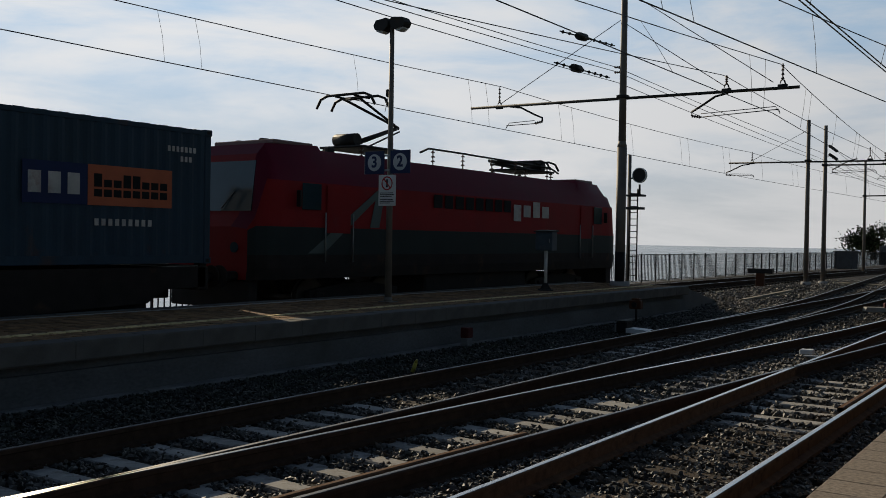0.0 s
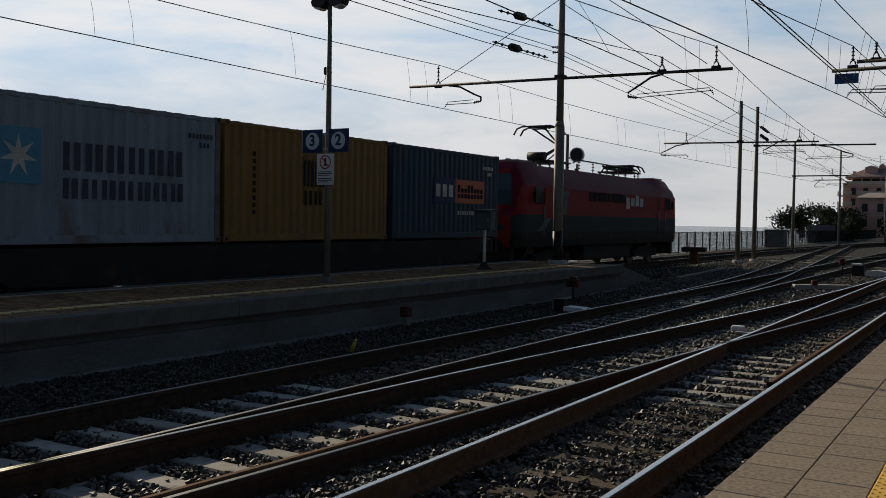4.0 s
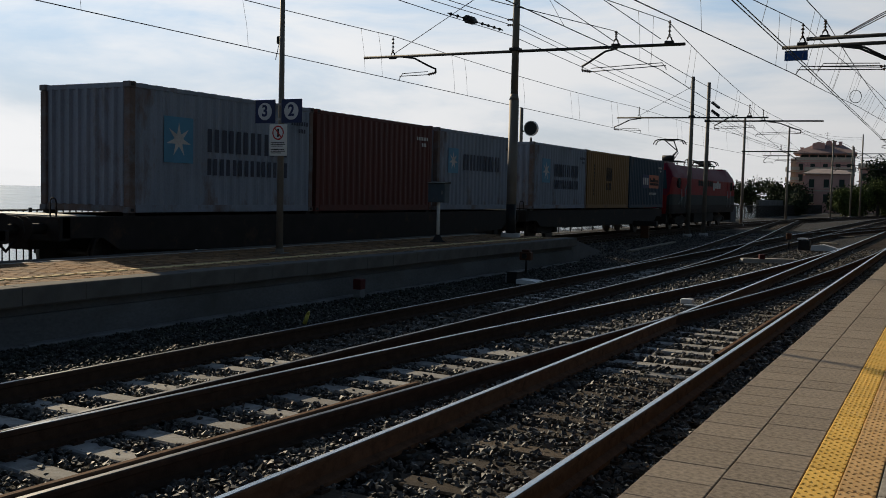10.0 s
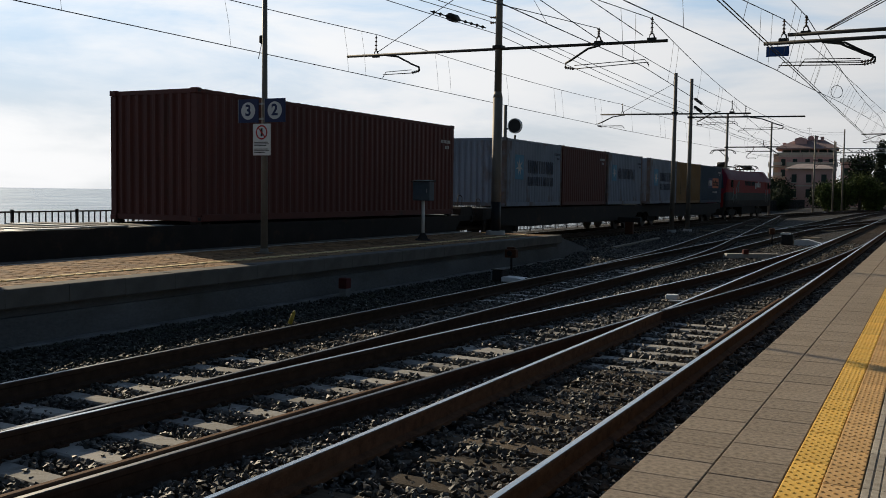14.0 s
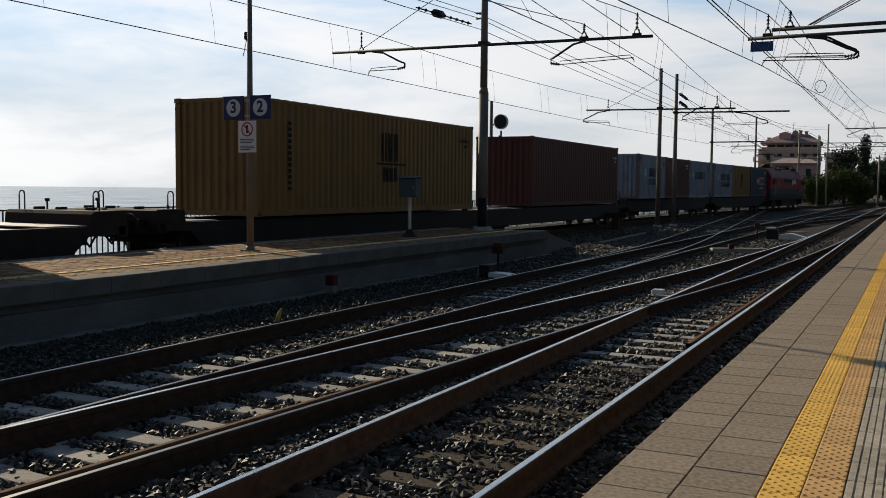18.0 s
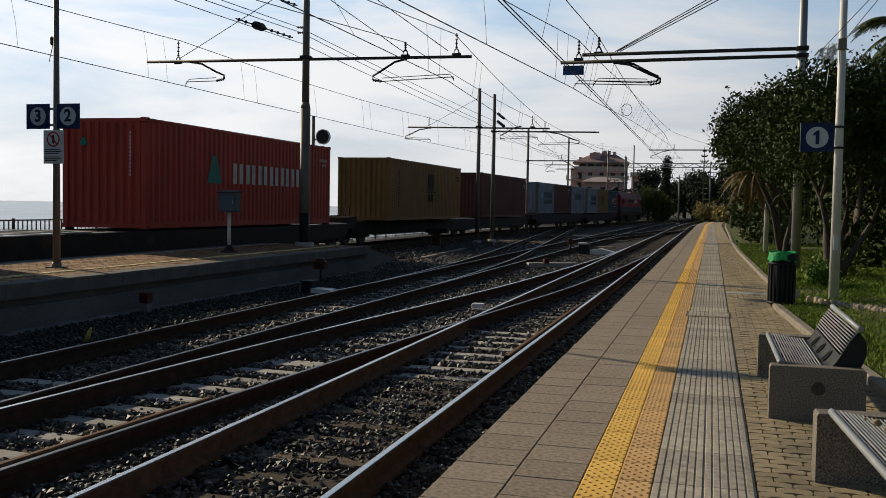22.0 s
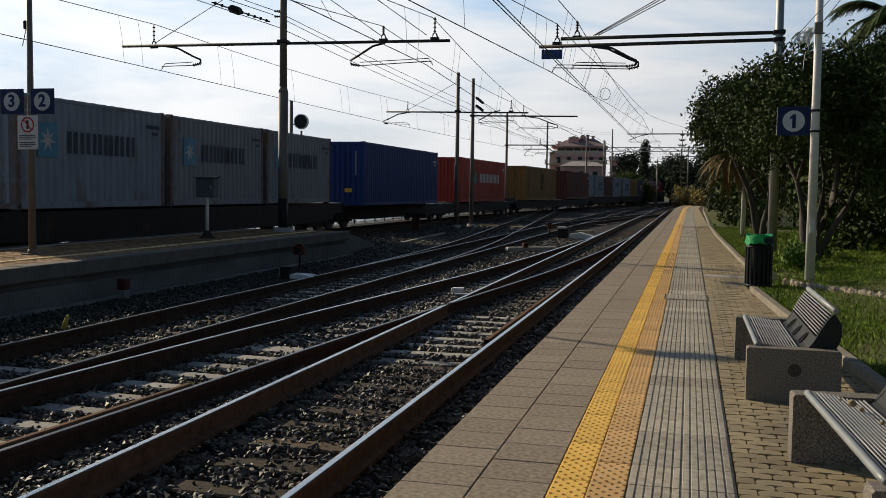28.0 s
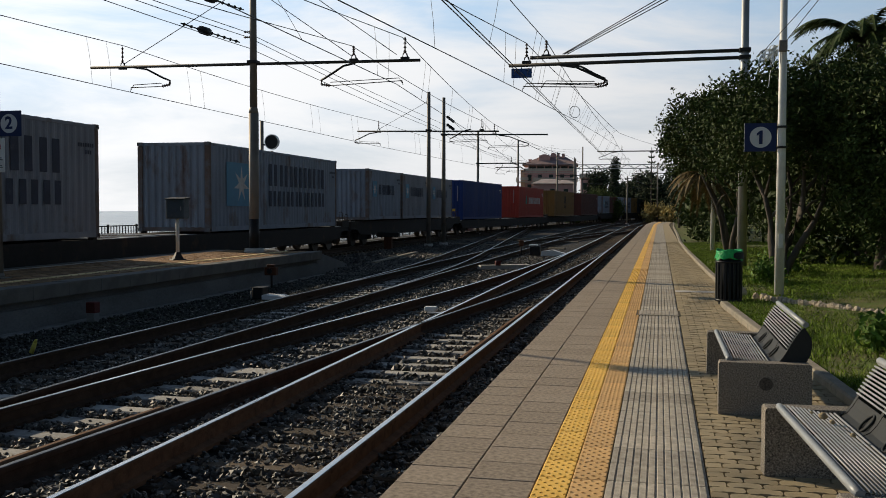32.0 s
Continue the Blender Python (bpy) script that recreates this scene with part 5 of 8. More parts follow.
HW = 1.29
LOW, HIGH = (1.31, 3.90), (1.10, 4.03)   # floor and roof over the rail: standard boxes, and tall boxes on low wagons
SHARED = {}


def container_meshes(L, col):
    key = (round(L, 2), col)
    if key in SHARED:
        return SHARED[key]
    P = PAINT[col]
    d = {}
    ZB, ZT = HIGH if L > 10 else LOW
    # side panel, trapezoid waves
    ys, xs = [], []
    y, n = -L + 0.12, int(round((L - 0.24) / 0.278))
    step = (L - 0.24) / n
    for k in range(n):
        for u, x in ((0.0, -0.030), (0.26, -0.030), (0.50, -0.004), (0.76, -0.004)):
            ys.append(y + (k + u) * step)
            xs.append(x)
    ys.append(-0.12)
    xs.append(-0.030)
    for name, s in (("near", 1), ("far", -1)):
        g = Geo()
        v = [(s * (HW + x), yy, z) for yy, x in zip(ys, xs) for z in (ZB + 0.16, ZT - 0.1)]
        g.add(v, [(2 * i, 2 * i + 2, 2 * i + 3, 2 * i + 1) for i in range(len(ys) - 1)])
        d["side_" + name] = g.mesh("side_panel", P)
    g = Geo()
    pts = []
    n = 9
    wide = 2 * HW - 0.3
    for k in range(n):
        for u, yy in ((0.0, 0.05), (0.3, 0.05), (0.5, 0.004), (0.8, 0.004)):
            pts.append((-HW + 0.15 + wide * (k + u) / n, -L + yy))
    pts.append((HW - 0.15, -L + 0.05))
    g.add([(x, yy, z) for x, yy in pts for z in (ZB + 0.14, ZT - 0.1)], [(2 * i, 2 * i + 2, 2 * i + 3, 2 * i + 1) for i in range(len(pts) - 1)])
    d["end"] = g.mesh("end_panel", P)
    g = Geo()
    n = int(L / 0.42)
    for k in range(n):
        y0 = -L + 0.15 + (L - 0.3) * k / n
        w = (L - 0.3) / n
        v = [(x, yy, z) for yy, z in ((y0, ZT - 0.03), (y0 + w * 0.35, ZT - 0.03), (y0 + w * 0.45, ZT - 0.006), (y0 + w * 0.9, ZT - 0.006), (y0 + w, ZT - 0.03)) for x in (-HW + 0.06, HW - 0.06)]
        g.add(v, [(2 * i, 2 * i + 1, 2 * i + 3, 2 * i + 2) for i in range(4)])
    d["roof"] = g.mesh("roof", P)
    rail_p = M["post_rust"] if col in ("grey", "dull_grey") else P
    d["post"] = Geo().box(-0.085, 0.085, -0.075, 0.075, ZB + 0.12, ZT - 0.12, 0.012).mesh("corner_post", rail_p)
    d["top_rail"] = Geo().box(-0.03, 0.03, -L + 0.16, -0.16, ZT - 0.11, ZT - 0.02, 0.008).mesh("top_rail", P)
    d["bottom_rail"] = Geo().box(-0.03, 0.03, -L + 0.16, -0.16, ZB + 0.01, ZB + 0.165, 0.008).mesh("bottom_rail", P)
    d["end_sill"] = Geo().box(-HW + 0.16, HW - 0.16, -0.06, 0.06, ZB + 0.01, ZB + 0.15, 0.01).mesh("end_sill", rail_p)
    d["end_header"] = Geo().box(-HW + 0.16, HW - 0.16, -0.06, 0.06, ZT - 0.12, ZT - 0.01, 0.01).mesh("end_header", P)
    g = Geo().box(-0.09, 0.09, -0.09, 0.09, -0.06, 0.06, 0.01)
    d["casting"] = g.mesh("corner_casting", rail_p)
    d["hole"] = Geo().box(0.0, 0.004, -0.045, 0.045, -0.03, 0.03).mesh("casting_hole", M["black"])
    d["floor"] = Geo().box(-HW + 0.05, HW - 0.05, -L + 0.1, -0.1, ZB + 0.1, ZB + 0.15).mesh("floor", M["underframe"])
    g = Geo().box(0.02, HW - 0.17, -0.07, -0.02, ZB + 0.16, ZT - 0.13, 0.01)
    d["door"] = g.mesh("door", P)
    d["bar"] = Geo().tube((0, 0, ZB + 0.1), (0, 0, ZT - 0.1), 0.018, n=6).mesh("locking_bar", M["steel"])
    SHARED[key] = d
    return d


def plate(c, name, m, y0, y1, z0, z1, label=""):
    """A flat painted mark on the near side of a container."""
    return part(name, Geo().box(HW + 0.001, HW + 0.005, y0, y1, z0, z1), M[m], c, label)


def word(c, m, y0, z0, w, h, n):
    """Lettering as plain shapes: two upright bars for each letter's place."""
    step = w / n
    for k in range(n):
        a = y0 + k * step
        g = Geo()
        for u, v in ((0.0, 0.27), (0.47, 0.74)):
            g.box(HW + 0.001, HW + 0.005, a + u * step, a + v * step, z0, z0 + h)
        part("letter_bar", g, M[m], c)


def star_panel(c, y0, z0, s, h):
    p = plate(c, "emblem", "mark_sky", y0, y0 + s, z0, z0 + h, "light blue emblem panel")
    cy, cz, pts = y0 + s / 2, z0 + h / 2, []
    for k in range(14):
        r = (0.43 if k % 2 == 0 else 0.15) * min(s, h)
        a = math.pi / 2 + 2 * math.pi * k / 14
        pts.append((cy + r * math.cos(a), cz + r * math.sin(a)))
    g = Geo()
    g.add([(HW + 0.009, cy, cz)] + [(HW + 0.008, a, b) for a, b in pts], [(0, 1 + k, 1 + (k + 1) % 14) for k in range(14)])
    part("star", g, M["mark_white"], p, "white pointed star")


def container(back, L, col, label, marks):
    d = container_meshes(L, col)
    ZB, ZT = HIGH if L > 10 else LOW
    c = thing("shipping_container", label, "shipping container", group="containers on the train")
    part("side_panel", d["side_near"], None, c)
    part("side_panel", d["side_far"], None, c)
    part("end_panel", d["end"], None, c)
    part("roof", d["roof"], None, c)
    part("floor", d["floor"], None, c)
    for s in (-1, 1):
        part("top_rail", d["top_rail"], None, c, m=pose(s * (HW - 0.03), 0, 0))
        part("bottom_rail", d["bottom_rail"], None, c, m=pose(s * (HW - 0.03), 0, 0))
        for y in (-L + 0.075, -0.075):
            part("corner_post", d["post"], None, c, m=pose(s * (HW - 0.085), y, 0))
            for z in (ZB + 0.06, ZT - 0.056):
                k = part("corner_casting", d["casting"], None, c, m=pose(s * (HW - 0.086), y + (0.01 if y > -1 else -0.01), z))
                part("hole", d["hole"], None, k, m=pose(0.0905 * s if s > 0 else -0.0945, 0, 0))
    for y in (-L + 0.08, -0.08):
        part("end_sill", d["end_sill"], None, c, m=pose(0, y, 0))
        part("end_header", d["end_header"], None, c, m=pose(0, y, 0))
    for s in (0, -1):
        dr = part("door", d["door"], None, c, m=pose(s * (HW - 0.15), 0, 0))
        for x in (0.3, 0.85):
            part("locking_bar", d["bar"], None, dr, m=pose(x, 0.01, 0))
    marks(c, L)
    MOVERS.append((c, back))
    return c


def m_slate(c, L):
    plate(c, "panel", "mark_navy", -3.95, -2.75, 2.35, 3.05, "dark blue panel")
    for k in range(3):
        plate(c, "letter_bar", "mark_white", -3.85 + 0.36 * k, -3.62 + 0.36 * k, 2.52, 2.88).location.x += 0.004
    plate(c, "panel", "mark_orange", -2.74, -0.95, 2.35, 3.05, "orange panel")
    for k in range(8):
        for z0, z1 in ((2.5, 2.63), (2.67, 2.80 if k not in (0, 3, 4) else 2.9)):
            plate(c, "letter_bar", "mark_dark", -2.62 + 0.2 * k, -2.46 + 0.2 * k, z0, z1).location.x += 0.004
    for k in range(9):
        plate(c, "letter_bar", "mark_white", -2.6 + 0.14 * k, -2.52 + 0.14 * k, 2.0, 2.12)
    numbers(c)


def numbers(c, m="mark_white", y=-1.05):
    for k in range(7):
        plate(c, "number_bar", m, y + 0.1 * k, y + 0.06 + 0.1 * k, 3.42, 3.52)
    for k in range(3):
        plate(c, "number_bar", m, y + 0.3 + 0.1 * k, y + 0.36 + 0.1 * k, 3.24, 3.34)


def m_ochre20(c, L):
    word(c, "mark_dark", -3.45, 2.58, 0.85, 0.62, 3)
    word(c, "mark_dark", -3.42, 2.15, 0.75, 0.33, 2)
    for k in range(9):
        plate(c, "number_bar", "mark_dark", -5.2, -5.1, 1.9 + 0.16 * k, 2.0 + 0.16 * k)


def m_ochre40(c, L):
    word(c, "mark_dark", -6.45, 2.62, 1.05, 0.85, 3)
    plate(c, "underline", "mark_dark", -6.8, -5.0, 2.52, 2.57)
    word(c, "mark_dark", -6.4, 2.02, 0.95, 0.42, 2)
    for k in range(12):
        plate(c, "number_bar", "mark_dark", -11.2, -11.05, 1.75 + 0.15 * k, 1.84 + 0.15 * k)
    numbers(c, "mark_dark")


def m_grey20(c, L):
    star_panel(c, -5.15, 2.35, 0.85, 0.95)
    word(c, "mark_slate", -3.85, 2.62, 2.9, 0.5, 6)
    word(c, "mark_slate", -3.85, 2.12, 2.9, 0.36, 7)
    numbers(c, "mark_slate", -0.9)


def m_plain20(c, L):
    star_panel(c, -5.35, 2.5, 0.7, 0.8)
    word(c, "mark_slate", -4.25, 2.62, 2.9, 0.52, 6)
    numbers(c, "mark_slate", -0.9)


def m_grey40(c, L):
    star_panel(c, -11.2, 1.95, 2.35, 1.5)
    word(c, "mark_slate", -7.6, 2.72, 6.2, 0.82, 6)
    word(c, "mark_slate", -7.6, 1.95, 6.2, 0.58, 7)
    numbers(c, "mark_slate", -0.9)


def m_brown(c, L):
    numbers(c, "mark_white", -0.95)


def m_red(c, L):
    word(c, "mark_white", -7.75, 2.42, 5.9, 0.62, 7)
    g = Geo().prism([(-9.35, 2.4), (-8.45, 2.4), (-8.75, 3.15), (-9.0, 3.25)], HW + 0.001, HW + 0.006, "x")
    part("emblem", g, M["mark_green"], c, "green triangular emblem")
    g = Geo().prism([(-0.75, 3.3), (-0.5, 3.3), (-0.58, 3.5), (-0.68, 3.52)], -L - 0.006, -L - 0.001, "y")
    part("emblem", g, M["mark_green"], c, "small green emblem")
    for k in range(12):
        part("number_bar", Geo().box(0.78, 0.83, -L - 0.004, -L - 0.001, 2.5 + 0.1 * k, 2.57 + 0.1 * k), M["mark_white"], c)
    numbers(c)


def m_navy(c, L):
    for k in range(11):
        part("number_bar", Geo().box(0.86, 0.91, -L - 0.004, -L - 0.001, 2.5 + 0.1 * k, 2.57 + 0.1 * k), M["mark_white"], c)
    part("label", Geo().box(0.35, 0.7, -L - 0.006, -L - 0.001, 1.72, 1.9), M["mark_yellow"], c, "small yellow label")
    numbers(c)


def build_containers():
    for back, L, col, label, marks in (
            (0.0, 6.058, "slate", "dark slate blue container with an orange panel", m_slate),
            (6.35, 6.058, "ochre", "dull yellow twenty foot container with dark lettering", m_ochre20),
            (12.53, 6.058, "grey", "pale grey container with star emblem and rusty posts", m_grey20),
            (20.22, 6.058, "grey", "pale grey container with one line of lettering", m_plain20),
            (26.65, 6.058, "brown", "plain dark brown twenty foot container", m_brown),
            (32.86, 6.058, "grey", "pale grey container with two lines of lettering", m_grey20),
            (43.25, 12.45, "brown", "plain dark brown forty foot container", m_brown),
            (61.71, 12.45, "ochre", "dull yellow forty foot container with dark lettering", m_ochre40),
            (81.47, 12.45, "red", "bright red forty foot container with white lettering", m_red),
            (100.4, 12.6, "navy", "plain navy blue forty foot container", m_navy),
            (117.4, 6.058, "dull_grey", "dull grey container with small star emblem", m_plain20),
            (123.74, 6.058, "dull_grey", "dull grey container with dark lettering", m_plain20),
            (130.14, 6.058, "grey", "pale grey container with ribbed end wall", m_plain20),
            (141.13, 12.45, "grey", "weathered pale grey container with large star emblem", m_grey40),
            (159.82, 12.45, "dull_grey", "dull grey forty foot container with large lettering", m_grey40)):
        container(back, L, col, label, marks)


build_containers()


def wheelset():
    if "wheel" not in SHARED:
        g = Geo()
        for s in (-1, 1):
            g.tube((s * 0.7, 0, 0), (s * 0.83, 0, 0), 0.46, n=20).tube((s * 0.68, 0, 0), (s * 0.705, 0, 0), 0.49, n=20).tube((s * 0.83, 0, 0), (s * 0.86, 0, 0), 0.2, 0.16, n=12)
        g.tube((-0.9, 0, 0), (0.9, 0, 0), 0.08, n=8)
        SHARED["wheel"] = g.mesh("wheelset", M["wheel"])
    return SHARED["wheel"]


def bogie(t, y, base=1.8):
    b = part("bogie", Geo().box(-0.9, 0.9, y - 0.25, y + 0.25, 0.55, 0.85, 0.03), M["underframe"], t, "dark cast bogie")
    for s in (-1, 1):
        g = Geo().prism([(y - base / 2 - 0.3, 0.42), (y - base / 2 - 0.3, 0.66), (y - 0.5, 0.8), (y + 0.5, 0.8), (y + base / 2 + 0.3, 0.66), (y + base / 2 + 0.3, 0.42), (y + base / 2 - 0.25, 0.42), (y + 0.45, 0.3), (y - 0.45, 0.3), (y - base / 2 + 0.25, 0.42)], s * 0.93, s * 1.08, "x")
        part("side_frame", g, M["underframe"], b)
        for e in (-1, 1):
            part("axle_box", Geo().box(s * 0.9, s * 1.14, y + e * base / 2 - 0.17, y + e * base / 2 + 0.17, 0.32, 0.62, 0.03), M["underframe"], b)
    for e in (-1, 1):
        part("wheelset", wheelset(), None, b, m=pose(0, y + e * base / 2, 0.46))


def buffers(t, y, d):
    for s in (-1, 1):
        b = part("buffer", Geo().tube((s * 0.87, y, 1.03), (s * 0.87, y + d * 0.4, 1.03), 0.1, n=10), M["underframe"], t)
        part("buffer_head", Geo().tube((s * 0.87, y + d * 0.4, 1.03), (s * 0.87, y + d * 0.44, 1.03), 0.23, n=16), M["underframe"], b)


def wagon(front, rear, top, joint=None):
    """A container flat wagon with its deck at `top`; its front is `front` metres behind the first container's front. joint: the middle of a twin wagon."""
    L = rear - front
    low = 0.40 if top < 1.1 else 0.50
    t = thing("flat_wagon", "dark steel container flat wagon on two bogies", "flat wagon", group="wagons of the train")
    for s in (-1, 1):
        x0, x1 = s * 1.13, s * 1.27
        g = Geo().prism([(-0.45, top), (-0.45, 0.86), (-1.4, 0.84), (-1.8, low + 0.1), (-4.6, low), (-L + 4.6, low), (-L + 1.8, low + 0.1), (-L + 1.4, 0.84), (-L + 0.45, 0.86), (-L + 0.45, top)], min(x0, x1), max(x0, x1), "x")
        part("side_sill", g, M["underframe"], t, "deep fish-bellied side sill")
    for y in (-0.5, -L + 0.5):
        part("headstock", Geo().box(-1.27, 1.27, y - 0.14, y + 0.14, 0.80, top + 0.005, 0.02), M["underframe"], t)
    part("centre_sill", Geo().box(-0.28, 0.28, -L + 0.5, -0.5, 0.6, top - 0.05, 0.02), M["underframe"], t)
    n = int(L / 2.4)
    for k in range(n):
        y = -0.5 - (L - 1.0) * (k + 0.5) / n
        part("cross_member", Geo().box(-1.14, 1.14, y - 0.1, y + 0.1, top - 0.18, top - 0.01, 0.01), M["underframe"], t)
    low_wagon = top < 1.1
    for e, d in ((0.0, -1), (-L, 1)):
        for k, (y0, y1) in enumerate(((1.35, 2.35), (2.45, 3.3)) if low_wagon else ((0.5, 1.3),)):
            part("deck_plate", Geo().box(-1.18, 1.18, e + d * y0, e + d * y1, top - 0.06 * k, top - 0.06 * k + 0.025, 0.006), M["steel"], t, "worn bare deck plate")
        if low_wagon:
            # raised end with its corner brackets
            part("end_box", Geo().prism([(e + d * 0.36, 0.82), (e + d * 0.36, 1.30), (e + d * 0.44, 1.33), (e + d * 1.2, 1.33), (e + d * 1.27, 1.27), (e + d * 1.3, 0.9)], -1.22, 1.22, "x"), M["underframe"], t, "raised dark end box")
            for x in (-1.0, -0.35, 0.5):
                part("bracket", Geo().box(x - 0.06, x + 0.06, e + d * 0.5, e + d * 0.72, 1.33, 1.385, 0.01), M["underframe"], t)
            part("brake_lever", Geo().tube((-0.75, e + d * 0.62, 1.33), (-0.75, e + d * 0.62, 1.50), 0.02, n=6).box(-0.79, -0.71, e + d * 0.58, e + d * 0.66, 1.49, 1.56, 0.01), M["underframe"], t)
    for back, cl in CARGO_AT:
        for y in (front - back - 0.12, front - back - cl + 0.12):
            if -L < y < 0:
                for s in (-1, 1):
                    part("twist_lock", Geo().box(s * 1.15 - 0.09, s * 1.15 + 0.09, y - 0.09, y + 0.09, top - 0.01, top + 0.065, 0.012), M["underframe"], t)
    base = 1.32 if low_wagon else 1.2
    for s in (-1, 1):
        for y in ((-1.0, -L + 1.0) if low_wagon else (-0.42, -L + 0.42)):
            arc = [(s * 1.05 + 0.08 * math.cos(math.pi * k / 6), y, base + 0.32 + 0.08 * math.sin(math.pi * k / 6)) for k in range(7)]
            part("hand_rail", Geo().path([(s * 1.05 + 0.08, y, base)] + arc + [(s * 1.05 - 0.08, y, base)], 0.015, 6), M["underframe"], t, "thin steel hoop")
    if joint:
        j = front - joint
        bogie(t, j)
        for y0, y1, z in ((-2.4, -1.2, 0.0), (-1.1, -0.1, 0.015), (0.1, 1.1, 0.03), (1.2, 2.4, 0.0)):
            part("deck_plate", Geo().box(-1.2, 1.2, j + y0, j + y1, top - 0.02 + z, top + 0.012 + z, 0.006), M["steel"], t, "worn bare deck plate")
            part("plate_rib", Geo().box(-0.9, 0.9, j + (y0 + y1) / 2 - 0.25, j + (y0 + y1) / 2 + 0.25, top + 0.012 + z, top + 0.025 + z, 0.004), M["underframe"], t)
    bogie(t, -2.9)
    bogie(t, -L + 2.9)
    buffers(t, -0.36, 1)
    buffers(t, -L + 0.36, -1)
    part("coupling", Geo().box(-0.06, 0.06, -0.36, 0.4, 0.95, 1.08, 0.02), M["underframe"], t, "coupling hook")
    part("hose", Geo().path([(0.35, -L + 0.3, 0.95), (0.36, -L - 0.05, 0.6), (0.3, -L - 0.35, 0.95)], 0.03, 6), M["underframe"], t, "hanging brake hose")
    part("hose", Geo().path([(-0.3, -L + 0.3, 0.95), (-0.3, -L - 0.05, 0.5), (-0.35, -L - 0.35, 0.95)], 0.03, 6), M["underframe"], t)
    part("brake_gear", Geo().box(-0.5, 0.5, -L / 4 - 1.1, -L / 4 + 0.4, 0.45, 0.8, 0.04), M["underframe"], t)
    part("air_tank", Geo().tube((0.85, -L / 4 + 1.2, 0.6), (0.85, -L / 4 + 2.3, 0.6), 0.2, n=12), M["underframe"], t)
    MOVERS.append((t, front))


CARGO_AT = [(0.0, 6.058), (6.35, 6.058), (12.53, 6.058), (20.22, 6.058), (26.65, 6.058), (32.86, 6.058), (43.25, 12.45), (61.71, 12.45), (81.47, 12.45), (100.4, 12.6), (117.4, 6.058), (123.74, 6.058), (130.14, 6.058), (141.13, 12.45), (159.82, 12.45)]
for span in ((-0.35, 19.2, 1.25), (19.5, 40.95, 1.25), (41.25, 77.7, 1.04, 58.7), (78.0, 115.05, 1.04, 97.15), (115.35, 138.55, 1.25), (138.85, 174.5, 1.04, 156.7)):
    wagon(*span)

# ---- locomotive ----
M["loco_red"] = mat("loco_red", (0.24, 0.014, 0.016), 0.6, scale=1.5, var=0.15, tint=(0.2, 0.03, 0.03), stain=0.2, spec=0.1)
M["loco_pink"] = mat("loco_magenta", (0.13, 0.010, 0.028), 0.6, scale=1.5, var=0.15, spec=0.1)
M["loco_teal"] = mat("loco_grey_green", (0.026, 0.036, 0.036), 0.6, scale=1.5, var=0.2, spec=0.1)
M["loco_arrow"] = mat("loco_pale_arrow", (0.10, 0.13, 0.125), 0.6, scale=1.5, var=0.2, spec=0.1)
M["loco_roof"] = mat("loco_roof", (0.045, 0.045, 0.048), 0.7, scale=1.5, var=0.3)
M["loco_cream"] = mat("loco_cab_roof", (0.20, 0.13, 0.12), 0.55, scale=1.5, var=0.2)
M["loco_glass"] = mat("cab_glass", (0.02, 0.045, 0.06), 0.08, scale=1.5, var=0.2, bump=0, spec=0.35)


def loco_section(hw, zt):
    lev = [0.95, 1.2, 1.47, 2.07, 3.05, 3.4, 3.82]
    ins = [0.04, 0.0, 0.0, 0.0, 0.03, 0.18, 0.5]
    out = []
    for i, (z, d) in enumerate(zip(lev, ins)):
        out.append((hw - d, zt if i == 6 and zt > 3.82 else min(z, zt - 0.025 * (6 - i))))
    return out


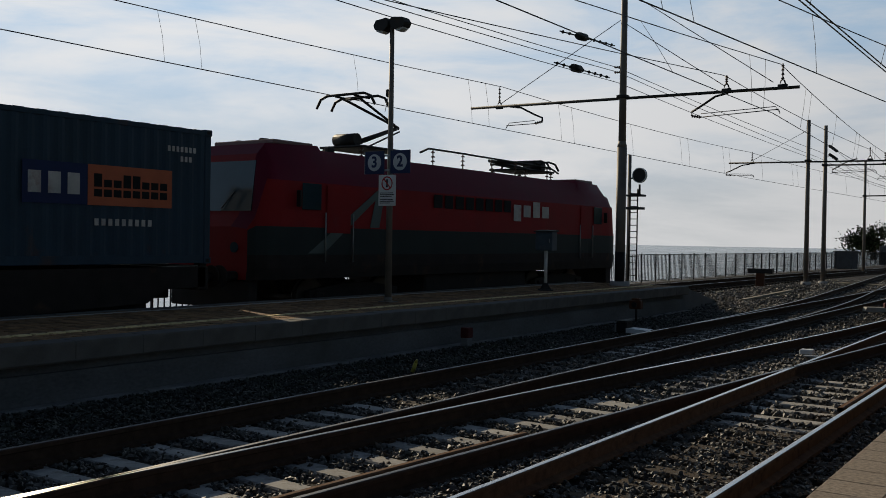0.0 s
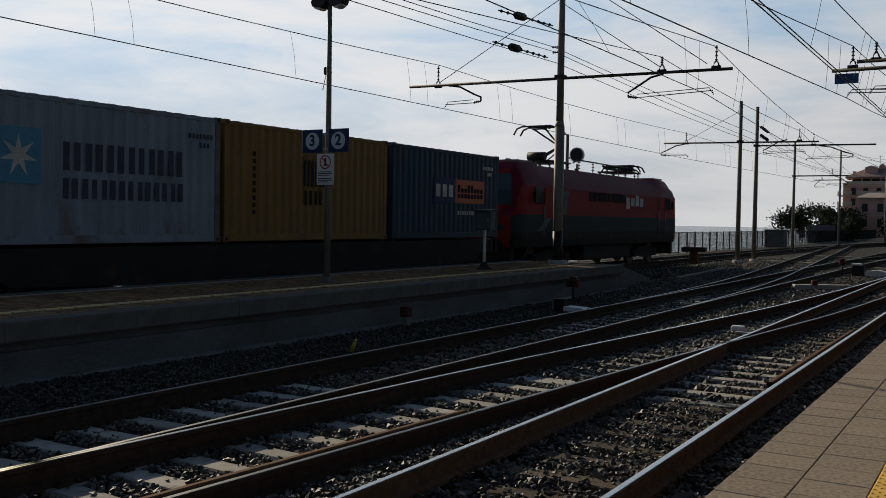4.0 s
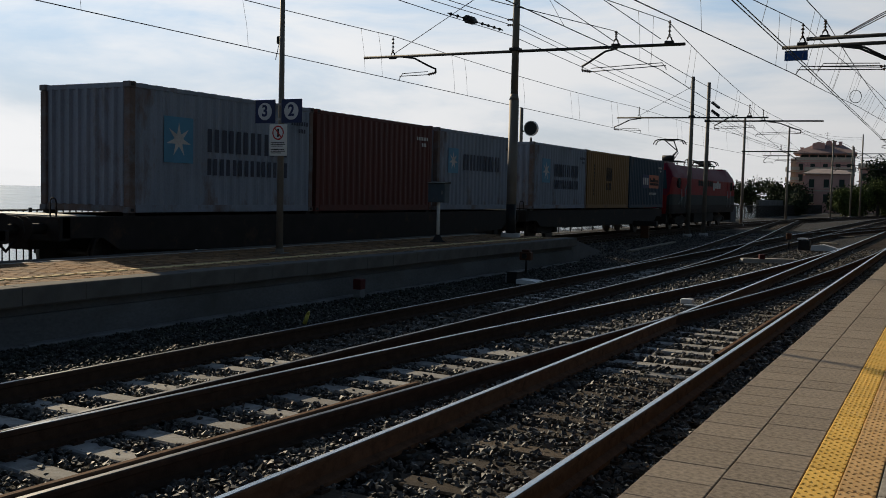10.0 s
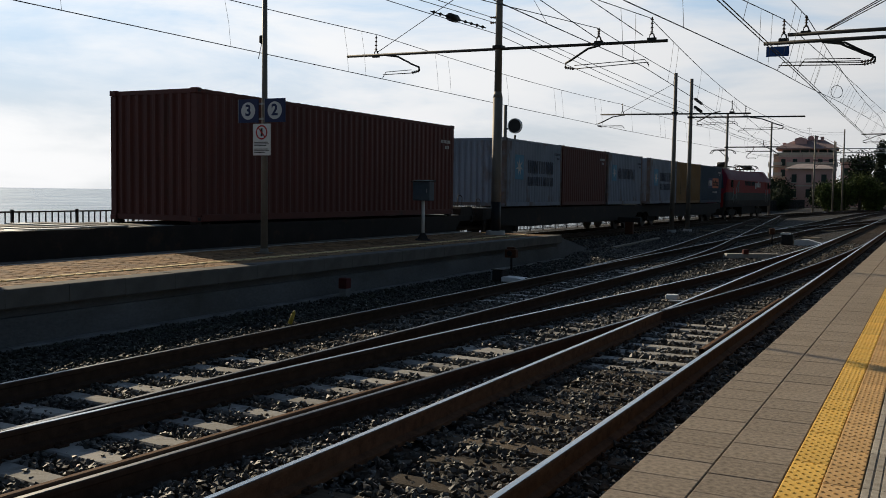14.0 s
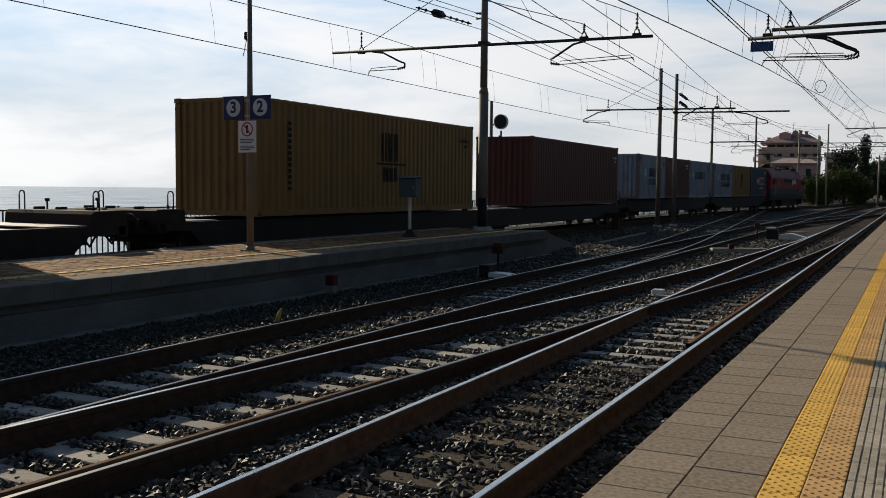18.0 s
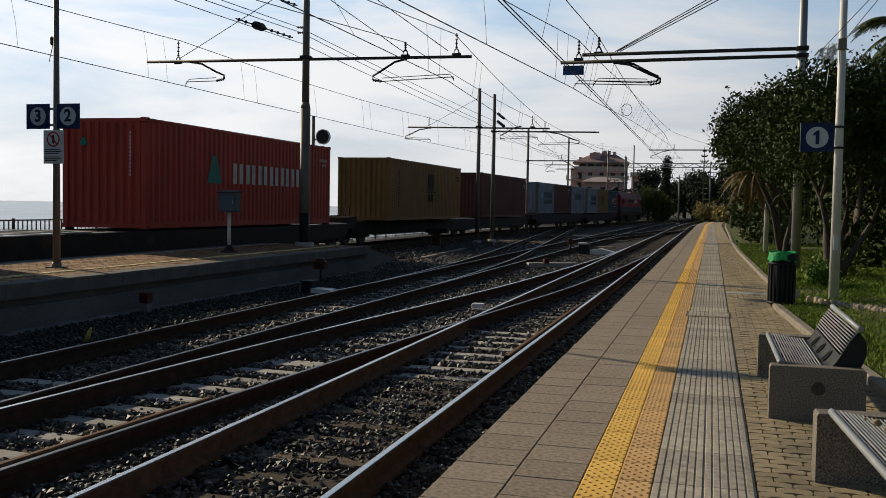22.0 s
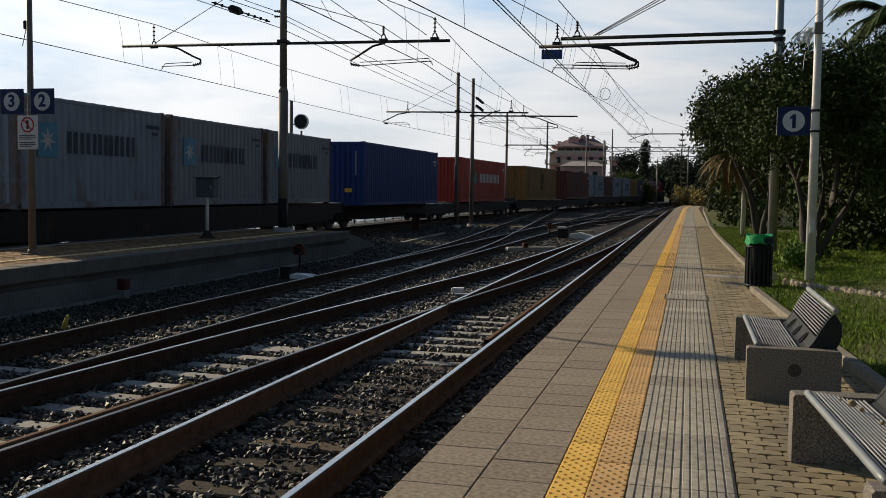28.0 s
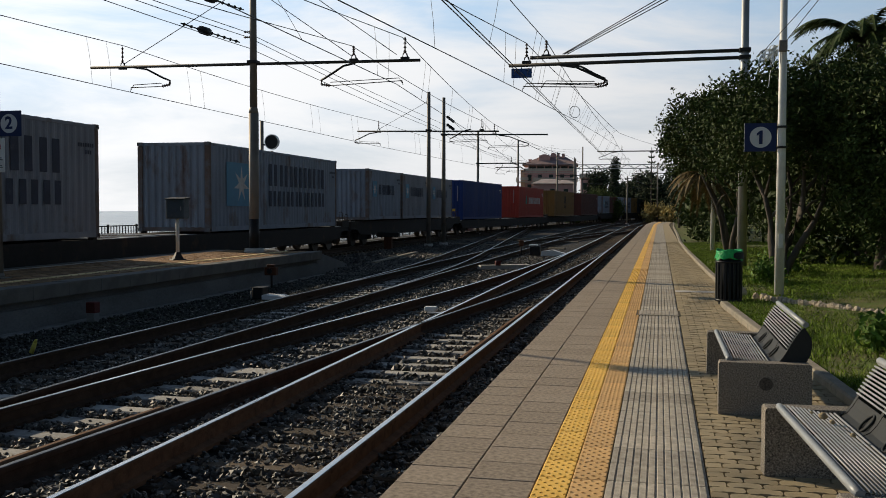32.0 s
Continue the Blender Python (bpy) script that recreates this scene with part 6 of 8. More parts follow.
def build_locomotive():
    t = thing("electric_locomotive", "red electric locomotive with grey green lower band", "locomotive")
    e0, e1 = 1.05, 18.65
    ends = [(0.0, 1.22, 2.05), (0.10, 1.36, 2.3), (0.36, 1.43, 3.2), (0.50, 1.45, 3.6), (0.72, 1.465, 3.84), (2.35, 1.465, 3.92), (2.45, 1.47, 3.82)]
    secs = [(e0 + e, hw, zt) for e, hw, zt in ends] + [(y, 1.47, 3.82) for y in (5.0, 6.2, 12.0, 14.0)] + [(e1 - e, hw, zt) for e, hw, zt in reversed(ends)]
    zones = [(0, 2, "skirt", "underframe", "dark lower skirt"), (2, 3, "lower_band", "loco_teal", "grey green lower band"), (3, 4, "side_wall", "loco_red", "red painted side"), (4, 6, "roof_shoulder", "loco_pink", "magenta sloping shoulder")]
    for a, b, name, m, label in zones:
        for s in (-1, 1):
            g, v, n = Geo(), [], b - a + 1
            for y, hw, zt in secs:
                v += [(s * x, y, z) for x, z in loco_section(hw, zt)[a:b + 1]]
            g.add(v, [(i * n + k, i * n + k + 1, (i + 1) * n + k + 1, (i + 1) * n + k) for i in range(len(secs) - 1) for k in range(n - 1)], name == "roof_shoulder")
            part(name, g, M[m], t, label)
    g, v = Geo(), []
    for y, hw, zt in secs:
        x, z = loco_section(hw, zt)[6]
        v += [(-x, y, z), (x, y, z)]
    g.add(v, [(2 * i, 2 * i + 1, 2 * i + 3, 2 * i + 2) for i in range(len(secs) - 1)])
    for i in range(len(g.k)):
        g.k[i] = 0 if 6 <= i <= len(secs) - 8 else (1 if i not in (0, 1, 2, len(secs) - 2, len(secs) - 3, len(secs) - 4) else 2)
    part("roof", g, (M["loco_roof"], M["loco_pink"], M["loco_red"]), t, "flat equipment roof")
    for y, s in ((e0, -1), (e1, 1)):
        sec = loco_section(1.22, 2.05)
        g = Geo().add([(x, y, z) for x, z in sec] + [(-x, y, z) for x, z in reversed(sec)], [tuple(range(14))])
        part("nose", g, M["loco_red"], t)
        # windscreen in the sloping front, a little proud
        z0, z1 = 2.38, 3.45
        ya, yb = y - s * 0.125, y - s * 0.45
        g = Geo().add([(-1.2, ya + s * 0.02, z0), (1.2, ya + s * 0.02, z0), (1.0, yb + s * 0.02, z1), (-1.0, yb + s * 0.02, z1), (-1.2, ya - s * 0.1, z0), (1.2, ya - s * 0.1, z0), (1.0, yb - s * 0.1, z1), (-1.0, yb - s * 0.1, z1)], [(0, 1, 2, 3), (4, 7, 6, 5), (0, 4, 5, 1), (1, 5, 6, 2), (2, 6, 7, 3), (3, 7, 4, 0)])
        w = part("windscreen", g, M["loco_glass"], t, "dark bluish cab windscreen")
        part("wiper", Geo().tube((0.35, ya + s * 0.05, z0 + 0.05), (0.6, (ya + yb) / 2 + s * 0.05, 2.8), 0.012, n=5), M["black"], w)
        part("cab_roof", Geo().box(-0.93, 0.93, y - s * 1.0, y - s * 2.25, 3.86, 3.96, 0.02), M["loco_cream"], t, "pale cab roof panel")
        for x in (-0.85, 0.85):
            part("headlight", Geo().tube((x, y - s * 0.02, 1.62), (x, y + s * 0.03, 1.62), 0.11, n=14), M["loco_glass"], t, "round headlight")
        buffers(t, y, s)
        part("pilot", Geo().box(-1.2, 1.2, y - s * 0.05, y - s * 0.35, 0.35, 0.95, 0.03), M["underframe"], t)
        for x in (-1, 1):
            g = Geo().box(x * 1.466, x * 1.482, y - s * 1.35, y - s * 1.95, 2.45, 3.02, 0.004)
            part("cab_window", g, M["loco_glass"], t, "cab side window")
            d = part("cab_door", Geo().box(x * 1.466, x * 1.48, y - s * 2.15, y - s * 2.95, 1.95, 3.0, 0.004), M["loco_red"], t, "cab door")
            part("door_handle", Geo().tube((x * 1.5, y - s * 2.08, 1.3), (x * 1.5, y - s * 2.08, 2.4), 0.018, n=6), M["steel"], d)
            part("door_handle", Geo().tube((x * 1.5, y - s * 3.02, 1.3), (x * 1.5, y - s * 3.02, 2.4), 0.018, n=6), M["steel"], d)
            part("mirror", Geo().box(x * 1.48, x * 1.6, y - s * 1.15, y - s * 1.2, 2.5, 2.85, 0.01), M["black"], t)
    # painted arrow and lettering on the sides
    for s in (-1, 1):
        x0, x1 = (1.474, 1.479) if s > 0 else (-1.479, -1.474)
        g = Geo().prism([(2.6, 1.5), (3.1, 1.5), (4.9, 2.75), (4.7, 2.1), (5.05, 2.1), (5.25, 2.95), (5.0, 3.0)], x0, x1, "x")
        part("arrow", g, M["loco_arrow"], t, "pale grey green arrow stripe")
        for k in range(8):
            part("letter_bar", Geo().box(x0, x1, 7.3 + 0.5 * k, 7.68 + 0.5 * k, 2.66, 3.0), M["mark_dark"], t)
        for k in range(4):
            part("letter_bar", Geo().box(x0, x1, 11.35 + 0.57 * k, 11.77 + 0.57 * k, 2.42 if k == 0 else 2.55, 3.02 if k == 2 else 2.9), M["mark_white"], t)
    # roof gear
    bus = part("busbar", Geo().path([(0.35, 8.2, 4.2), (0.35, 8.6, 4.34), (0.35, 10.2, 4.34), (0.35, 15.6, 4.3), (0.35, 16.2, 4.15)], 0.03, 6), M["dark"], t, "roof busbar on insulators")
    for y in (8.8, 10.3, 11.9, 13.3, 15.4):
        g = Geo()
        insulator(g, (0.35, y, 3.82), (0.35, y, 4.32), 4, 0.07)
        part("insulator", g, M["porcelain"], bus)
    for y, x in ((2.2, 0.5), (2.35, -0.4), (3.6, 0.3), (4.4, 0.45)):
        part("horn", Geo().box(x - 0.08, x + 0.08, y - 0.12, y + 0.12, 3.82, 4.0, 0.03), M["dark"], t)

    def pantograph(y, up, d):
        p = part("pantograph", Geo().box(-0.7, 0.7, y - 1.0, y + 0.9, 4.08, 4.14, 0.02), M["dark"], t, "raised pantograph" if up else "folded pantograph")
        for x in (-0.6, 0.6):
            for yy in (y - 0.9, y + 0.8):
                g = Geo()
                insulator(g, (x, yy, 3.82), (x, yy, 4.1), 3, 0.08)
                part("insulator", g, M["porcelain"], p)
        knee = (y + d * 1.35, 4.82) if up else (y + d * 2.1, 4.3)
        head = (y - d * 0.55, 5.35) if up else (y - d * 0.4, 4.36)
        part("lower_arm", Geo().tube((0, y - d * 0.7, 4.16), (0, knee[0], knee[1]), 0.075, 0.05, n=8).tube((0.14, y - d * 0.2, 4.14), (0.05, knee[0], knee[1] - 0.1), 0.025, n=6), M["dark"], p)
        part("upper_arm", Geo().tube((0, knee[0], knee[1]), (-0.25, head[0], head[1]), 0.035, n=6).tube((0, knee[0], knee[1]), (0.25, head[0], head[1]), 0.035, n=6).tube((-0.3, head[0], head[1]), (0.3, head[0], head[1]), 0.03, n=6), M["dark"], p)
        for o in (-0.28, 0.28):
            g = Geo().path([(-0.95, head[0] + o, head[1] - 0.22), (-0.82, head[0] + o, head[1]), (-0.6, head[0] + o, head[1] + 0.08), (0.6, head[0] + o, head[1] + 0.08), (0.82, head[0] + o, head[1]), (0.95, head[0] + o, head[1] - 0.22)], 0.035, 6)
            part("collector", g, M["dark"], p)
        part("yoke", Geo().tube((-0.3, head[0] - 0.3, head[1] + 0.04), (-0.3, head[0] + 0.3, head[1] + 0.04), 0.025, n=6).tube((0.3, head[0] - 0.3, head[1] + 0.04), (0.3, head[0] + 0.3, head[1] + 0.04), 0.025, n=6), M["dark"], p)
        part("drum", Geo().tube((-0.35, y - d * 0.75, 4.3), (0.35, y - d * 0.75, 4.3), 0.16, n=12), M["dark"], p)
    pantograph(6.3, True, 1)
    pantograph(14.4, False, -1)
    bogie(t, 4.7, 2.6)
    bogie(t, 15.0, 2.6)
    part("transformer_box", Geo().box(-1.3, 1.3, 7.2, 12.4, 0.35, 0.98, 0.05), M["underframe"], t, "dark underfloor equipment box")
    MOVERS.append((t, 0.0))


build_locomotive()
# ---- benches and bin ----
M["aggregate"] = mat("exposed_aggregate", (0.21, 0.186, 0.155), 0.92, scale=95, var=0.95, fine=190, bump=0.8, dist=0.006, tint=(0.07, 0.06, 0.05), stain=0.42)
M["bench_metal"] = mat("painted_bench_metal", (0.25, 0.262, 0.268), 0.5, 0.25, scale=6, var=0.15)
M["socket"] = mat("socket_stain", (0.075, 0.066, 0.056), 0.9, scale=60, var=0.6, fine=120)
M["bench_dark"] = mat("dark_bench_plate", (0.022, 0.024, 0.024), 0.7, 0.0, scale=6, var=0.2)
M["bin_body"] = mat("dark_bin_metal", (0.014, 0.016, 0.018), 0.45, 0.4, scale=6, var=0.25)
M["bag"] = mat("green_bag", (0.02, 0.34, 0.09), 0.35, scale=9, var=0.35, fine=40, bump=0.6, dist=0.02)


def bench_profile():
    """Seat and back as points of depth and height, from the front edge to the top of the back."""
    pts = [(0.08, 0.40), (0.125, 0.41), (0.22, 0.394), (0.34, 0.377), (0.41, 0.38), (0.455, 0.405), (0.49, 0.45), (0.535, 0.53), (0.58, 0.61), (0.62, 0.665), (0.645, 0.68)]
    out = []
    for i in range(len(pts) - 1):
        for k in range(4):
            u = k / 4
            out.append((pts[i][0] + (pts[i + 1][0] - pts[i][0]) * u, pts[i][1] + (pts[i + 1][1] - pts[i][1]) * u))
    return out + [pts[-1]]


def bench(m):
    t = thing("bench", "slatted steel bench on rough concrete end blocks", "bench", m=m, group="platform benches")
    L = 2.0
    for y in (0.0, L - 0.14):
        g = Geo().prism([(0.0, 0.0), (0.0, 0.395), (0.012, 0.41), (0.67, 0.41), (0.685, 0.395), (0.69, 0.0)], y, y + 0.14, "y")
        b = part("end_block", g, M["aggregate"], t, "exposed aggregate concrete block")
        part("socket", Geo().disc((0.35, y - 0.001, 0.25), 0.05, "y", -0.004, 18), M["socket"], b)
    part("front_rail", Geo().path([(0.085, 0.10, 0.415), (0.08, 0.2, 0.417), (0.08, L - 0.2, 0.417), (0.085, L - 0.1, 0.415)], 0.021, 10), M["bench_metal"], t, "rounded front tube")
    prof, n = bench_profile(), 0
    d = [0.0]
    for a, b in zip(prof, prof[1:]):
        d.append(d[-1] + math.hypot(b[0] - a[0], b[1] - a[1]))
    bar = Geo().path([(0, 0.12, 0), (0, L - 0.12, 0)], 0.0062, 6).mesh("slat", M["bench_metal"])
    s = 0.03
    while s < d[-1]:
        x, z = float(np.interp(s, d, [p[0] for p in prof])), float(np.interp(s, d, [p[1] for p in prof]))
        if not 0.41 < x < 0.515:
            part("slat", bar, None, t, m=pose(x, 0, z + 0.016))
        s += 0.0235
    part("top_rail", Geo().path([(0.648, 0.1, 0.705), (0.648, L - 0.1, 0.705)], 0.022, 10), M["bench_metal"], t, "rounded top tube")
    for y in (0.12, 0.66, 1.34, L - 0.16):
        low = []
        for i, (x, z) in enumerate(prof):
            b = math.sin(math.pi * min(1.0, max(0.0, (i - 15) / 25)))
            low.append((x + 0.015 + 0.12 * b, z - 0.03 - 0.07 * b))
        g = Geo().prism(prof + list(reversed(low)), y, y + 0.04, "y")
        part("support_plate", g, M["bench_dark"], t, "dark shaped support plate")
    for y in (0.55, 1.0, 1.45):
        ring = Geo().path([(0.462 + 0.04 * math.cos(k * math.pi / 8), y + 0.05 * math.sin(k * math.pi / 8), 0.425 + 0.045 * math.cos(k * math.pi / 8)) for k in range(17)], 0.008, 6)
        part("ring", ring, M["bench_dark"], t, "round steel ring")
    part("rear_plate", Geo().prism([(0.405, 0.375), (0.455, 0.40), (0.49, 0.445), (0.515, 0.49), (0.53, 0.482), (0.505, 0.435), (0.468, 0.385), (0.41, 0.355)], 0.16, L - 0.16, "y"), M["bench_dark"], t, "dark plate between seat and back")
    return t


first = bench(pose(0.46, 7.65, 0.0, 0, 0, 0))
copy_thing(first, pose(0.74, 4.06, 0.0, 0, 0, 3.5))


def pebble(x, y, z, s):
    g = Geo()
    g.tube((0, 0, 0), (0, 0, s * 0.5), s * 0.5, s * 0.8, n=6).tube((0, 0, s * 0.5), (0, 0, s), s * 0.8, s * 0.3, n=6)
    t = part("pebble", g, M["paver"], None, m=pose(x, y, z, 8, 5, 30))
    tagged(t, "small brown pebble lying on the bench", "pebble", "pebbles on the bench")


for x, y, s in ((0.90, 5.62, 0.035), (0.93, 5.5, 0.022), (0.98, 5.2, 0.02), (0.86, 5.75, 0.014)):
    pebble(x, y, 0.425, s)


def build_bin():
    t = thing("litter_bin", "dark slatted litter bin with a green bag", "litter bin", m=pose(1.145, 16.72, 0.0))
    part("liner", Geo().tube((0, 0, 0.05), (0, 0, 0.76), 0.195, 0.205, n=20), M["bin_body"], t)
    slat = Geo().box(-0.022, 0.022, 0.205, 0.22, 0.06, 0.74, 0.005).mesh("slat", M["bin_body"])
    for k in range(18):
        part("slat", slat, None, t, m=pose(0, 0, 0, 0, 0, k * 20))
    for z in (0.07, 0.72):
        part("hoop", Geo().tube((0, 0, z - 0.02), (0, 0, z + 0.02), 0.222, n=24), M["bin_body"], t)
    part("foot", Geo().tube((0, 0, 0), (0, 0, 0.06), 0.17, n=16), M["bin_body"], t)
    g, n, rows = Geo(), 28, 7
    v = []
    for r in range(rows):
        u = r / (rows - 1)
        for k in range(n):
            a = 2 * math.pi * k / n
            rad = (0.232 - 0.02 * u) * (1 + 0.035 * math.sin(5 * a + 3 * u) + 0.02 * math.sin(11 * a + 7 * u))
            v.append((rad * math.cos(a), rad * math.sin(a), 0.77 + 0.15 * u + 0.016 * math.sin(3 * a) - (0.02 * math.sin(9 * a) if r == 0 else 0)))
    for k in range(n):
        a = 2 * math.pi * k / n
        v.append((0.17 * math.cos(a), 0.17 * math.sin(a), 0.885))
    rows += 1
    g.add(v, [(r * n + k, r * n + (k + 1) % n, (r + 1) * n + (k + 1) % n, (r + 1) * n + k) for r in range(rows - 1) for k in range(n)], True)
    g.add([(0.17 * math.cos(2 * math.pi * k / n), 0.17 * math.sin(2 * math.pi * k / n), 0.86) for k in range(n)], [tuple(range(n))])
    part("bag", g, M["bag"], t, "bright green plastic bag")
    # solid black patch on the bag for the dark inside of its throw-in hole
    g, n = Geo(), 10
    v = []
    for z, f in ((0.775, 0.7), (0.80, 1.0), (0.86, 1.0), (0.885, 0.6)):
        v += [((0.247 - 0.1 * (z - 0.775)) * math.cos(radians(-42 + 34 * f * (2 * k / n - 1))), (0.247 - 0.1 * (z - 0.775)) * math.sin(radians(-42 + 34 * f * (2 * k / n - 1))), z) for k in range(n + 1)]
    v += [(0.9 * x, 0.9 * y, z) for x, y, z in v]
    m = n + 1
    g.add(v, [(r * m + k, r * m + k + 1, (r + 1) * m + k + 1, (r + 1) * m + k) for r in (0, 1, 2) for k in range(n)]
          + [(a, b, b + 4 * m, a + 4 * m) for a, b in [(k, k + 1) for k in range(n)] + [(3 * m + k, 3 * m + k + 1) for k in range(n)] + [(r * m, (r + 1) * m) for r in range(3)] + [(r * m + n, (r + 1) * m + n) for r in range(3)]])
    part("opening_rim", g, M["bin_body"], t, "black patch drawn for the dark throw-in opening")


build_bin()


def lamp_far():
    t = thing("lamp_post", "pale steel lamp post among the shrubs", "lamp post", m=pose(1.93, 37.0, 0.0))
    part("pole", Geo().tube((0, 0, -0.1), (0, 0, 5.7), 0.09, 0.06, n=12), M["white_post"], t)
    h = part("lamp_head", Geo().prism([(0.1, 5.62), (-0.15, 5.8), (-0.6, 5.77), (-0.7, 5.68), (-0.3, 5.6)], -0.14, 0.14, "y"), M["grey_sign"], t, "pale streetlight head")
    part("cover", Geo().box(-0.6, -0.25, -0.1, 0.1, 5.57, 5.62, 0.01), M["white_sign"], h)


lamp_far()

# ---- garden ----
M["leaf_dark"] = mat("dark_evergreen_leaf", (0.042, 0.064, 0.016), 0.7, spec=0.15, scale=1.2, var=0.4, fine=20, bump=0, islands=0.9, tint=(0.10, 0.095, 0.03), stain=0.35)
M["leaf_light"] = mat("light_leaf", (0.08, 0.15, 0.02), 0.65, spec=0.2, scale=2, var=0.4, fine=20, bump=0, islands=0.9)
M["reed"] = mat("dry_reed", (0.36, 0.29, 0.11), 0.8, scale=3, var=0.4, fine=20, bump=0, islands=0.8)
M["leaf_dry"] = mat("dry_frond", (0.13, 0.092, 0.038), 0.8, scale=3, var=0.4, fine=20, bump=0, islands=0.8)
M["leaf_far"] = mat("distant_foliage", (0.032, 0.045, 0.022), 0.8, scale=0.4, var=0.5, fine=2, bump=0, islands=0.8)
M["leaf_bush"] = mat("green_bush_leaf", (0.075, 0.10, 0.025), 0.75, scale=0.6, var=0.45, fine=4, bump=0, islands=0.8)
M["grass"] = mat("grass_blade", (0.135, 0.20, 0.017), 0.75, spec=0.2, scale=1.5, var=0.5, fine=10, bump=0, islands=0.8, tint=(0.17, 0.15, 0.05), stain=0.35)
M["bark"] = mat("bark", (0.085, 0.072, 0.06), 0.9, scale=4, var=0.4, fine=30, bump=0.7, dist=0.02, grain=(1, 1, 0.3))
M["rubble"] = mat("rubble_stone", (0.42, 0.35, 0.26), 0.9, scale=5, var=0.35, fine=50, bump=0.5, islands=0.5)


def leaves(name, centres, radii, n, size, m, seed, hollow=0.55, long=1.9, droop=0.3):
    """A crown: leaves as folded rhombs spread through lumpy clumps round the centres."""
    r = np.random.default_rng(seed)
    c, rad = np.array(centres, float), np.array(radii, float)
    wgt = rad[:, 0] * rad[:, 1] * rad[:, 2]
    pick = r.choice(len(c), n, p=wgt / wgt.sum())
    d = r.normal(size=(n, 3))
    d /= np.linalg.norm(d, axis=1, keepdims=True)
    k = r.uniform(hollow, 1.0, n) ** 0.7
    lump = 1 + 0.22 * np.sin(d[:, 0] * 7 + pick) * np.sin(d[:, 1] * 6 + 2 * pick) + 0.16 * np.sin(d[:, 2] * 9 + pick * 3)
    p = c[pick] + d * rad[pick] * (k * lump)[:, None]
    p = p[r.permutation(n)]
    p = np.repeat(p[: n // 9 + 1], 9, 0)[:n] + r.normal(size=(n, 3)) * size * 1.5
    a = r.normal(size=(n, 3)) + np.array([0, 0, -droop])
    a /= np.linalg.norm(a, axis=1, keepdims=True)
    b = np.cross(a, r.normal(size=(n, 3)))
    b /= np.linalg.norm(b, axis=1, keepdims=True)
    s = (size * r.uniform(0.6, 1.3, n))[:, None]
    nrm = np.cross(a, b)
    v = np.stack([p - a * s * long / 2, p + b * s * 0.5 + nrm * s * 0.12, p + a * s * long / 2, p - b * s * 0.5 + nrm * s * 0.12], 1)
    f = (np.arange(n)[:, None, None] * 4 + np.array([(0, 1, 2), (0, 2, 3)])[None]).reshape(-1, 3)
    me = bpy.data.meshes.new(name)
    me.from_pydata(v.reshape(-1, 3).tolist(), [], f.tolist())
    me.materials.append(m)
    return me


def tree(name, label, base, stems, centres, radii, n, size, m, seed, cat="tree", **kw):
    t = thing(name, label, cat)
    r = random.Random(seed)
    for tip, rr in stems:
        g = Geo()
        b = Vector(base) + Vector((r.uniform(-0.15, 0.15), r.uniform(-0.15, 0.15), -0.1))
        pts, tip = [], Vector(tip)
        for k in range(7):
            u = k / 6
            pts.append(b.lerp(tip, u) + Vector((math.sin(u * 5 + seed), math.cos(u * 4 + 2 * seed), 0)) * 0.12 * math.sin(u * 3.14) * (1 + rr * 4))
        g.path(pts, [rr * (1 - 0.75 * k / 6) for k in range(7)], 7)
        for j in range(3):
            q = pts[3 + j]
            e = q + Vector((r.uniform(-0.9, 0.9), r.uniform(-0.9, 0.9), r.uniform(0.4, 1.1)))
            g.path([q, q.lerp(e, 0.5) + Vector((0, 0, 0.1)), e], [rr * 0.4, rr * 0.28, rr * 0.1], 5)
        part("stem", g, M["bark"], t, "twisted grey brown stem")
    part("crown", leaves("crown", centres, radii, n, size, m, seed, **kw), None, t, "dense small leaves")
    return t


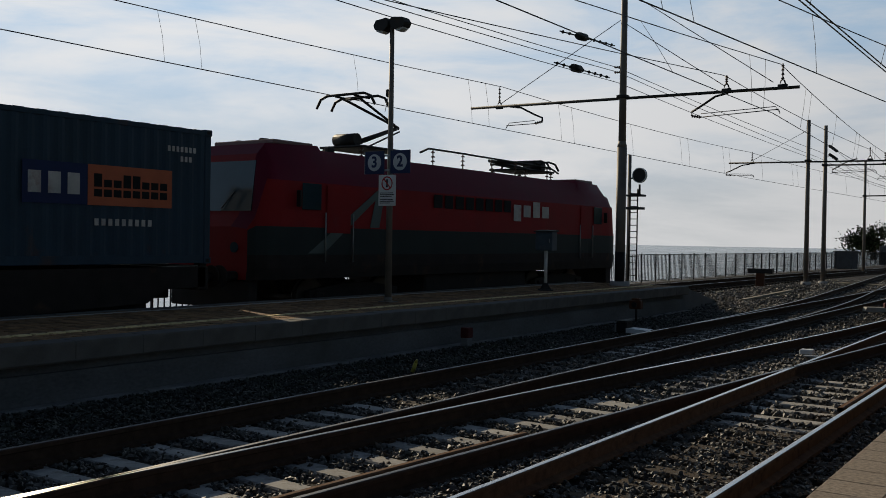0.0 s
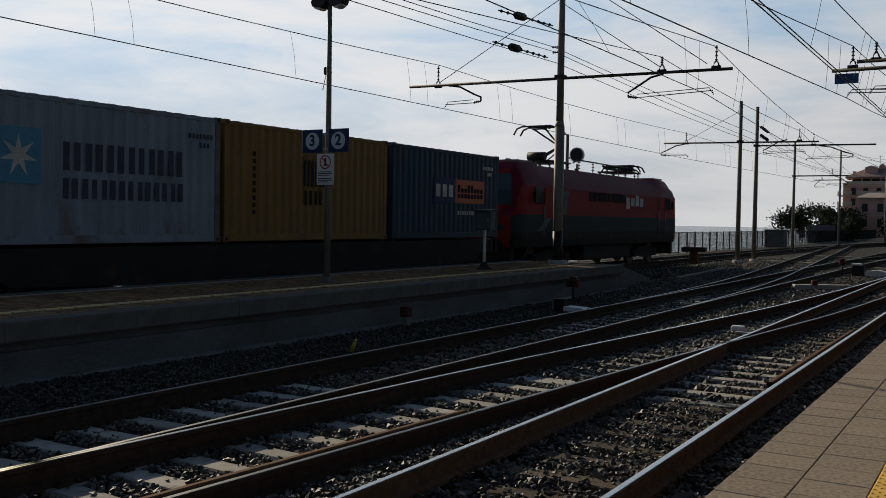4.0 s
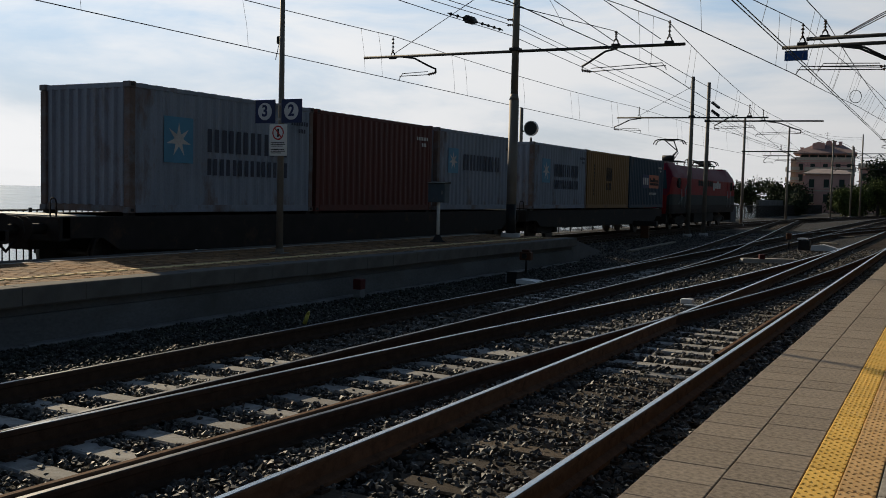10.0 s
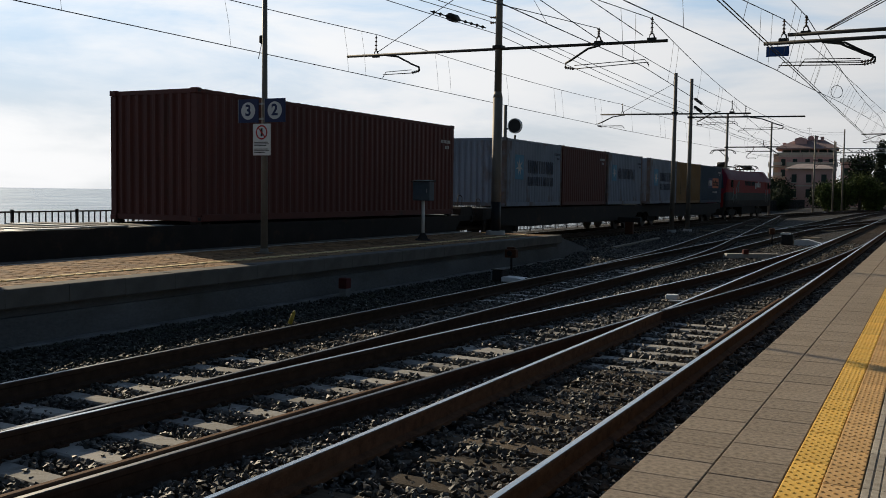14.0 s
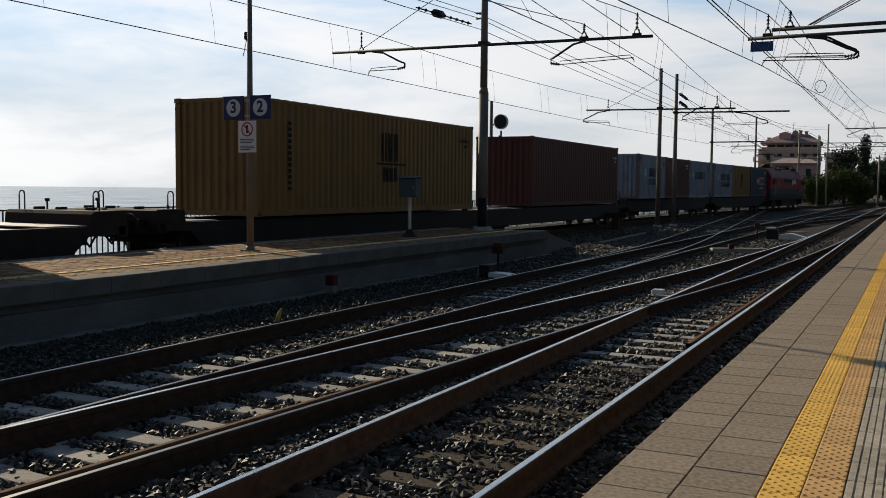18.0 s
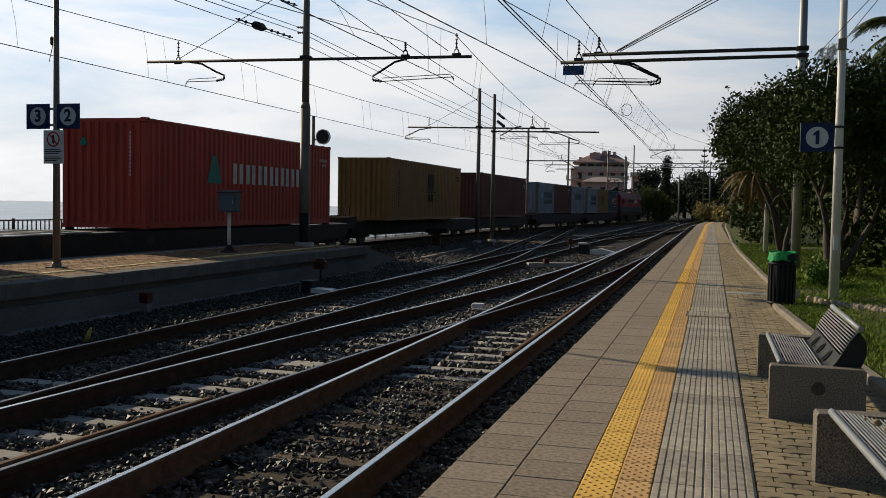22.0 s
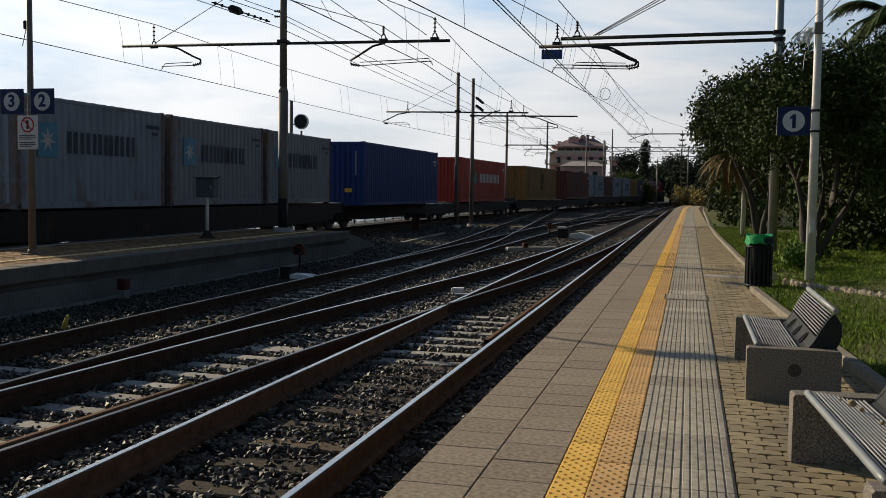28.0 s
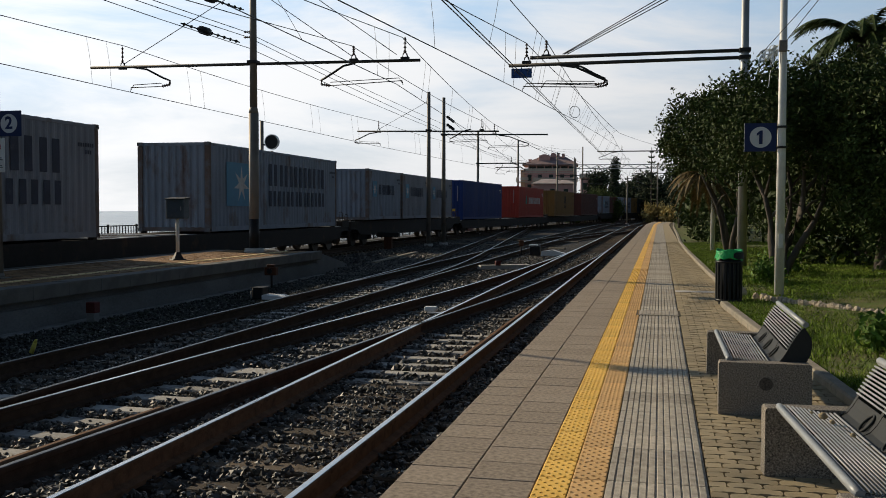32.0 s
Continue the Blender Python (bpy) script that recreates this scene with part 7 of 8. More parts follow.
def build_garden():
    g = Geo()
    ys = list(range(-40, 132, 2))
    v = []
    for y in ys:
        k = kerb_x(y) + 0.06
        b = plat_bow(y)
        v += [(k + b, y, 0.03), (k + 0.6 + b, y, 0.06), (3.2 + b, y, 0.1 + 0.03 * math.sin(y * 0.5)), (7 + b, y, 0.2 + 0.06 * math.sin(y * 0.37)), (14 + b, y, 0.5), (60, y, 2.0)]
    g.add(v, [(r * 6 + c, r * 6 + c + 1, (r + 1) * 6 + c + 1, (r + 1) * 6 + c) for r in range(len(ys) - 1) for c in range(5)], True)
    tagged(part("lawn", g, M["soil"], None), "rough grass and soil beside the platform", "lawn", kind="structure")
    # grass blades
    r = np.random.default_rng(5)
    n = 260000
    y = 3.5 + 42 * r.uniform(0, 1, n) ** 1.5
    x = np.array([kerb_x(k) for k in y]) + 0.15 + r.uniform(0, 1, n) ** 1.2 * 6.0
    patch = np.sin(x * 2.1 + y * 0.7) + np.sin(y * 1.3 - x) + r.normal(0, 0.7, n)
    ok = patch > -1.3
    x, y = x[ok], y[ok]
    n = len(x)
    z = 0.03 + np.clip((x - 1.2) * 0.03, 0, 0.3)
    h = r.uniform(0.025, 0.07, n)
    a = r.uniform(0, 6.28, n)
    w = 0.0025 + 0.00045 * y
    lean = r.normal(0, 0.035, (n, 2))
    v = np.stack([np.stack([x - np.cos(a) * w, y - np.sin(a) * w, z], 1), np.stack([x + np.cos(a) * w, y + np.sin(a) * w, z], 1), np.stack([x + lean[:, 0], y + lean[:, 1], z + h], 1)], 1)
    me = bpy.data.meshes.new("grass")
    me.from_pydata(v.reshape(-1, 3).tolist(), [], np.arange(3 * n).reshape(-1, 3).tolist())
    me.materials.append(M["grass"])
    tagged(new("grass", me), "patchy green lawn grass", "grass", kind="stuff")
    # rubble edging
    e = thing("rubble_edging", "row of rough pale stones edging the lawn", "stone edging")
    rr = random.Random(3)
    shapes = []
    for i in range(7):
        g, sides, levels = Geo(), 7, ((-0.05, 0.9), (0.03, 1.0), (0.075, 0.8), (0.095, 0.35))
        v = []
        for z, f in levels:
            v += [((0.075 * f * rr.uniform(0.75, 1.2)) * math.cos(6.2832 * k / sides), (0.055 * f * rr.uniform(0.75, 1.2)) * math.sin(6.2832 * k / sides), z * rr.uniform(0.8, 1.15)) for k in range(sides)]
        f = [(a * sides + k, a * sides + (k + 1) % sides, (a + 1) * sides + (k + 1) % sides, (a + 1) * sides + k) for a in range(3) for k in range(sides)]
        g.add(v, f + [tuple(range(3 * sides, 4 * sides))])
        shapes.append(g.mesh("stone", M["rubble"]))
    for (x0, y0), (x1, y1) in (((1.62, 17.1), (2.1, 16.2)), ((2.1, 16.2), (2.76, 15.2)), ((2.76, 15.2), (4.6, 12.4))):
        n = int(math.hypot(x1 - x0, y1 - y0) / 0.022)
        for i in range(n):
            u = (i + rr.uniform(-0.3, 0.3)) / n
            size = rr.choice((0.4, 0.5, 0.6, 0.75))
            part("stone", rr.choice(shapes), None, e, m=pose(x0 + (x1 - x0) * u + rr.uniform(-0.06, 0.06), y0 + (y1 - y0) * u, 0.098 + rr.uniform(-0.012, 0.015), rr.uniform(-14, 14), rr.uniform(-14, 14), rr.uniform(0, 180)) @ Matrix.Scale(size, 4))
    part("stone", shapes[2], None, e, m=pose(1.42, 17.75, 0.08, 10, 0, 40) @ Matrix.Scale(1.5, 4))
    # low leafy plants on the lawn
    for i, (x, y, s) in enumerate(((3.1, 11.2, 0.35), (3.6, 12.0, 0.4), (2.6, 9.0, 0.25), (4.3, 10.2, 0.4), (3.4, 9.6, 0.3), (2.2, 20.5, 0.3), (2.9, 24.0, 0.5), (2.4, 10.95, 0.22))):
        t = thing("low_plant", "small leafy green plant in the grass", "plant", group="plants on the lawn")
        part("foliage", leaves("foliage", [(x, y, 0.22 + s * 0.3)], [(s, s, s * 0.6)], 700, 0.055, M["leaf_light"], 40 + i, 0.2), None, t)
    # shrubs and trees
    tree("evergreen_tree", "dense dark evergreen tree with twisted stems", (2.75, 23.0, 0), [((2.0, 23.5, 2.9), 0.11), ((3.2, 22.8, 3.0), 0.12), ((3.9, 23.4, 2.8), 0.1), ((2.9, 24.0, 3.2), 0.09)],
         [(2.3, 23.0, 3.5), (3.9, 23.5, 3.8), (1.9, 25.0, 3.6), (3.2, 24.5, 3.9), (2.0, 22.0, 3.1), (4.6, 22.0, 2.9), (2.25, 23.2, 4.3), (1.45, 23.6, 3.9), (3.4, 23.4, 4.4), (4.6, 24.0, 4.75)], [(1.2, 1.4, 1.1), (1.4, 1.6, 1.2), (1.1, 1.3, 1.1), (1.3, 1.5, 0.9), (0.8, 1.0, 0.8), (1.3, 1.5, 1.6), (0.75, 0.9, 0.72), (0.55, 0.8, 0.62), (1.0, 1.0, 0.75), (1.0, 1.0, 0.72)], 46000, 0.056, M["leaf_dark"], 11)
    tree("evergreen_tree", "broad dark shrub overhanging the platform kerb", (2.4, 35.0, 0), [((1.2, 35.0, 3.6), 0.1), ((2.6, 34.5, 3.8), 0.12), ((3.4, 36, 3.4), 0.1)],
         [(0.95, 36.0, 4.4), (1.9, 33.5, 4.3), (0.75, 38.5, 4.0), (2.8, 36.0, 4.4), (2.8, 32.0, 3.5), (1.7, 40.0, 3.5), (4.4, 33.0, 2.2)], [(1.05, 1.7, 1.2), (1.3, 1.6, 1.4), (0.75, 1.4, 1.2), (1.6, 2.1, 1.5), (1.4, 1.6, 1.3), (0.9, 1.6, 1.2), (1.6, 2.0, 1.8)], 42000, 0.072, M["leaf_dark"], 12)
    tree("evergreen_tree", "tall dark hedge tree behind the lawn", (5.2, 24.5, 0.2), [((5.0, 24.5, 4.5), 0.14), ((6.6, 25.0, 4.6), 0.13)],
         [(5.2, 24.5, 3.0), (5.8, 24.0, 4.2), (7.4, 25.0, 3.4), (4.4, 26.0, 3.3), (7.2, 24.0, 4.7), (5.6, 23.2, 1.6), (7.6, 23.5, 1.6)], [(1.6, 1.5, 2.2), (1.6, 1.6, 1.3), (1.8, 1.8, 2.6), (1.5, 1.6, 2.2), (1.6, 1.6, 1.3), (1.5, 1.1, 1.4), (1.6, 1.2, 1.5)], 46000, 0.068, M["leaf_dark"], 13)
    tree("evergreen_tree", "large dark evergreen thicket behind the station garden", (9.2, 27.0, 0.3), [((9.0, 27.0, 5.0), 0.16), ((11.0, 28.0, 5.0), 0.15)],
         [(9.4, 26.5, 3.0), (10.6, 27.0, 5.4), (12.2, 28.0, 4.0), (9.0, 28.5, 5.2), (13.6, 28.5, 5.5)], [(2.0, 1.8, 2.8), (2.0, 1.9, 1.9), (2.2, 2.0, 3.6), (1.9, 1.8, 1.8), (2.2, 2.0, 3.6)], 26000, 0.1, M["leaf_dark"], 14)
    tree("thicket", "dense dark undergrowth filling the garden behind the trees", (6.0, 29.0, 0.1), [((5.0, 29, 2.0), 0.08), ((9.0, 30, 2.4), 0.08)],
         [(3.9, 28.0, 1.5), (4.9, 27.0, 1.6), (6.6, 27.5, 1.7), (8.6, 28.0, 1.8), (11.0, 29.0, 2.0), (13.5, 30.0, 2.2), (16.0, 31.0, 2.6), (4.2, 29.5, 3.0), (7.5, 29.5, 3.2), (16.0, 31.0, 5.5), (4.2, 31.5, 1.6)],
         [(1.0, 1.2, 1.7), (1.5, 1.2, 1.7), (1.6, 1.2, 1.8), (1.6, 1.3, 1.9), (1.9, 1.4, 2.1), (1.9, 1.4, 2.3), (2.0, 1.5, 2.8), (1.9, 1.2, 2.0), (2.1, 1.3, 2.2), (2.2, 1.6, 3.4), (1.2, 1.5, 1.7)], 42000, 0.12, M["leaf_dark"], 17, "shrub", hollow=0.1)
    tree("shrub", "dark evergreen shrubs lining the platform", (2.6, 48.0, 0), [((2.2, 48.0, 2.2), 0.08), ((2.8, 52.0, 2.2), 0.08)],
         [(2.6, 44.0, 1.9), (2.3, 48.0, 1.7), (2.6, 53.0, 1.8), (2.9, 59.0, 2.0), (3.1, 66.0, 2.2), (3.5, 75.0, 2.4)], [(1.4, 2.4, 2.0), (1.3, 2.6, 1.7), (1.4, 3.0, 1.8), (1.5, 3.4, 2.0), (1.6, 4.0, 2.2), (1.8, 5.0, 2.4)], 16000, 0.14, M["leaf_dark"], 15, "shrub")
    # palm with arched fronds
    p = thing("palm_tree", "tall palm with long arched green fronds", "palm tree")
    part("trunk", Geo().path([(6.0, 31.0, 0), (5.95, 31.0, 3.0), (6.0, 31.0, 7.0)], [0.3, 0.24, 0.26], 10), M["bark"], p)
    frond_set(p, (6.0, 31.0, 6.7), 40, 2.5, M["leaf_dark"], 21, 0.9)
    d = thing("dry_palm", "low palm with drooping dry brown fronds", "palm tree")
    part("trunk", Geo().path([(2.5, 35.6, 0), (2.2, 36.2, 1.5), (1.55, 36.4, 2.85)], [0.08, 0.08, 0.07], 8), M["bark"], d)
    frond_set(d, (1.5, 36.4, 2.9), 19, 1.45, M["leaf_dry"], 22, 0.25)


def frond_set(t, top, count, length, m, seed, lift):
    r = random.Random(seed)
    for i in range(count):
        a = 2 * math.pi * i / count + r.uniform(-0.15, 0.15)
        up = r.uniform(lift - 0.5, lift + 0.5)
        g, n = Geo(), 12
        pts = []
        for k in range(n + 1):
            u = k / n
            rad = length * u * (1 - 0.12 * u)
            pts.append(Vector((top[0] + math.cos(a) * rad, top[1] + math.sin(a) * rad, top[2] + up * length * u * 0.8 - length * 0.95 * u * u)))
        g.path(pts, [0.022 * (1 - 0.8 * k / n) for k in range(n + 1)], 4)
        side = Vector((-math.sin(a), math.cos(a), 0))
        for k in range(1, n * 4):
            u = k / (n * 4)
            j = min(n - 1, int(u * n))
            q = pts[j].lerp(pts[j + 1], u * n - j)
            dirn = (pts[j + 1] - pts[j]).normalized()
            ln = 0.42 * length / 2.6 * math.sin(math.pi * (0.12 + 0.85 * u))
            for s in (-1, 1):
                tip = q + side * s * ln * 0.8 + dirn * ln * 0.5 - Vector((0, 0, ln * r.uniform(0.25, 0.6)))
                w = dirn * 0.034
                g.add([q - w, q + w, tip], [(0, 1, 2)])
        part("frond", g, m, t, fix=False)


build_garden()

# ---- distance ----
M["pink"] = mat("pink_render", (0.54, 0.33, 0.30), 0.9, scale=0.4, var=0.15, fine=6, bump=0.1, tint=(0.38, 0.2, 0.15), stain=0.3)
# warmer than the pink front: sun on the left side put into the colour
M["peach"] = mat("sunlit_peach_render", (0.55, 0.36, 0.26), 0.9, scale=0.4, var=0.15, fine=6, bump=0.1)
M["roof_tile"] = mat("pale_roof", (0.42, 0.35, 0.33), 0.85, scale=0.8, var=0.25, fine=8, bump=0.2)
M["mauve_roof"] = mat("mauve_roof_tile", (0.30, 0.215, 0.205), 0.85, scale=0.8, var=0.3, fine=8, bump=0.3)
M["shutter"] = mat("dark_shutter", (0.03, 0.045, 0.04), 0.7, scale=2, var=0.2)
M["pale"] = mat("pale_trim", (0.5, 0.45, 0.38), 0.8, scale=1, var=0.15)


def window_part(h, x, y, z, w, hh, face="y", balcony=False):
    if face == "y":
        wd = part("window", Geo().box(x - w / 2, x + w / 2, y - 0.08, y + 0.02, z, z + hh), M["shutter"], h)
        part("sill", Geo().box(x - w / 2 - 0.1, x + w / 2 + 0.1, y - 0.2, y + 0.02, z - 0.12, z), M["pale"], wd)
        if balcony:
            part("balcony", Geo().box(x - w, x + w, y - 1.1, y, z - 0.2, z - 0.05).box(x - w, x + w, y - 1.1, y - 1.05, z, z + 0.9), M["pale"], h)
    else:
        wd = part("window", Geo().box(x - 0.08, x + 0.02, y - w / 2, y + w / 2, z, z + hh), M["shutter"], h)
        part("sill", Geo().box(x - 0.2, x + 0.02, y - w / 2 - 0.1, y + w / 2 + 0.1, z - 0.12, z), M["pale"], wd)


def build_houses():
    h = thing("apartment_house", "tall pink apartment house with balconies and hipped roof", "house", m=pose(-27.1, 240.0, 0.7, 0, 0, 5))
    part("wall", Geo().box(-6.6, 6.6, 0, 12, -1, 10.5), M["pink"], h, "pink rendered walls")
    part("wall", Geo().box(-5.6, 6.5, 1.4, 12, 10.5, 12.0), M["pink"], h, "set-back top storey")
    part("wall", Geo().box(-7.4, -6.3, -0.4, 9, -1, 10.9), M["peach"], h, "peach corner bay, colour warmed for sunlight")
    g = Geo().add([(-7.0, -0.5, 12.0), (7.0, -0.5, 12.0), (7.0, 12.6, 12.0), (-7.0, 12.6, 12.0), (-7.0, -0.5, 12.3), (7.0, -0.5, 12.3), (7.0, 12.6, 12.3), (-7.0, 12.6, 12.3), (-2.6, 5.0, 14.5), (3.6, 5.0, 14.5), (3.6, 7.2, 14.5), (-2.6, 7.2, 14.5)],
                  [(0, 3, 2, 1), (0, 1, 5, 4), (1, 2, 6, 5), (2, 3, 7, 6), (3, 0, 4, 7), (4, 5, 9, 8), (5, 6, 10, 9), (6, 7, 11, 10), (7, 4, 8, 11), (8, 9, 10, 11)])
    r = part("roof", g, M["mauve_roof"], h, "dull mauve tiled hipped roof")
    part("dormer", Geo().prism([(-2.9, 12.6), (-0.2, 12.6), (-0.2, 14.6), (-1.55, 15.0), (-2.9, 14.6)], 2.0, 6.0, "y"), M["pink"], r, "pink dormer")
    part("dormer", Geo().prism([(-0.2, 14.2), (1.6, 14.2), (1.3, 15.2), (0.7, 15.5), (0.1, 15.2)], 4.4, 6.4, "y"), M["pink"], r)
    for x, z in ((-5.3, 13.6), (3.2, 15.0), (1.9, 15.2)):
        part("chimney", Geo().box(x - 0.35, x + 0.35, 4, 5.0, 12.6, z).box(x - 0.45, x + 0.45, 3.9, 5.1, z, z + 0.15), M["pink"], r)
    part("dish", Geo().tube((4.9, 3, 13.3), (5.0, 2.8, 13.4), 0.4, 0.1, n=12).tube((4.9, 3, 12.6), (4.9, 3, 13.3), 0.04, n=5), M["grey_sign"], r)
    part("aerial", Geo().tube((0.2, 5, 15.2), (0.2, 5, 17.4), 0.03, n=4).tube((-0.4, 5, 17.2), (0.8, 5, 17.2), 0.025, n=4), M["dark"], r)
    # long terrace in front of the set-back storey
    # dark panel stands in for the shade inside the open recess
    part("loggia", Geo().box(-5.5, 6.4, 1.25, 1.39, 10.7, 11.8), M["shutter"], h, "dark panel for the shade in the terrace recess")
    for k in range(7):
        part("pillar", Geo().box(-5.55 + 1.98 * k, -5.3 + 1.98 * k, 0.0, 0.25, 10.6, 12.0), M["pink"], h)
    part("railing", Geo().box(-6.6, 6.6, -0.05, 0.02, 10.5, 11.25), M["pale"], h, "pale terrace railing")
    part("balcony", Geo().box(-4.4, 6.9, -1.2, 0, 7.9, 8.05).box(-4.4, 6.9, -1.2, -1.12, 8.05, 8.9), M["pale"], h, "long pale balcony")
    for k in range(4):
        z = 0.6 + 2.5 * k
        for x in (-5.2, -2.6, 0.2, 3.0, 5.4):
            window_part(h, x, 0, z, 1.0, 1.6, "y")
        for y in (2.0, 5.5):
            window_part(h, -7.4, y, z, 1.0, 1.6, "x")
        part("string_course", Geo().box(-6.66, 6.66, -0.12, 0, z + 2.05, z + 2.2), M["pale"], h)
        b = part("balcony", Geo().box(-8.6, -7.4, -0.6, 7.0, z - 0.3, z - 0.12).box(-7.4, -5.4, -1.4, -0.4, z - 0.3, z - 0.12), M["pale"], h, "side balcony")
        for i in range(9):
            part("baluster", Geo().box(-8.58, -8.52, -0.55 + 0.9 * i, -0.49 + 0.9 * i, z - 0.12, z + 0.8), M["pale"], b)
        part("rail", Geo().box(-8.6, -8.5, -0.6, 7.0, z + 0.78, z + 0.86).box(-7.4, -5.4, -1.4, -1.34, z + 0.1, z + 0.86), M["pale"], b)
    h = thing("pink_house", "low pink house with a pale hipped roof", "house", m=pose(-21.9, 200.0, 0, 0, 0, 5))
    part("wall", Geo().box(-4.1, 4.3, 0, 9, -1, 6.9), M["pink"], h, "pink rendered walls")
    g = Geo().add([(-4.7, -0.6, 6.9), (4.9, -0.6, 6.9), (4.9, 9.6, 6.9), (-4.7, 9.6, 6.9), (-4.7, -0.6, 7.05), (4.9, -0.6, 7.05), (4.9, 9.6, 7.05), (-4.7, 9.6, 7.05), (-2.4, 3.6, 8.1), (2.4, 3.6, 8.1)],
                  [(0, 3, 2, 1), (0, 1, 5, 4), (1, 2, 6, 5), (2, 3, 7, 6), (3, 0, 4, 7), (4, 5, 9, 8), (5, 6, 9), (6, 7, 8, 9), (7, 4, 8)])
    part("roof", g, M["roof_tile"], h, "pale tiled hipped roof")
    for x in (-2.9, -0.2, 2.6):
        for z in (1.4, 4.3):
            window_part(h, x, 0, z, 0.95, 1.6)
    for y in (2.5, 6.0):
        window_part(h, -4.1, y, 4.3, 0.95, 1.6, "x")
    part("string_course", Geo().box(-4.16, 4.36, -0.1, 0, 3.55, 3.75), M["pale"], h)
    h = thing("annexe_house", "narrow pink annexe house with a roof terrace", "house", m=pose(-16.6, 228.0, 0, 0, 0, 5))
    part("wall", Geo().box(-1.9, 2.1, 0, 8, -1, 9.2), M["pink"], h, "pink rendered walls")
    part("balcony", Geo().box(-2.2, 2.6, -1.2, 8.2, 9.2, 9.35).box(-2.2, 2.6, -1.2, -1.12, 9.35, 10.1), M["pale"], h, "pale roof terrace")
    for x in (-0.9, 1.1):
        for z in (3.6, 6.4):
            window_part(h, x, 0, z, 0.9, 1.5)
    w = thing("garden_wall", "long dark boundary wall by the line", "wall", m=pose(-21.5, 128, 0, 0, 0, 4))
    part("wall", Geo().box(-0.2, 0.2, -8, 60, -0.8, 1.6, 0.03), M["wall"], w)
    hut = thing("equipment_hut", "small grey hut beside the coast fence", "hut", m=pose(-19.6, 95, -0.6))
    part("wall", Geo().box(-0.8, 0.8, -1.2, 1.2, 0, 1.6, 0.03), M["wall"], hut)
    part("roof", Geo().box(-0.9, 0.9, -1.3, 1.3, 1.6, 1.7, 0.03), M["wall"], hut)


def far_tree(name, label, x, y, z, r, hgt, n, size, seed, cat="tree", lumps=5, leaf="leaf_far"):
    rr = random.Random(seed)
    t = thing(name, label, cat)
    part("trunk", Geo().path([(x, y, z - 1.2), (x + 0.1, y, z + hgt * 0.5), (x, y, z + hgt * 0.8)], [r * 0.1 + 0.08, r * 0.07 + 0.05, 0.04], 6), M["bark"], t)
    cs = [(x + rr.uniform(-0.6, 0.6) * r, y + rr.uniform(-0.6, 0.6) * r, z + hgt * rr.uniform(0.2, 0.82)) for _ in range(lumps)]
    rs = [(r * rr.uniform(0.45, 0.7), r * rr.uniform(0.45, 0.7), hgt * rr.uniform(0.2, 0.34)) for _ in range(lumps)]
    part("crown", leaves("crown", cs, rs, n, size, M[leaf], seed, 0.2), None, t)


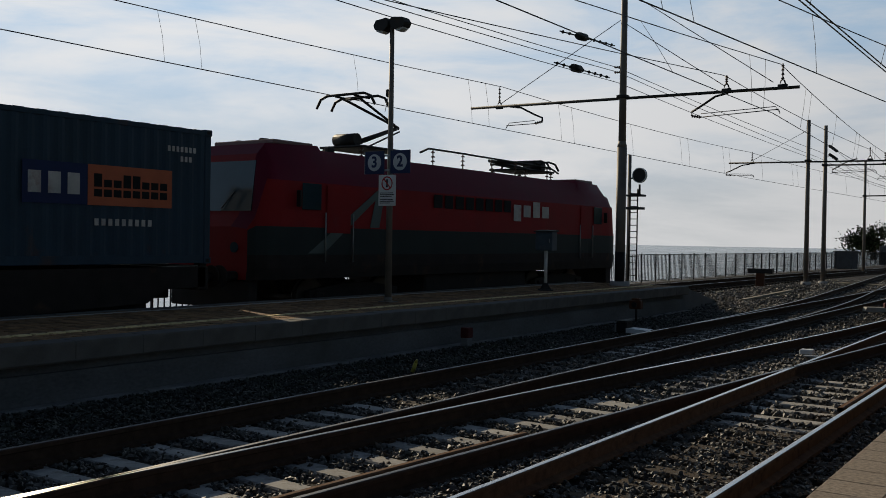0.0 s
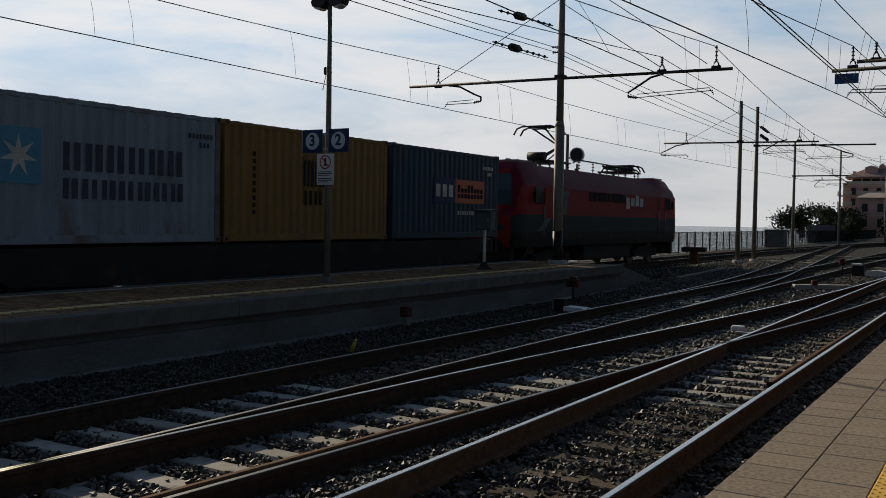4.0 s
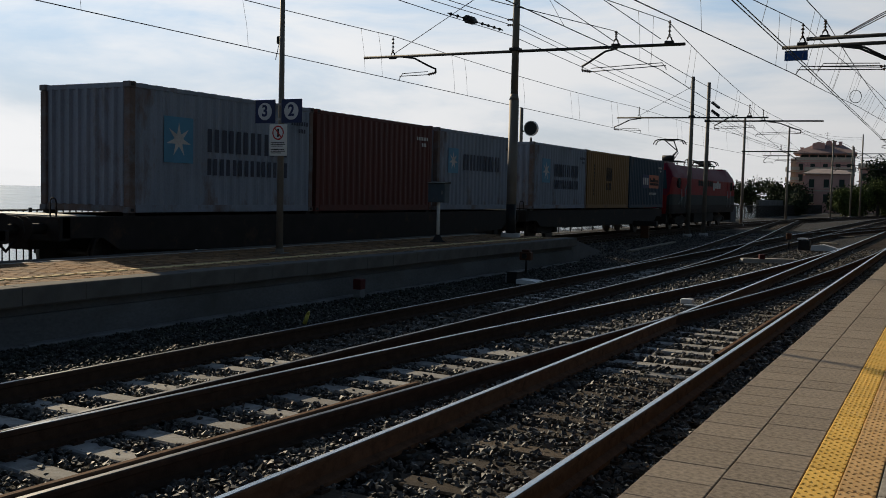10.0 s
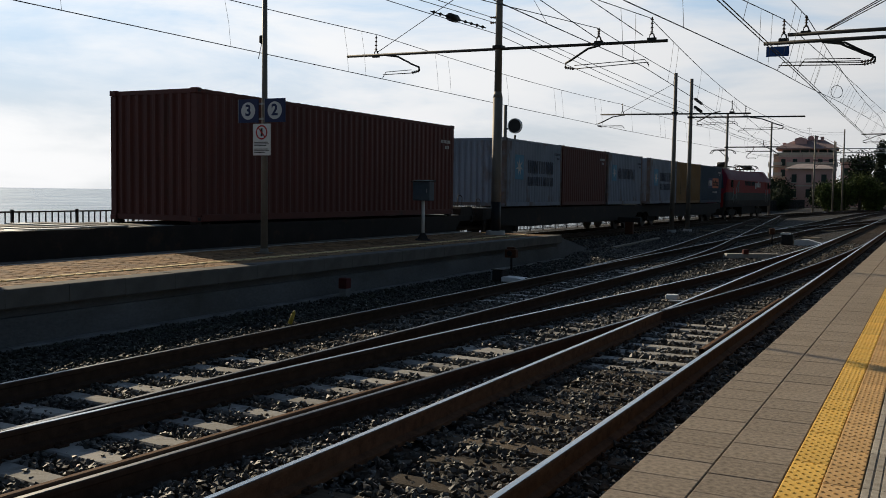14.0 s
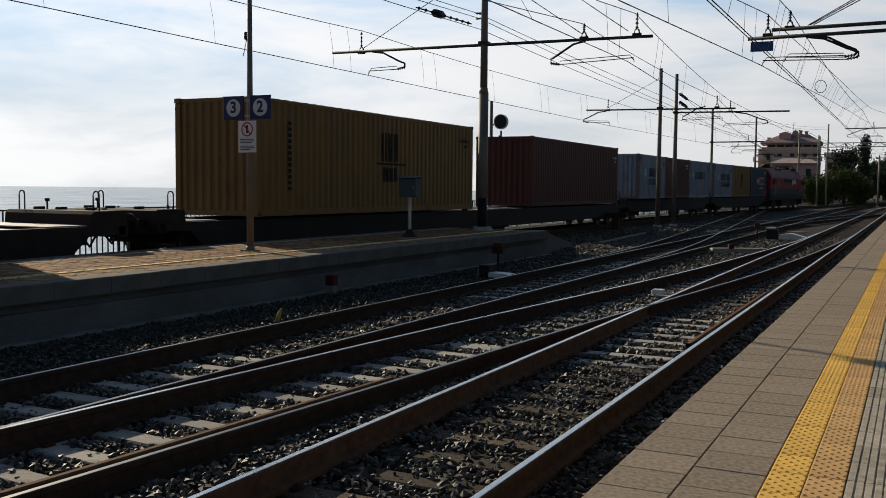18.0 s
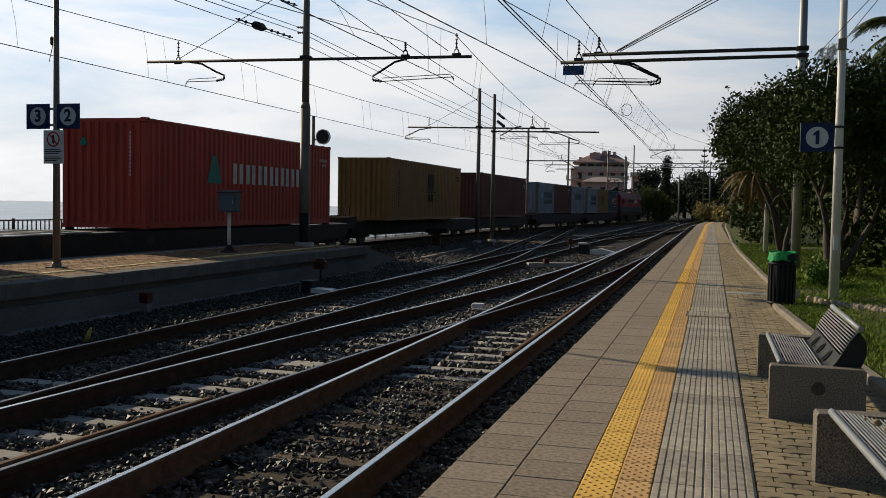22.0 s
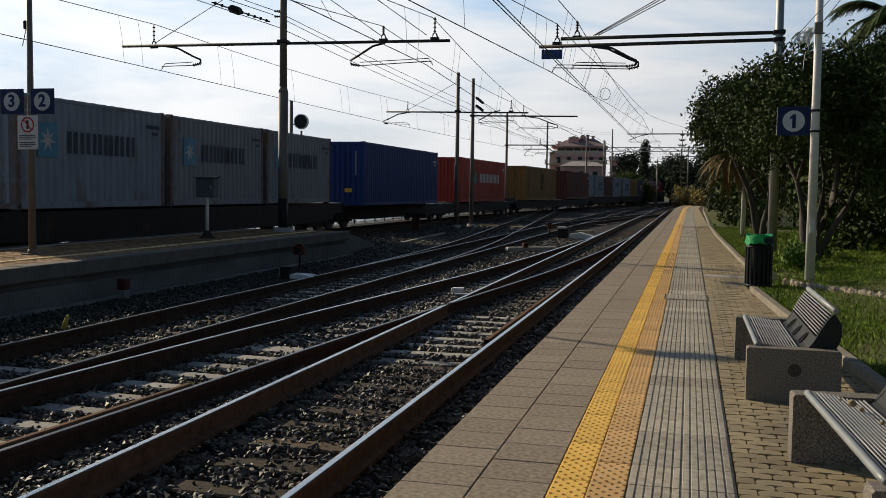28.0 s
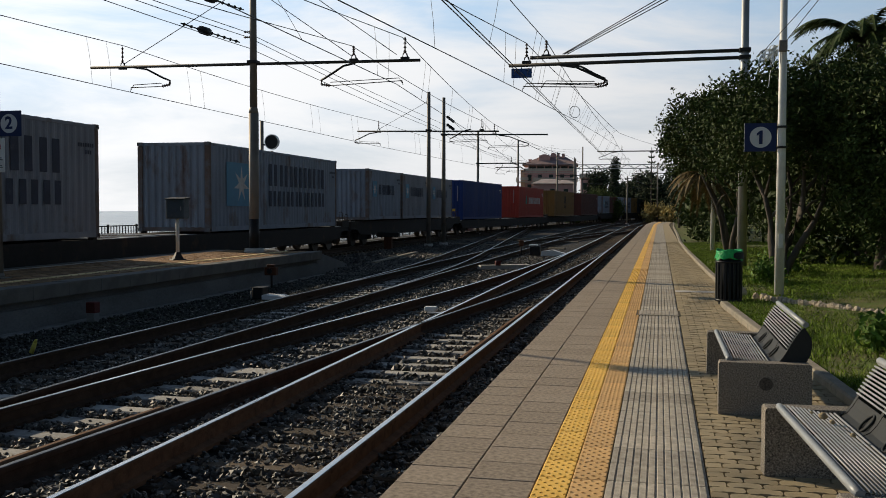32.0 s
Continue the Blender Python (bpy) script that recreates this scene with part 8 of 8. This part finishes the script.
def build_far_trees():
    for i, (x, y, z, r, h) in enumerate(((-20.2, 146, -0.6, 1.5, 3.4), (-22.5, 156, -0.6, 1.8, 3.0), (-11.6, 185, 0.5, 2.2, 8.6), (-17.5, 190, 0, 3, 3.6),
                                         (-5.6, 206, 1, 3.4, 8), (-1.2, 204, 1, 3.6, 8.0), (3.0, 200, 2, 5, 8.0), (9.5, 195, 2, 6, 9), (-9.5, 222, 1, 3, 6.5), (16, 190, 2, 6, 10), (0.5, 178, 0.5, 4, 6), (4.5, 170, 0.5, 4, 6.5), (-3.5, 186, 0.5, 4, 6), (3.4, 104, 0, 1.5, 3.6), (3.8, 122, 0, 1.8, 4.2), (5.2, 138, 0, 2.2, 5.0), (3.2, 92, 0, 1.4, 3.2), (6.5, 112, 0, 3.0, 6.5), (6.0, 96, 0, 2.6, 5.5), (9, 130, 0, 4, 8), (6.5, 84, 0, 2.6, 5.0), (-30, 196, 0, 4, 5), (-38, 210, 0, 5, 6))):
        far_tree("tree", "dark distant tree with rounded crown", x, y, z, r, h, 7000 if y < 160 else 4200, 0.2 if y < 160 else 0.32, 60 + i, lumps=8)
    for i, (x, y, r, h) in enumerate(((-13.7, 150, 1.9, 3.4), (-11.8, 151, 2.2, 4.6), (-9.7, 152, 2.3, 5.0), (-7.6, 154, 2.0, 3.8))):
        far_tree("bush", "rounded sunlit green bush behind the line", x, y, -0.4, r, h, 8000, 0.17, 130 + i, "bush", 9, "leaf_bush")
    t = thing("cypress", "tall narrow dark cypress", "cypress tree")
    part("trunk", Geo().tube((-7.8, 170, -0.5), (-7.8, 170, 4), 0.2, 0.1, n=6), M["bark"], t)
    part("crown", leaves("crown", [(-7.8, 170, 3.0), (-7.8, 170, 5.5), (-7.8, 170, 8.0), (-7.75, 170, 9.6)], [(0.6, 0.7, 2.6), (0.65, 0.7, 2.6), (0.55, 0.6, 2.0), (0.35, 0.4, 1.2)], 5200, 0.2, M["leaf_far"], 90, 0.2), None, t)
    t = thing("araucaria", "tall tiered conifer with level branches", "conifer tree")
    part("trunk", Geo().tube((-1.4, 152, -0.5), (-1.4, 152, 11.3), 0.2, 0.04, n=6), M["bark"], t)
    for k in range(10):
        z = 3.2 + 0.82 * k
        rad = 1.9 * (1 - k / 11)
        for j in range(9):
            a = j * 0.698 + k
            g = Geo().path([(-1.4, 152, z), (-1.4 + rad * 0.6 * math.cos(a), 152 + rad * 0.6 * math.sin(a), z - 0.05), (-1.4 + rad * math.cos(a), 152 + rad * math.sin(a), z + 0.22)], [0.07, 0.09, 0.05], 4)
            part("branch", g, M["leaf_far"], t)
    t = thing("palm_tree", "small palm beside the pink house", "palm tree")
    part("trunk", Geo().tube((-28.5, 205, -0.5), (-28.5, 205, 4.0), 0.25, 0.2, n=7), M["bark"], t)
    frond_set(t, (-28.5, 205, 4.1), 14, 1.9, M["leaf_far"], 31, 0.8)
    t = thing("reed_bank", "pale dry grass bank beside the curve", "grass bank", kind="stuff")
    part("blades", leaves("blades", [(2.0, 148, 0.8), (4.5, 146, 1.2), (0.2, 152, 0.8), (-1.5, 151, 1.0)], [(2.0, 3.0, 1.2), (2.2, 3.0, 1.6), (1.6, 2.5, 1.3), (1.2, 2.0, 1.6)], 5000, 0.22, M["reed"], 95, 0.1, 3.0, -1.0), None, t)


build_houses()
build_far_trees()


# ---- what moves ----
def motions():
    times = [k * 0.5 for k in range(65)]
    for ob, back in MOVERS:
        walk(ob, [(t, t3_pose(train_s(t) - back)) for t in times])
    # the wheels roll with the way covered
    turns = [k / 15 for k in range(481)]
    for ob, back in MOVERS:
        for b in ob.children:
            for w in b.children:
                if w.name.startswith("wheelset"):
                    x, y, z = w.location
                    walk(w, [(t, pose(x, y, z, -math.degrees((train_s(t) - train_s(0)) / 0.46))) for t in turns])


motions()
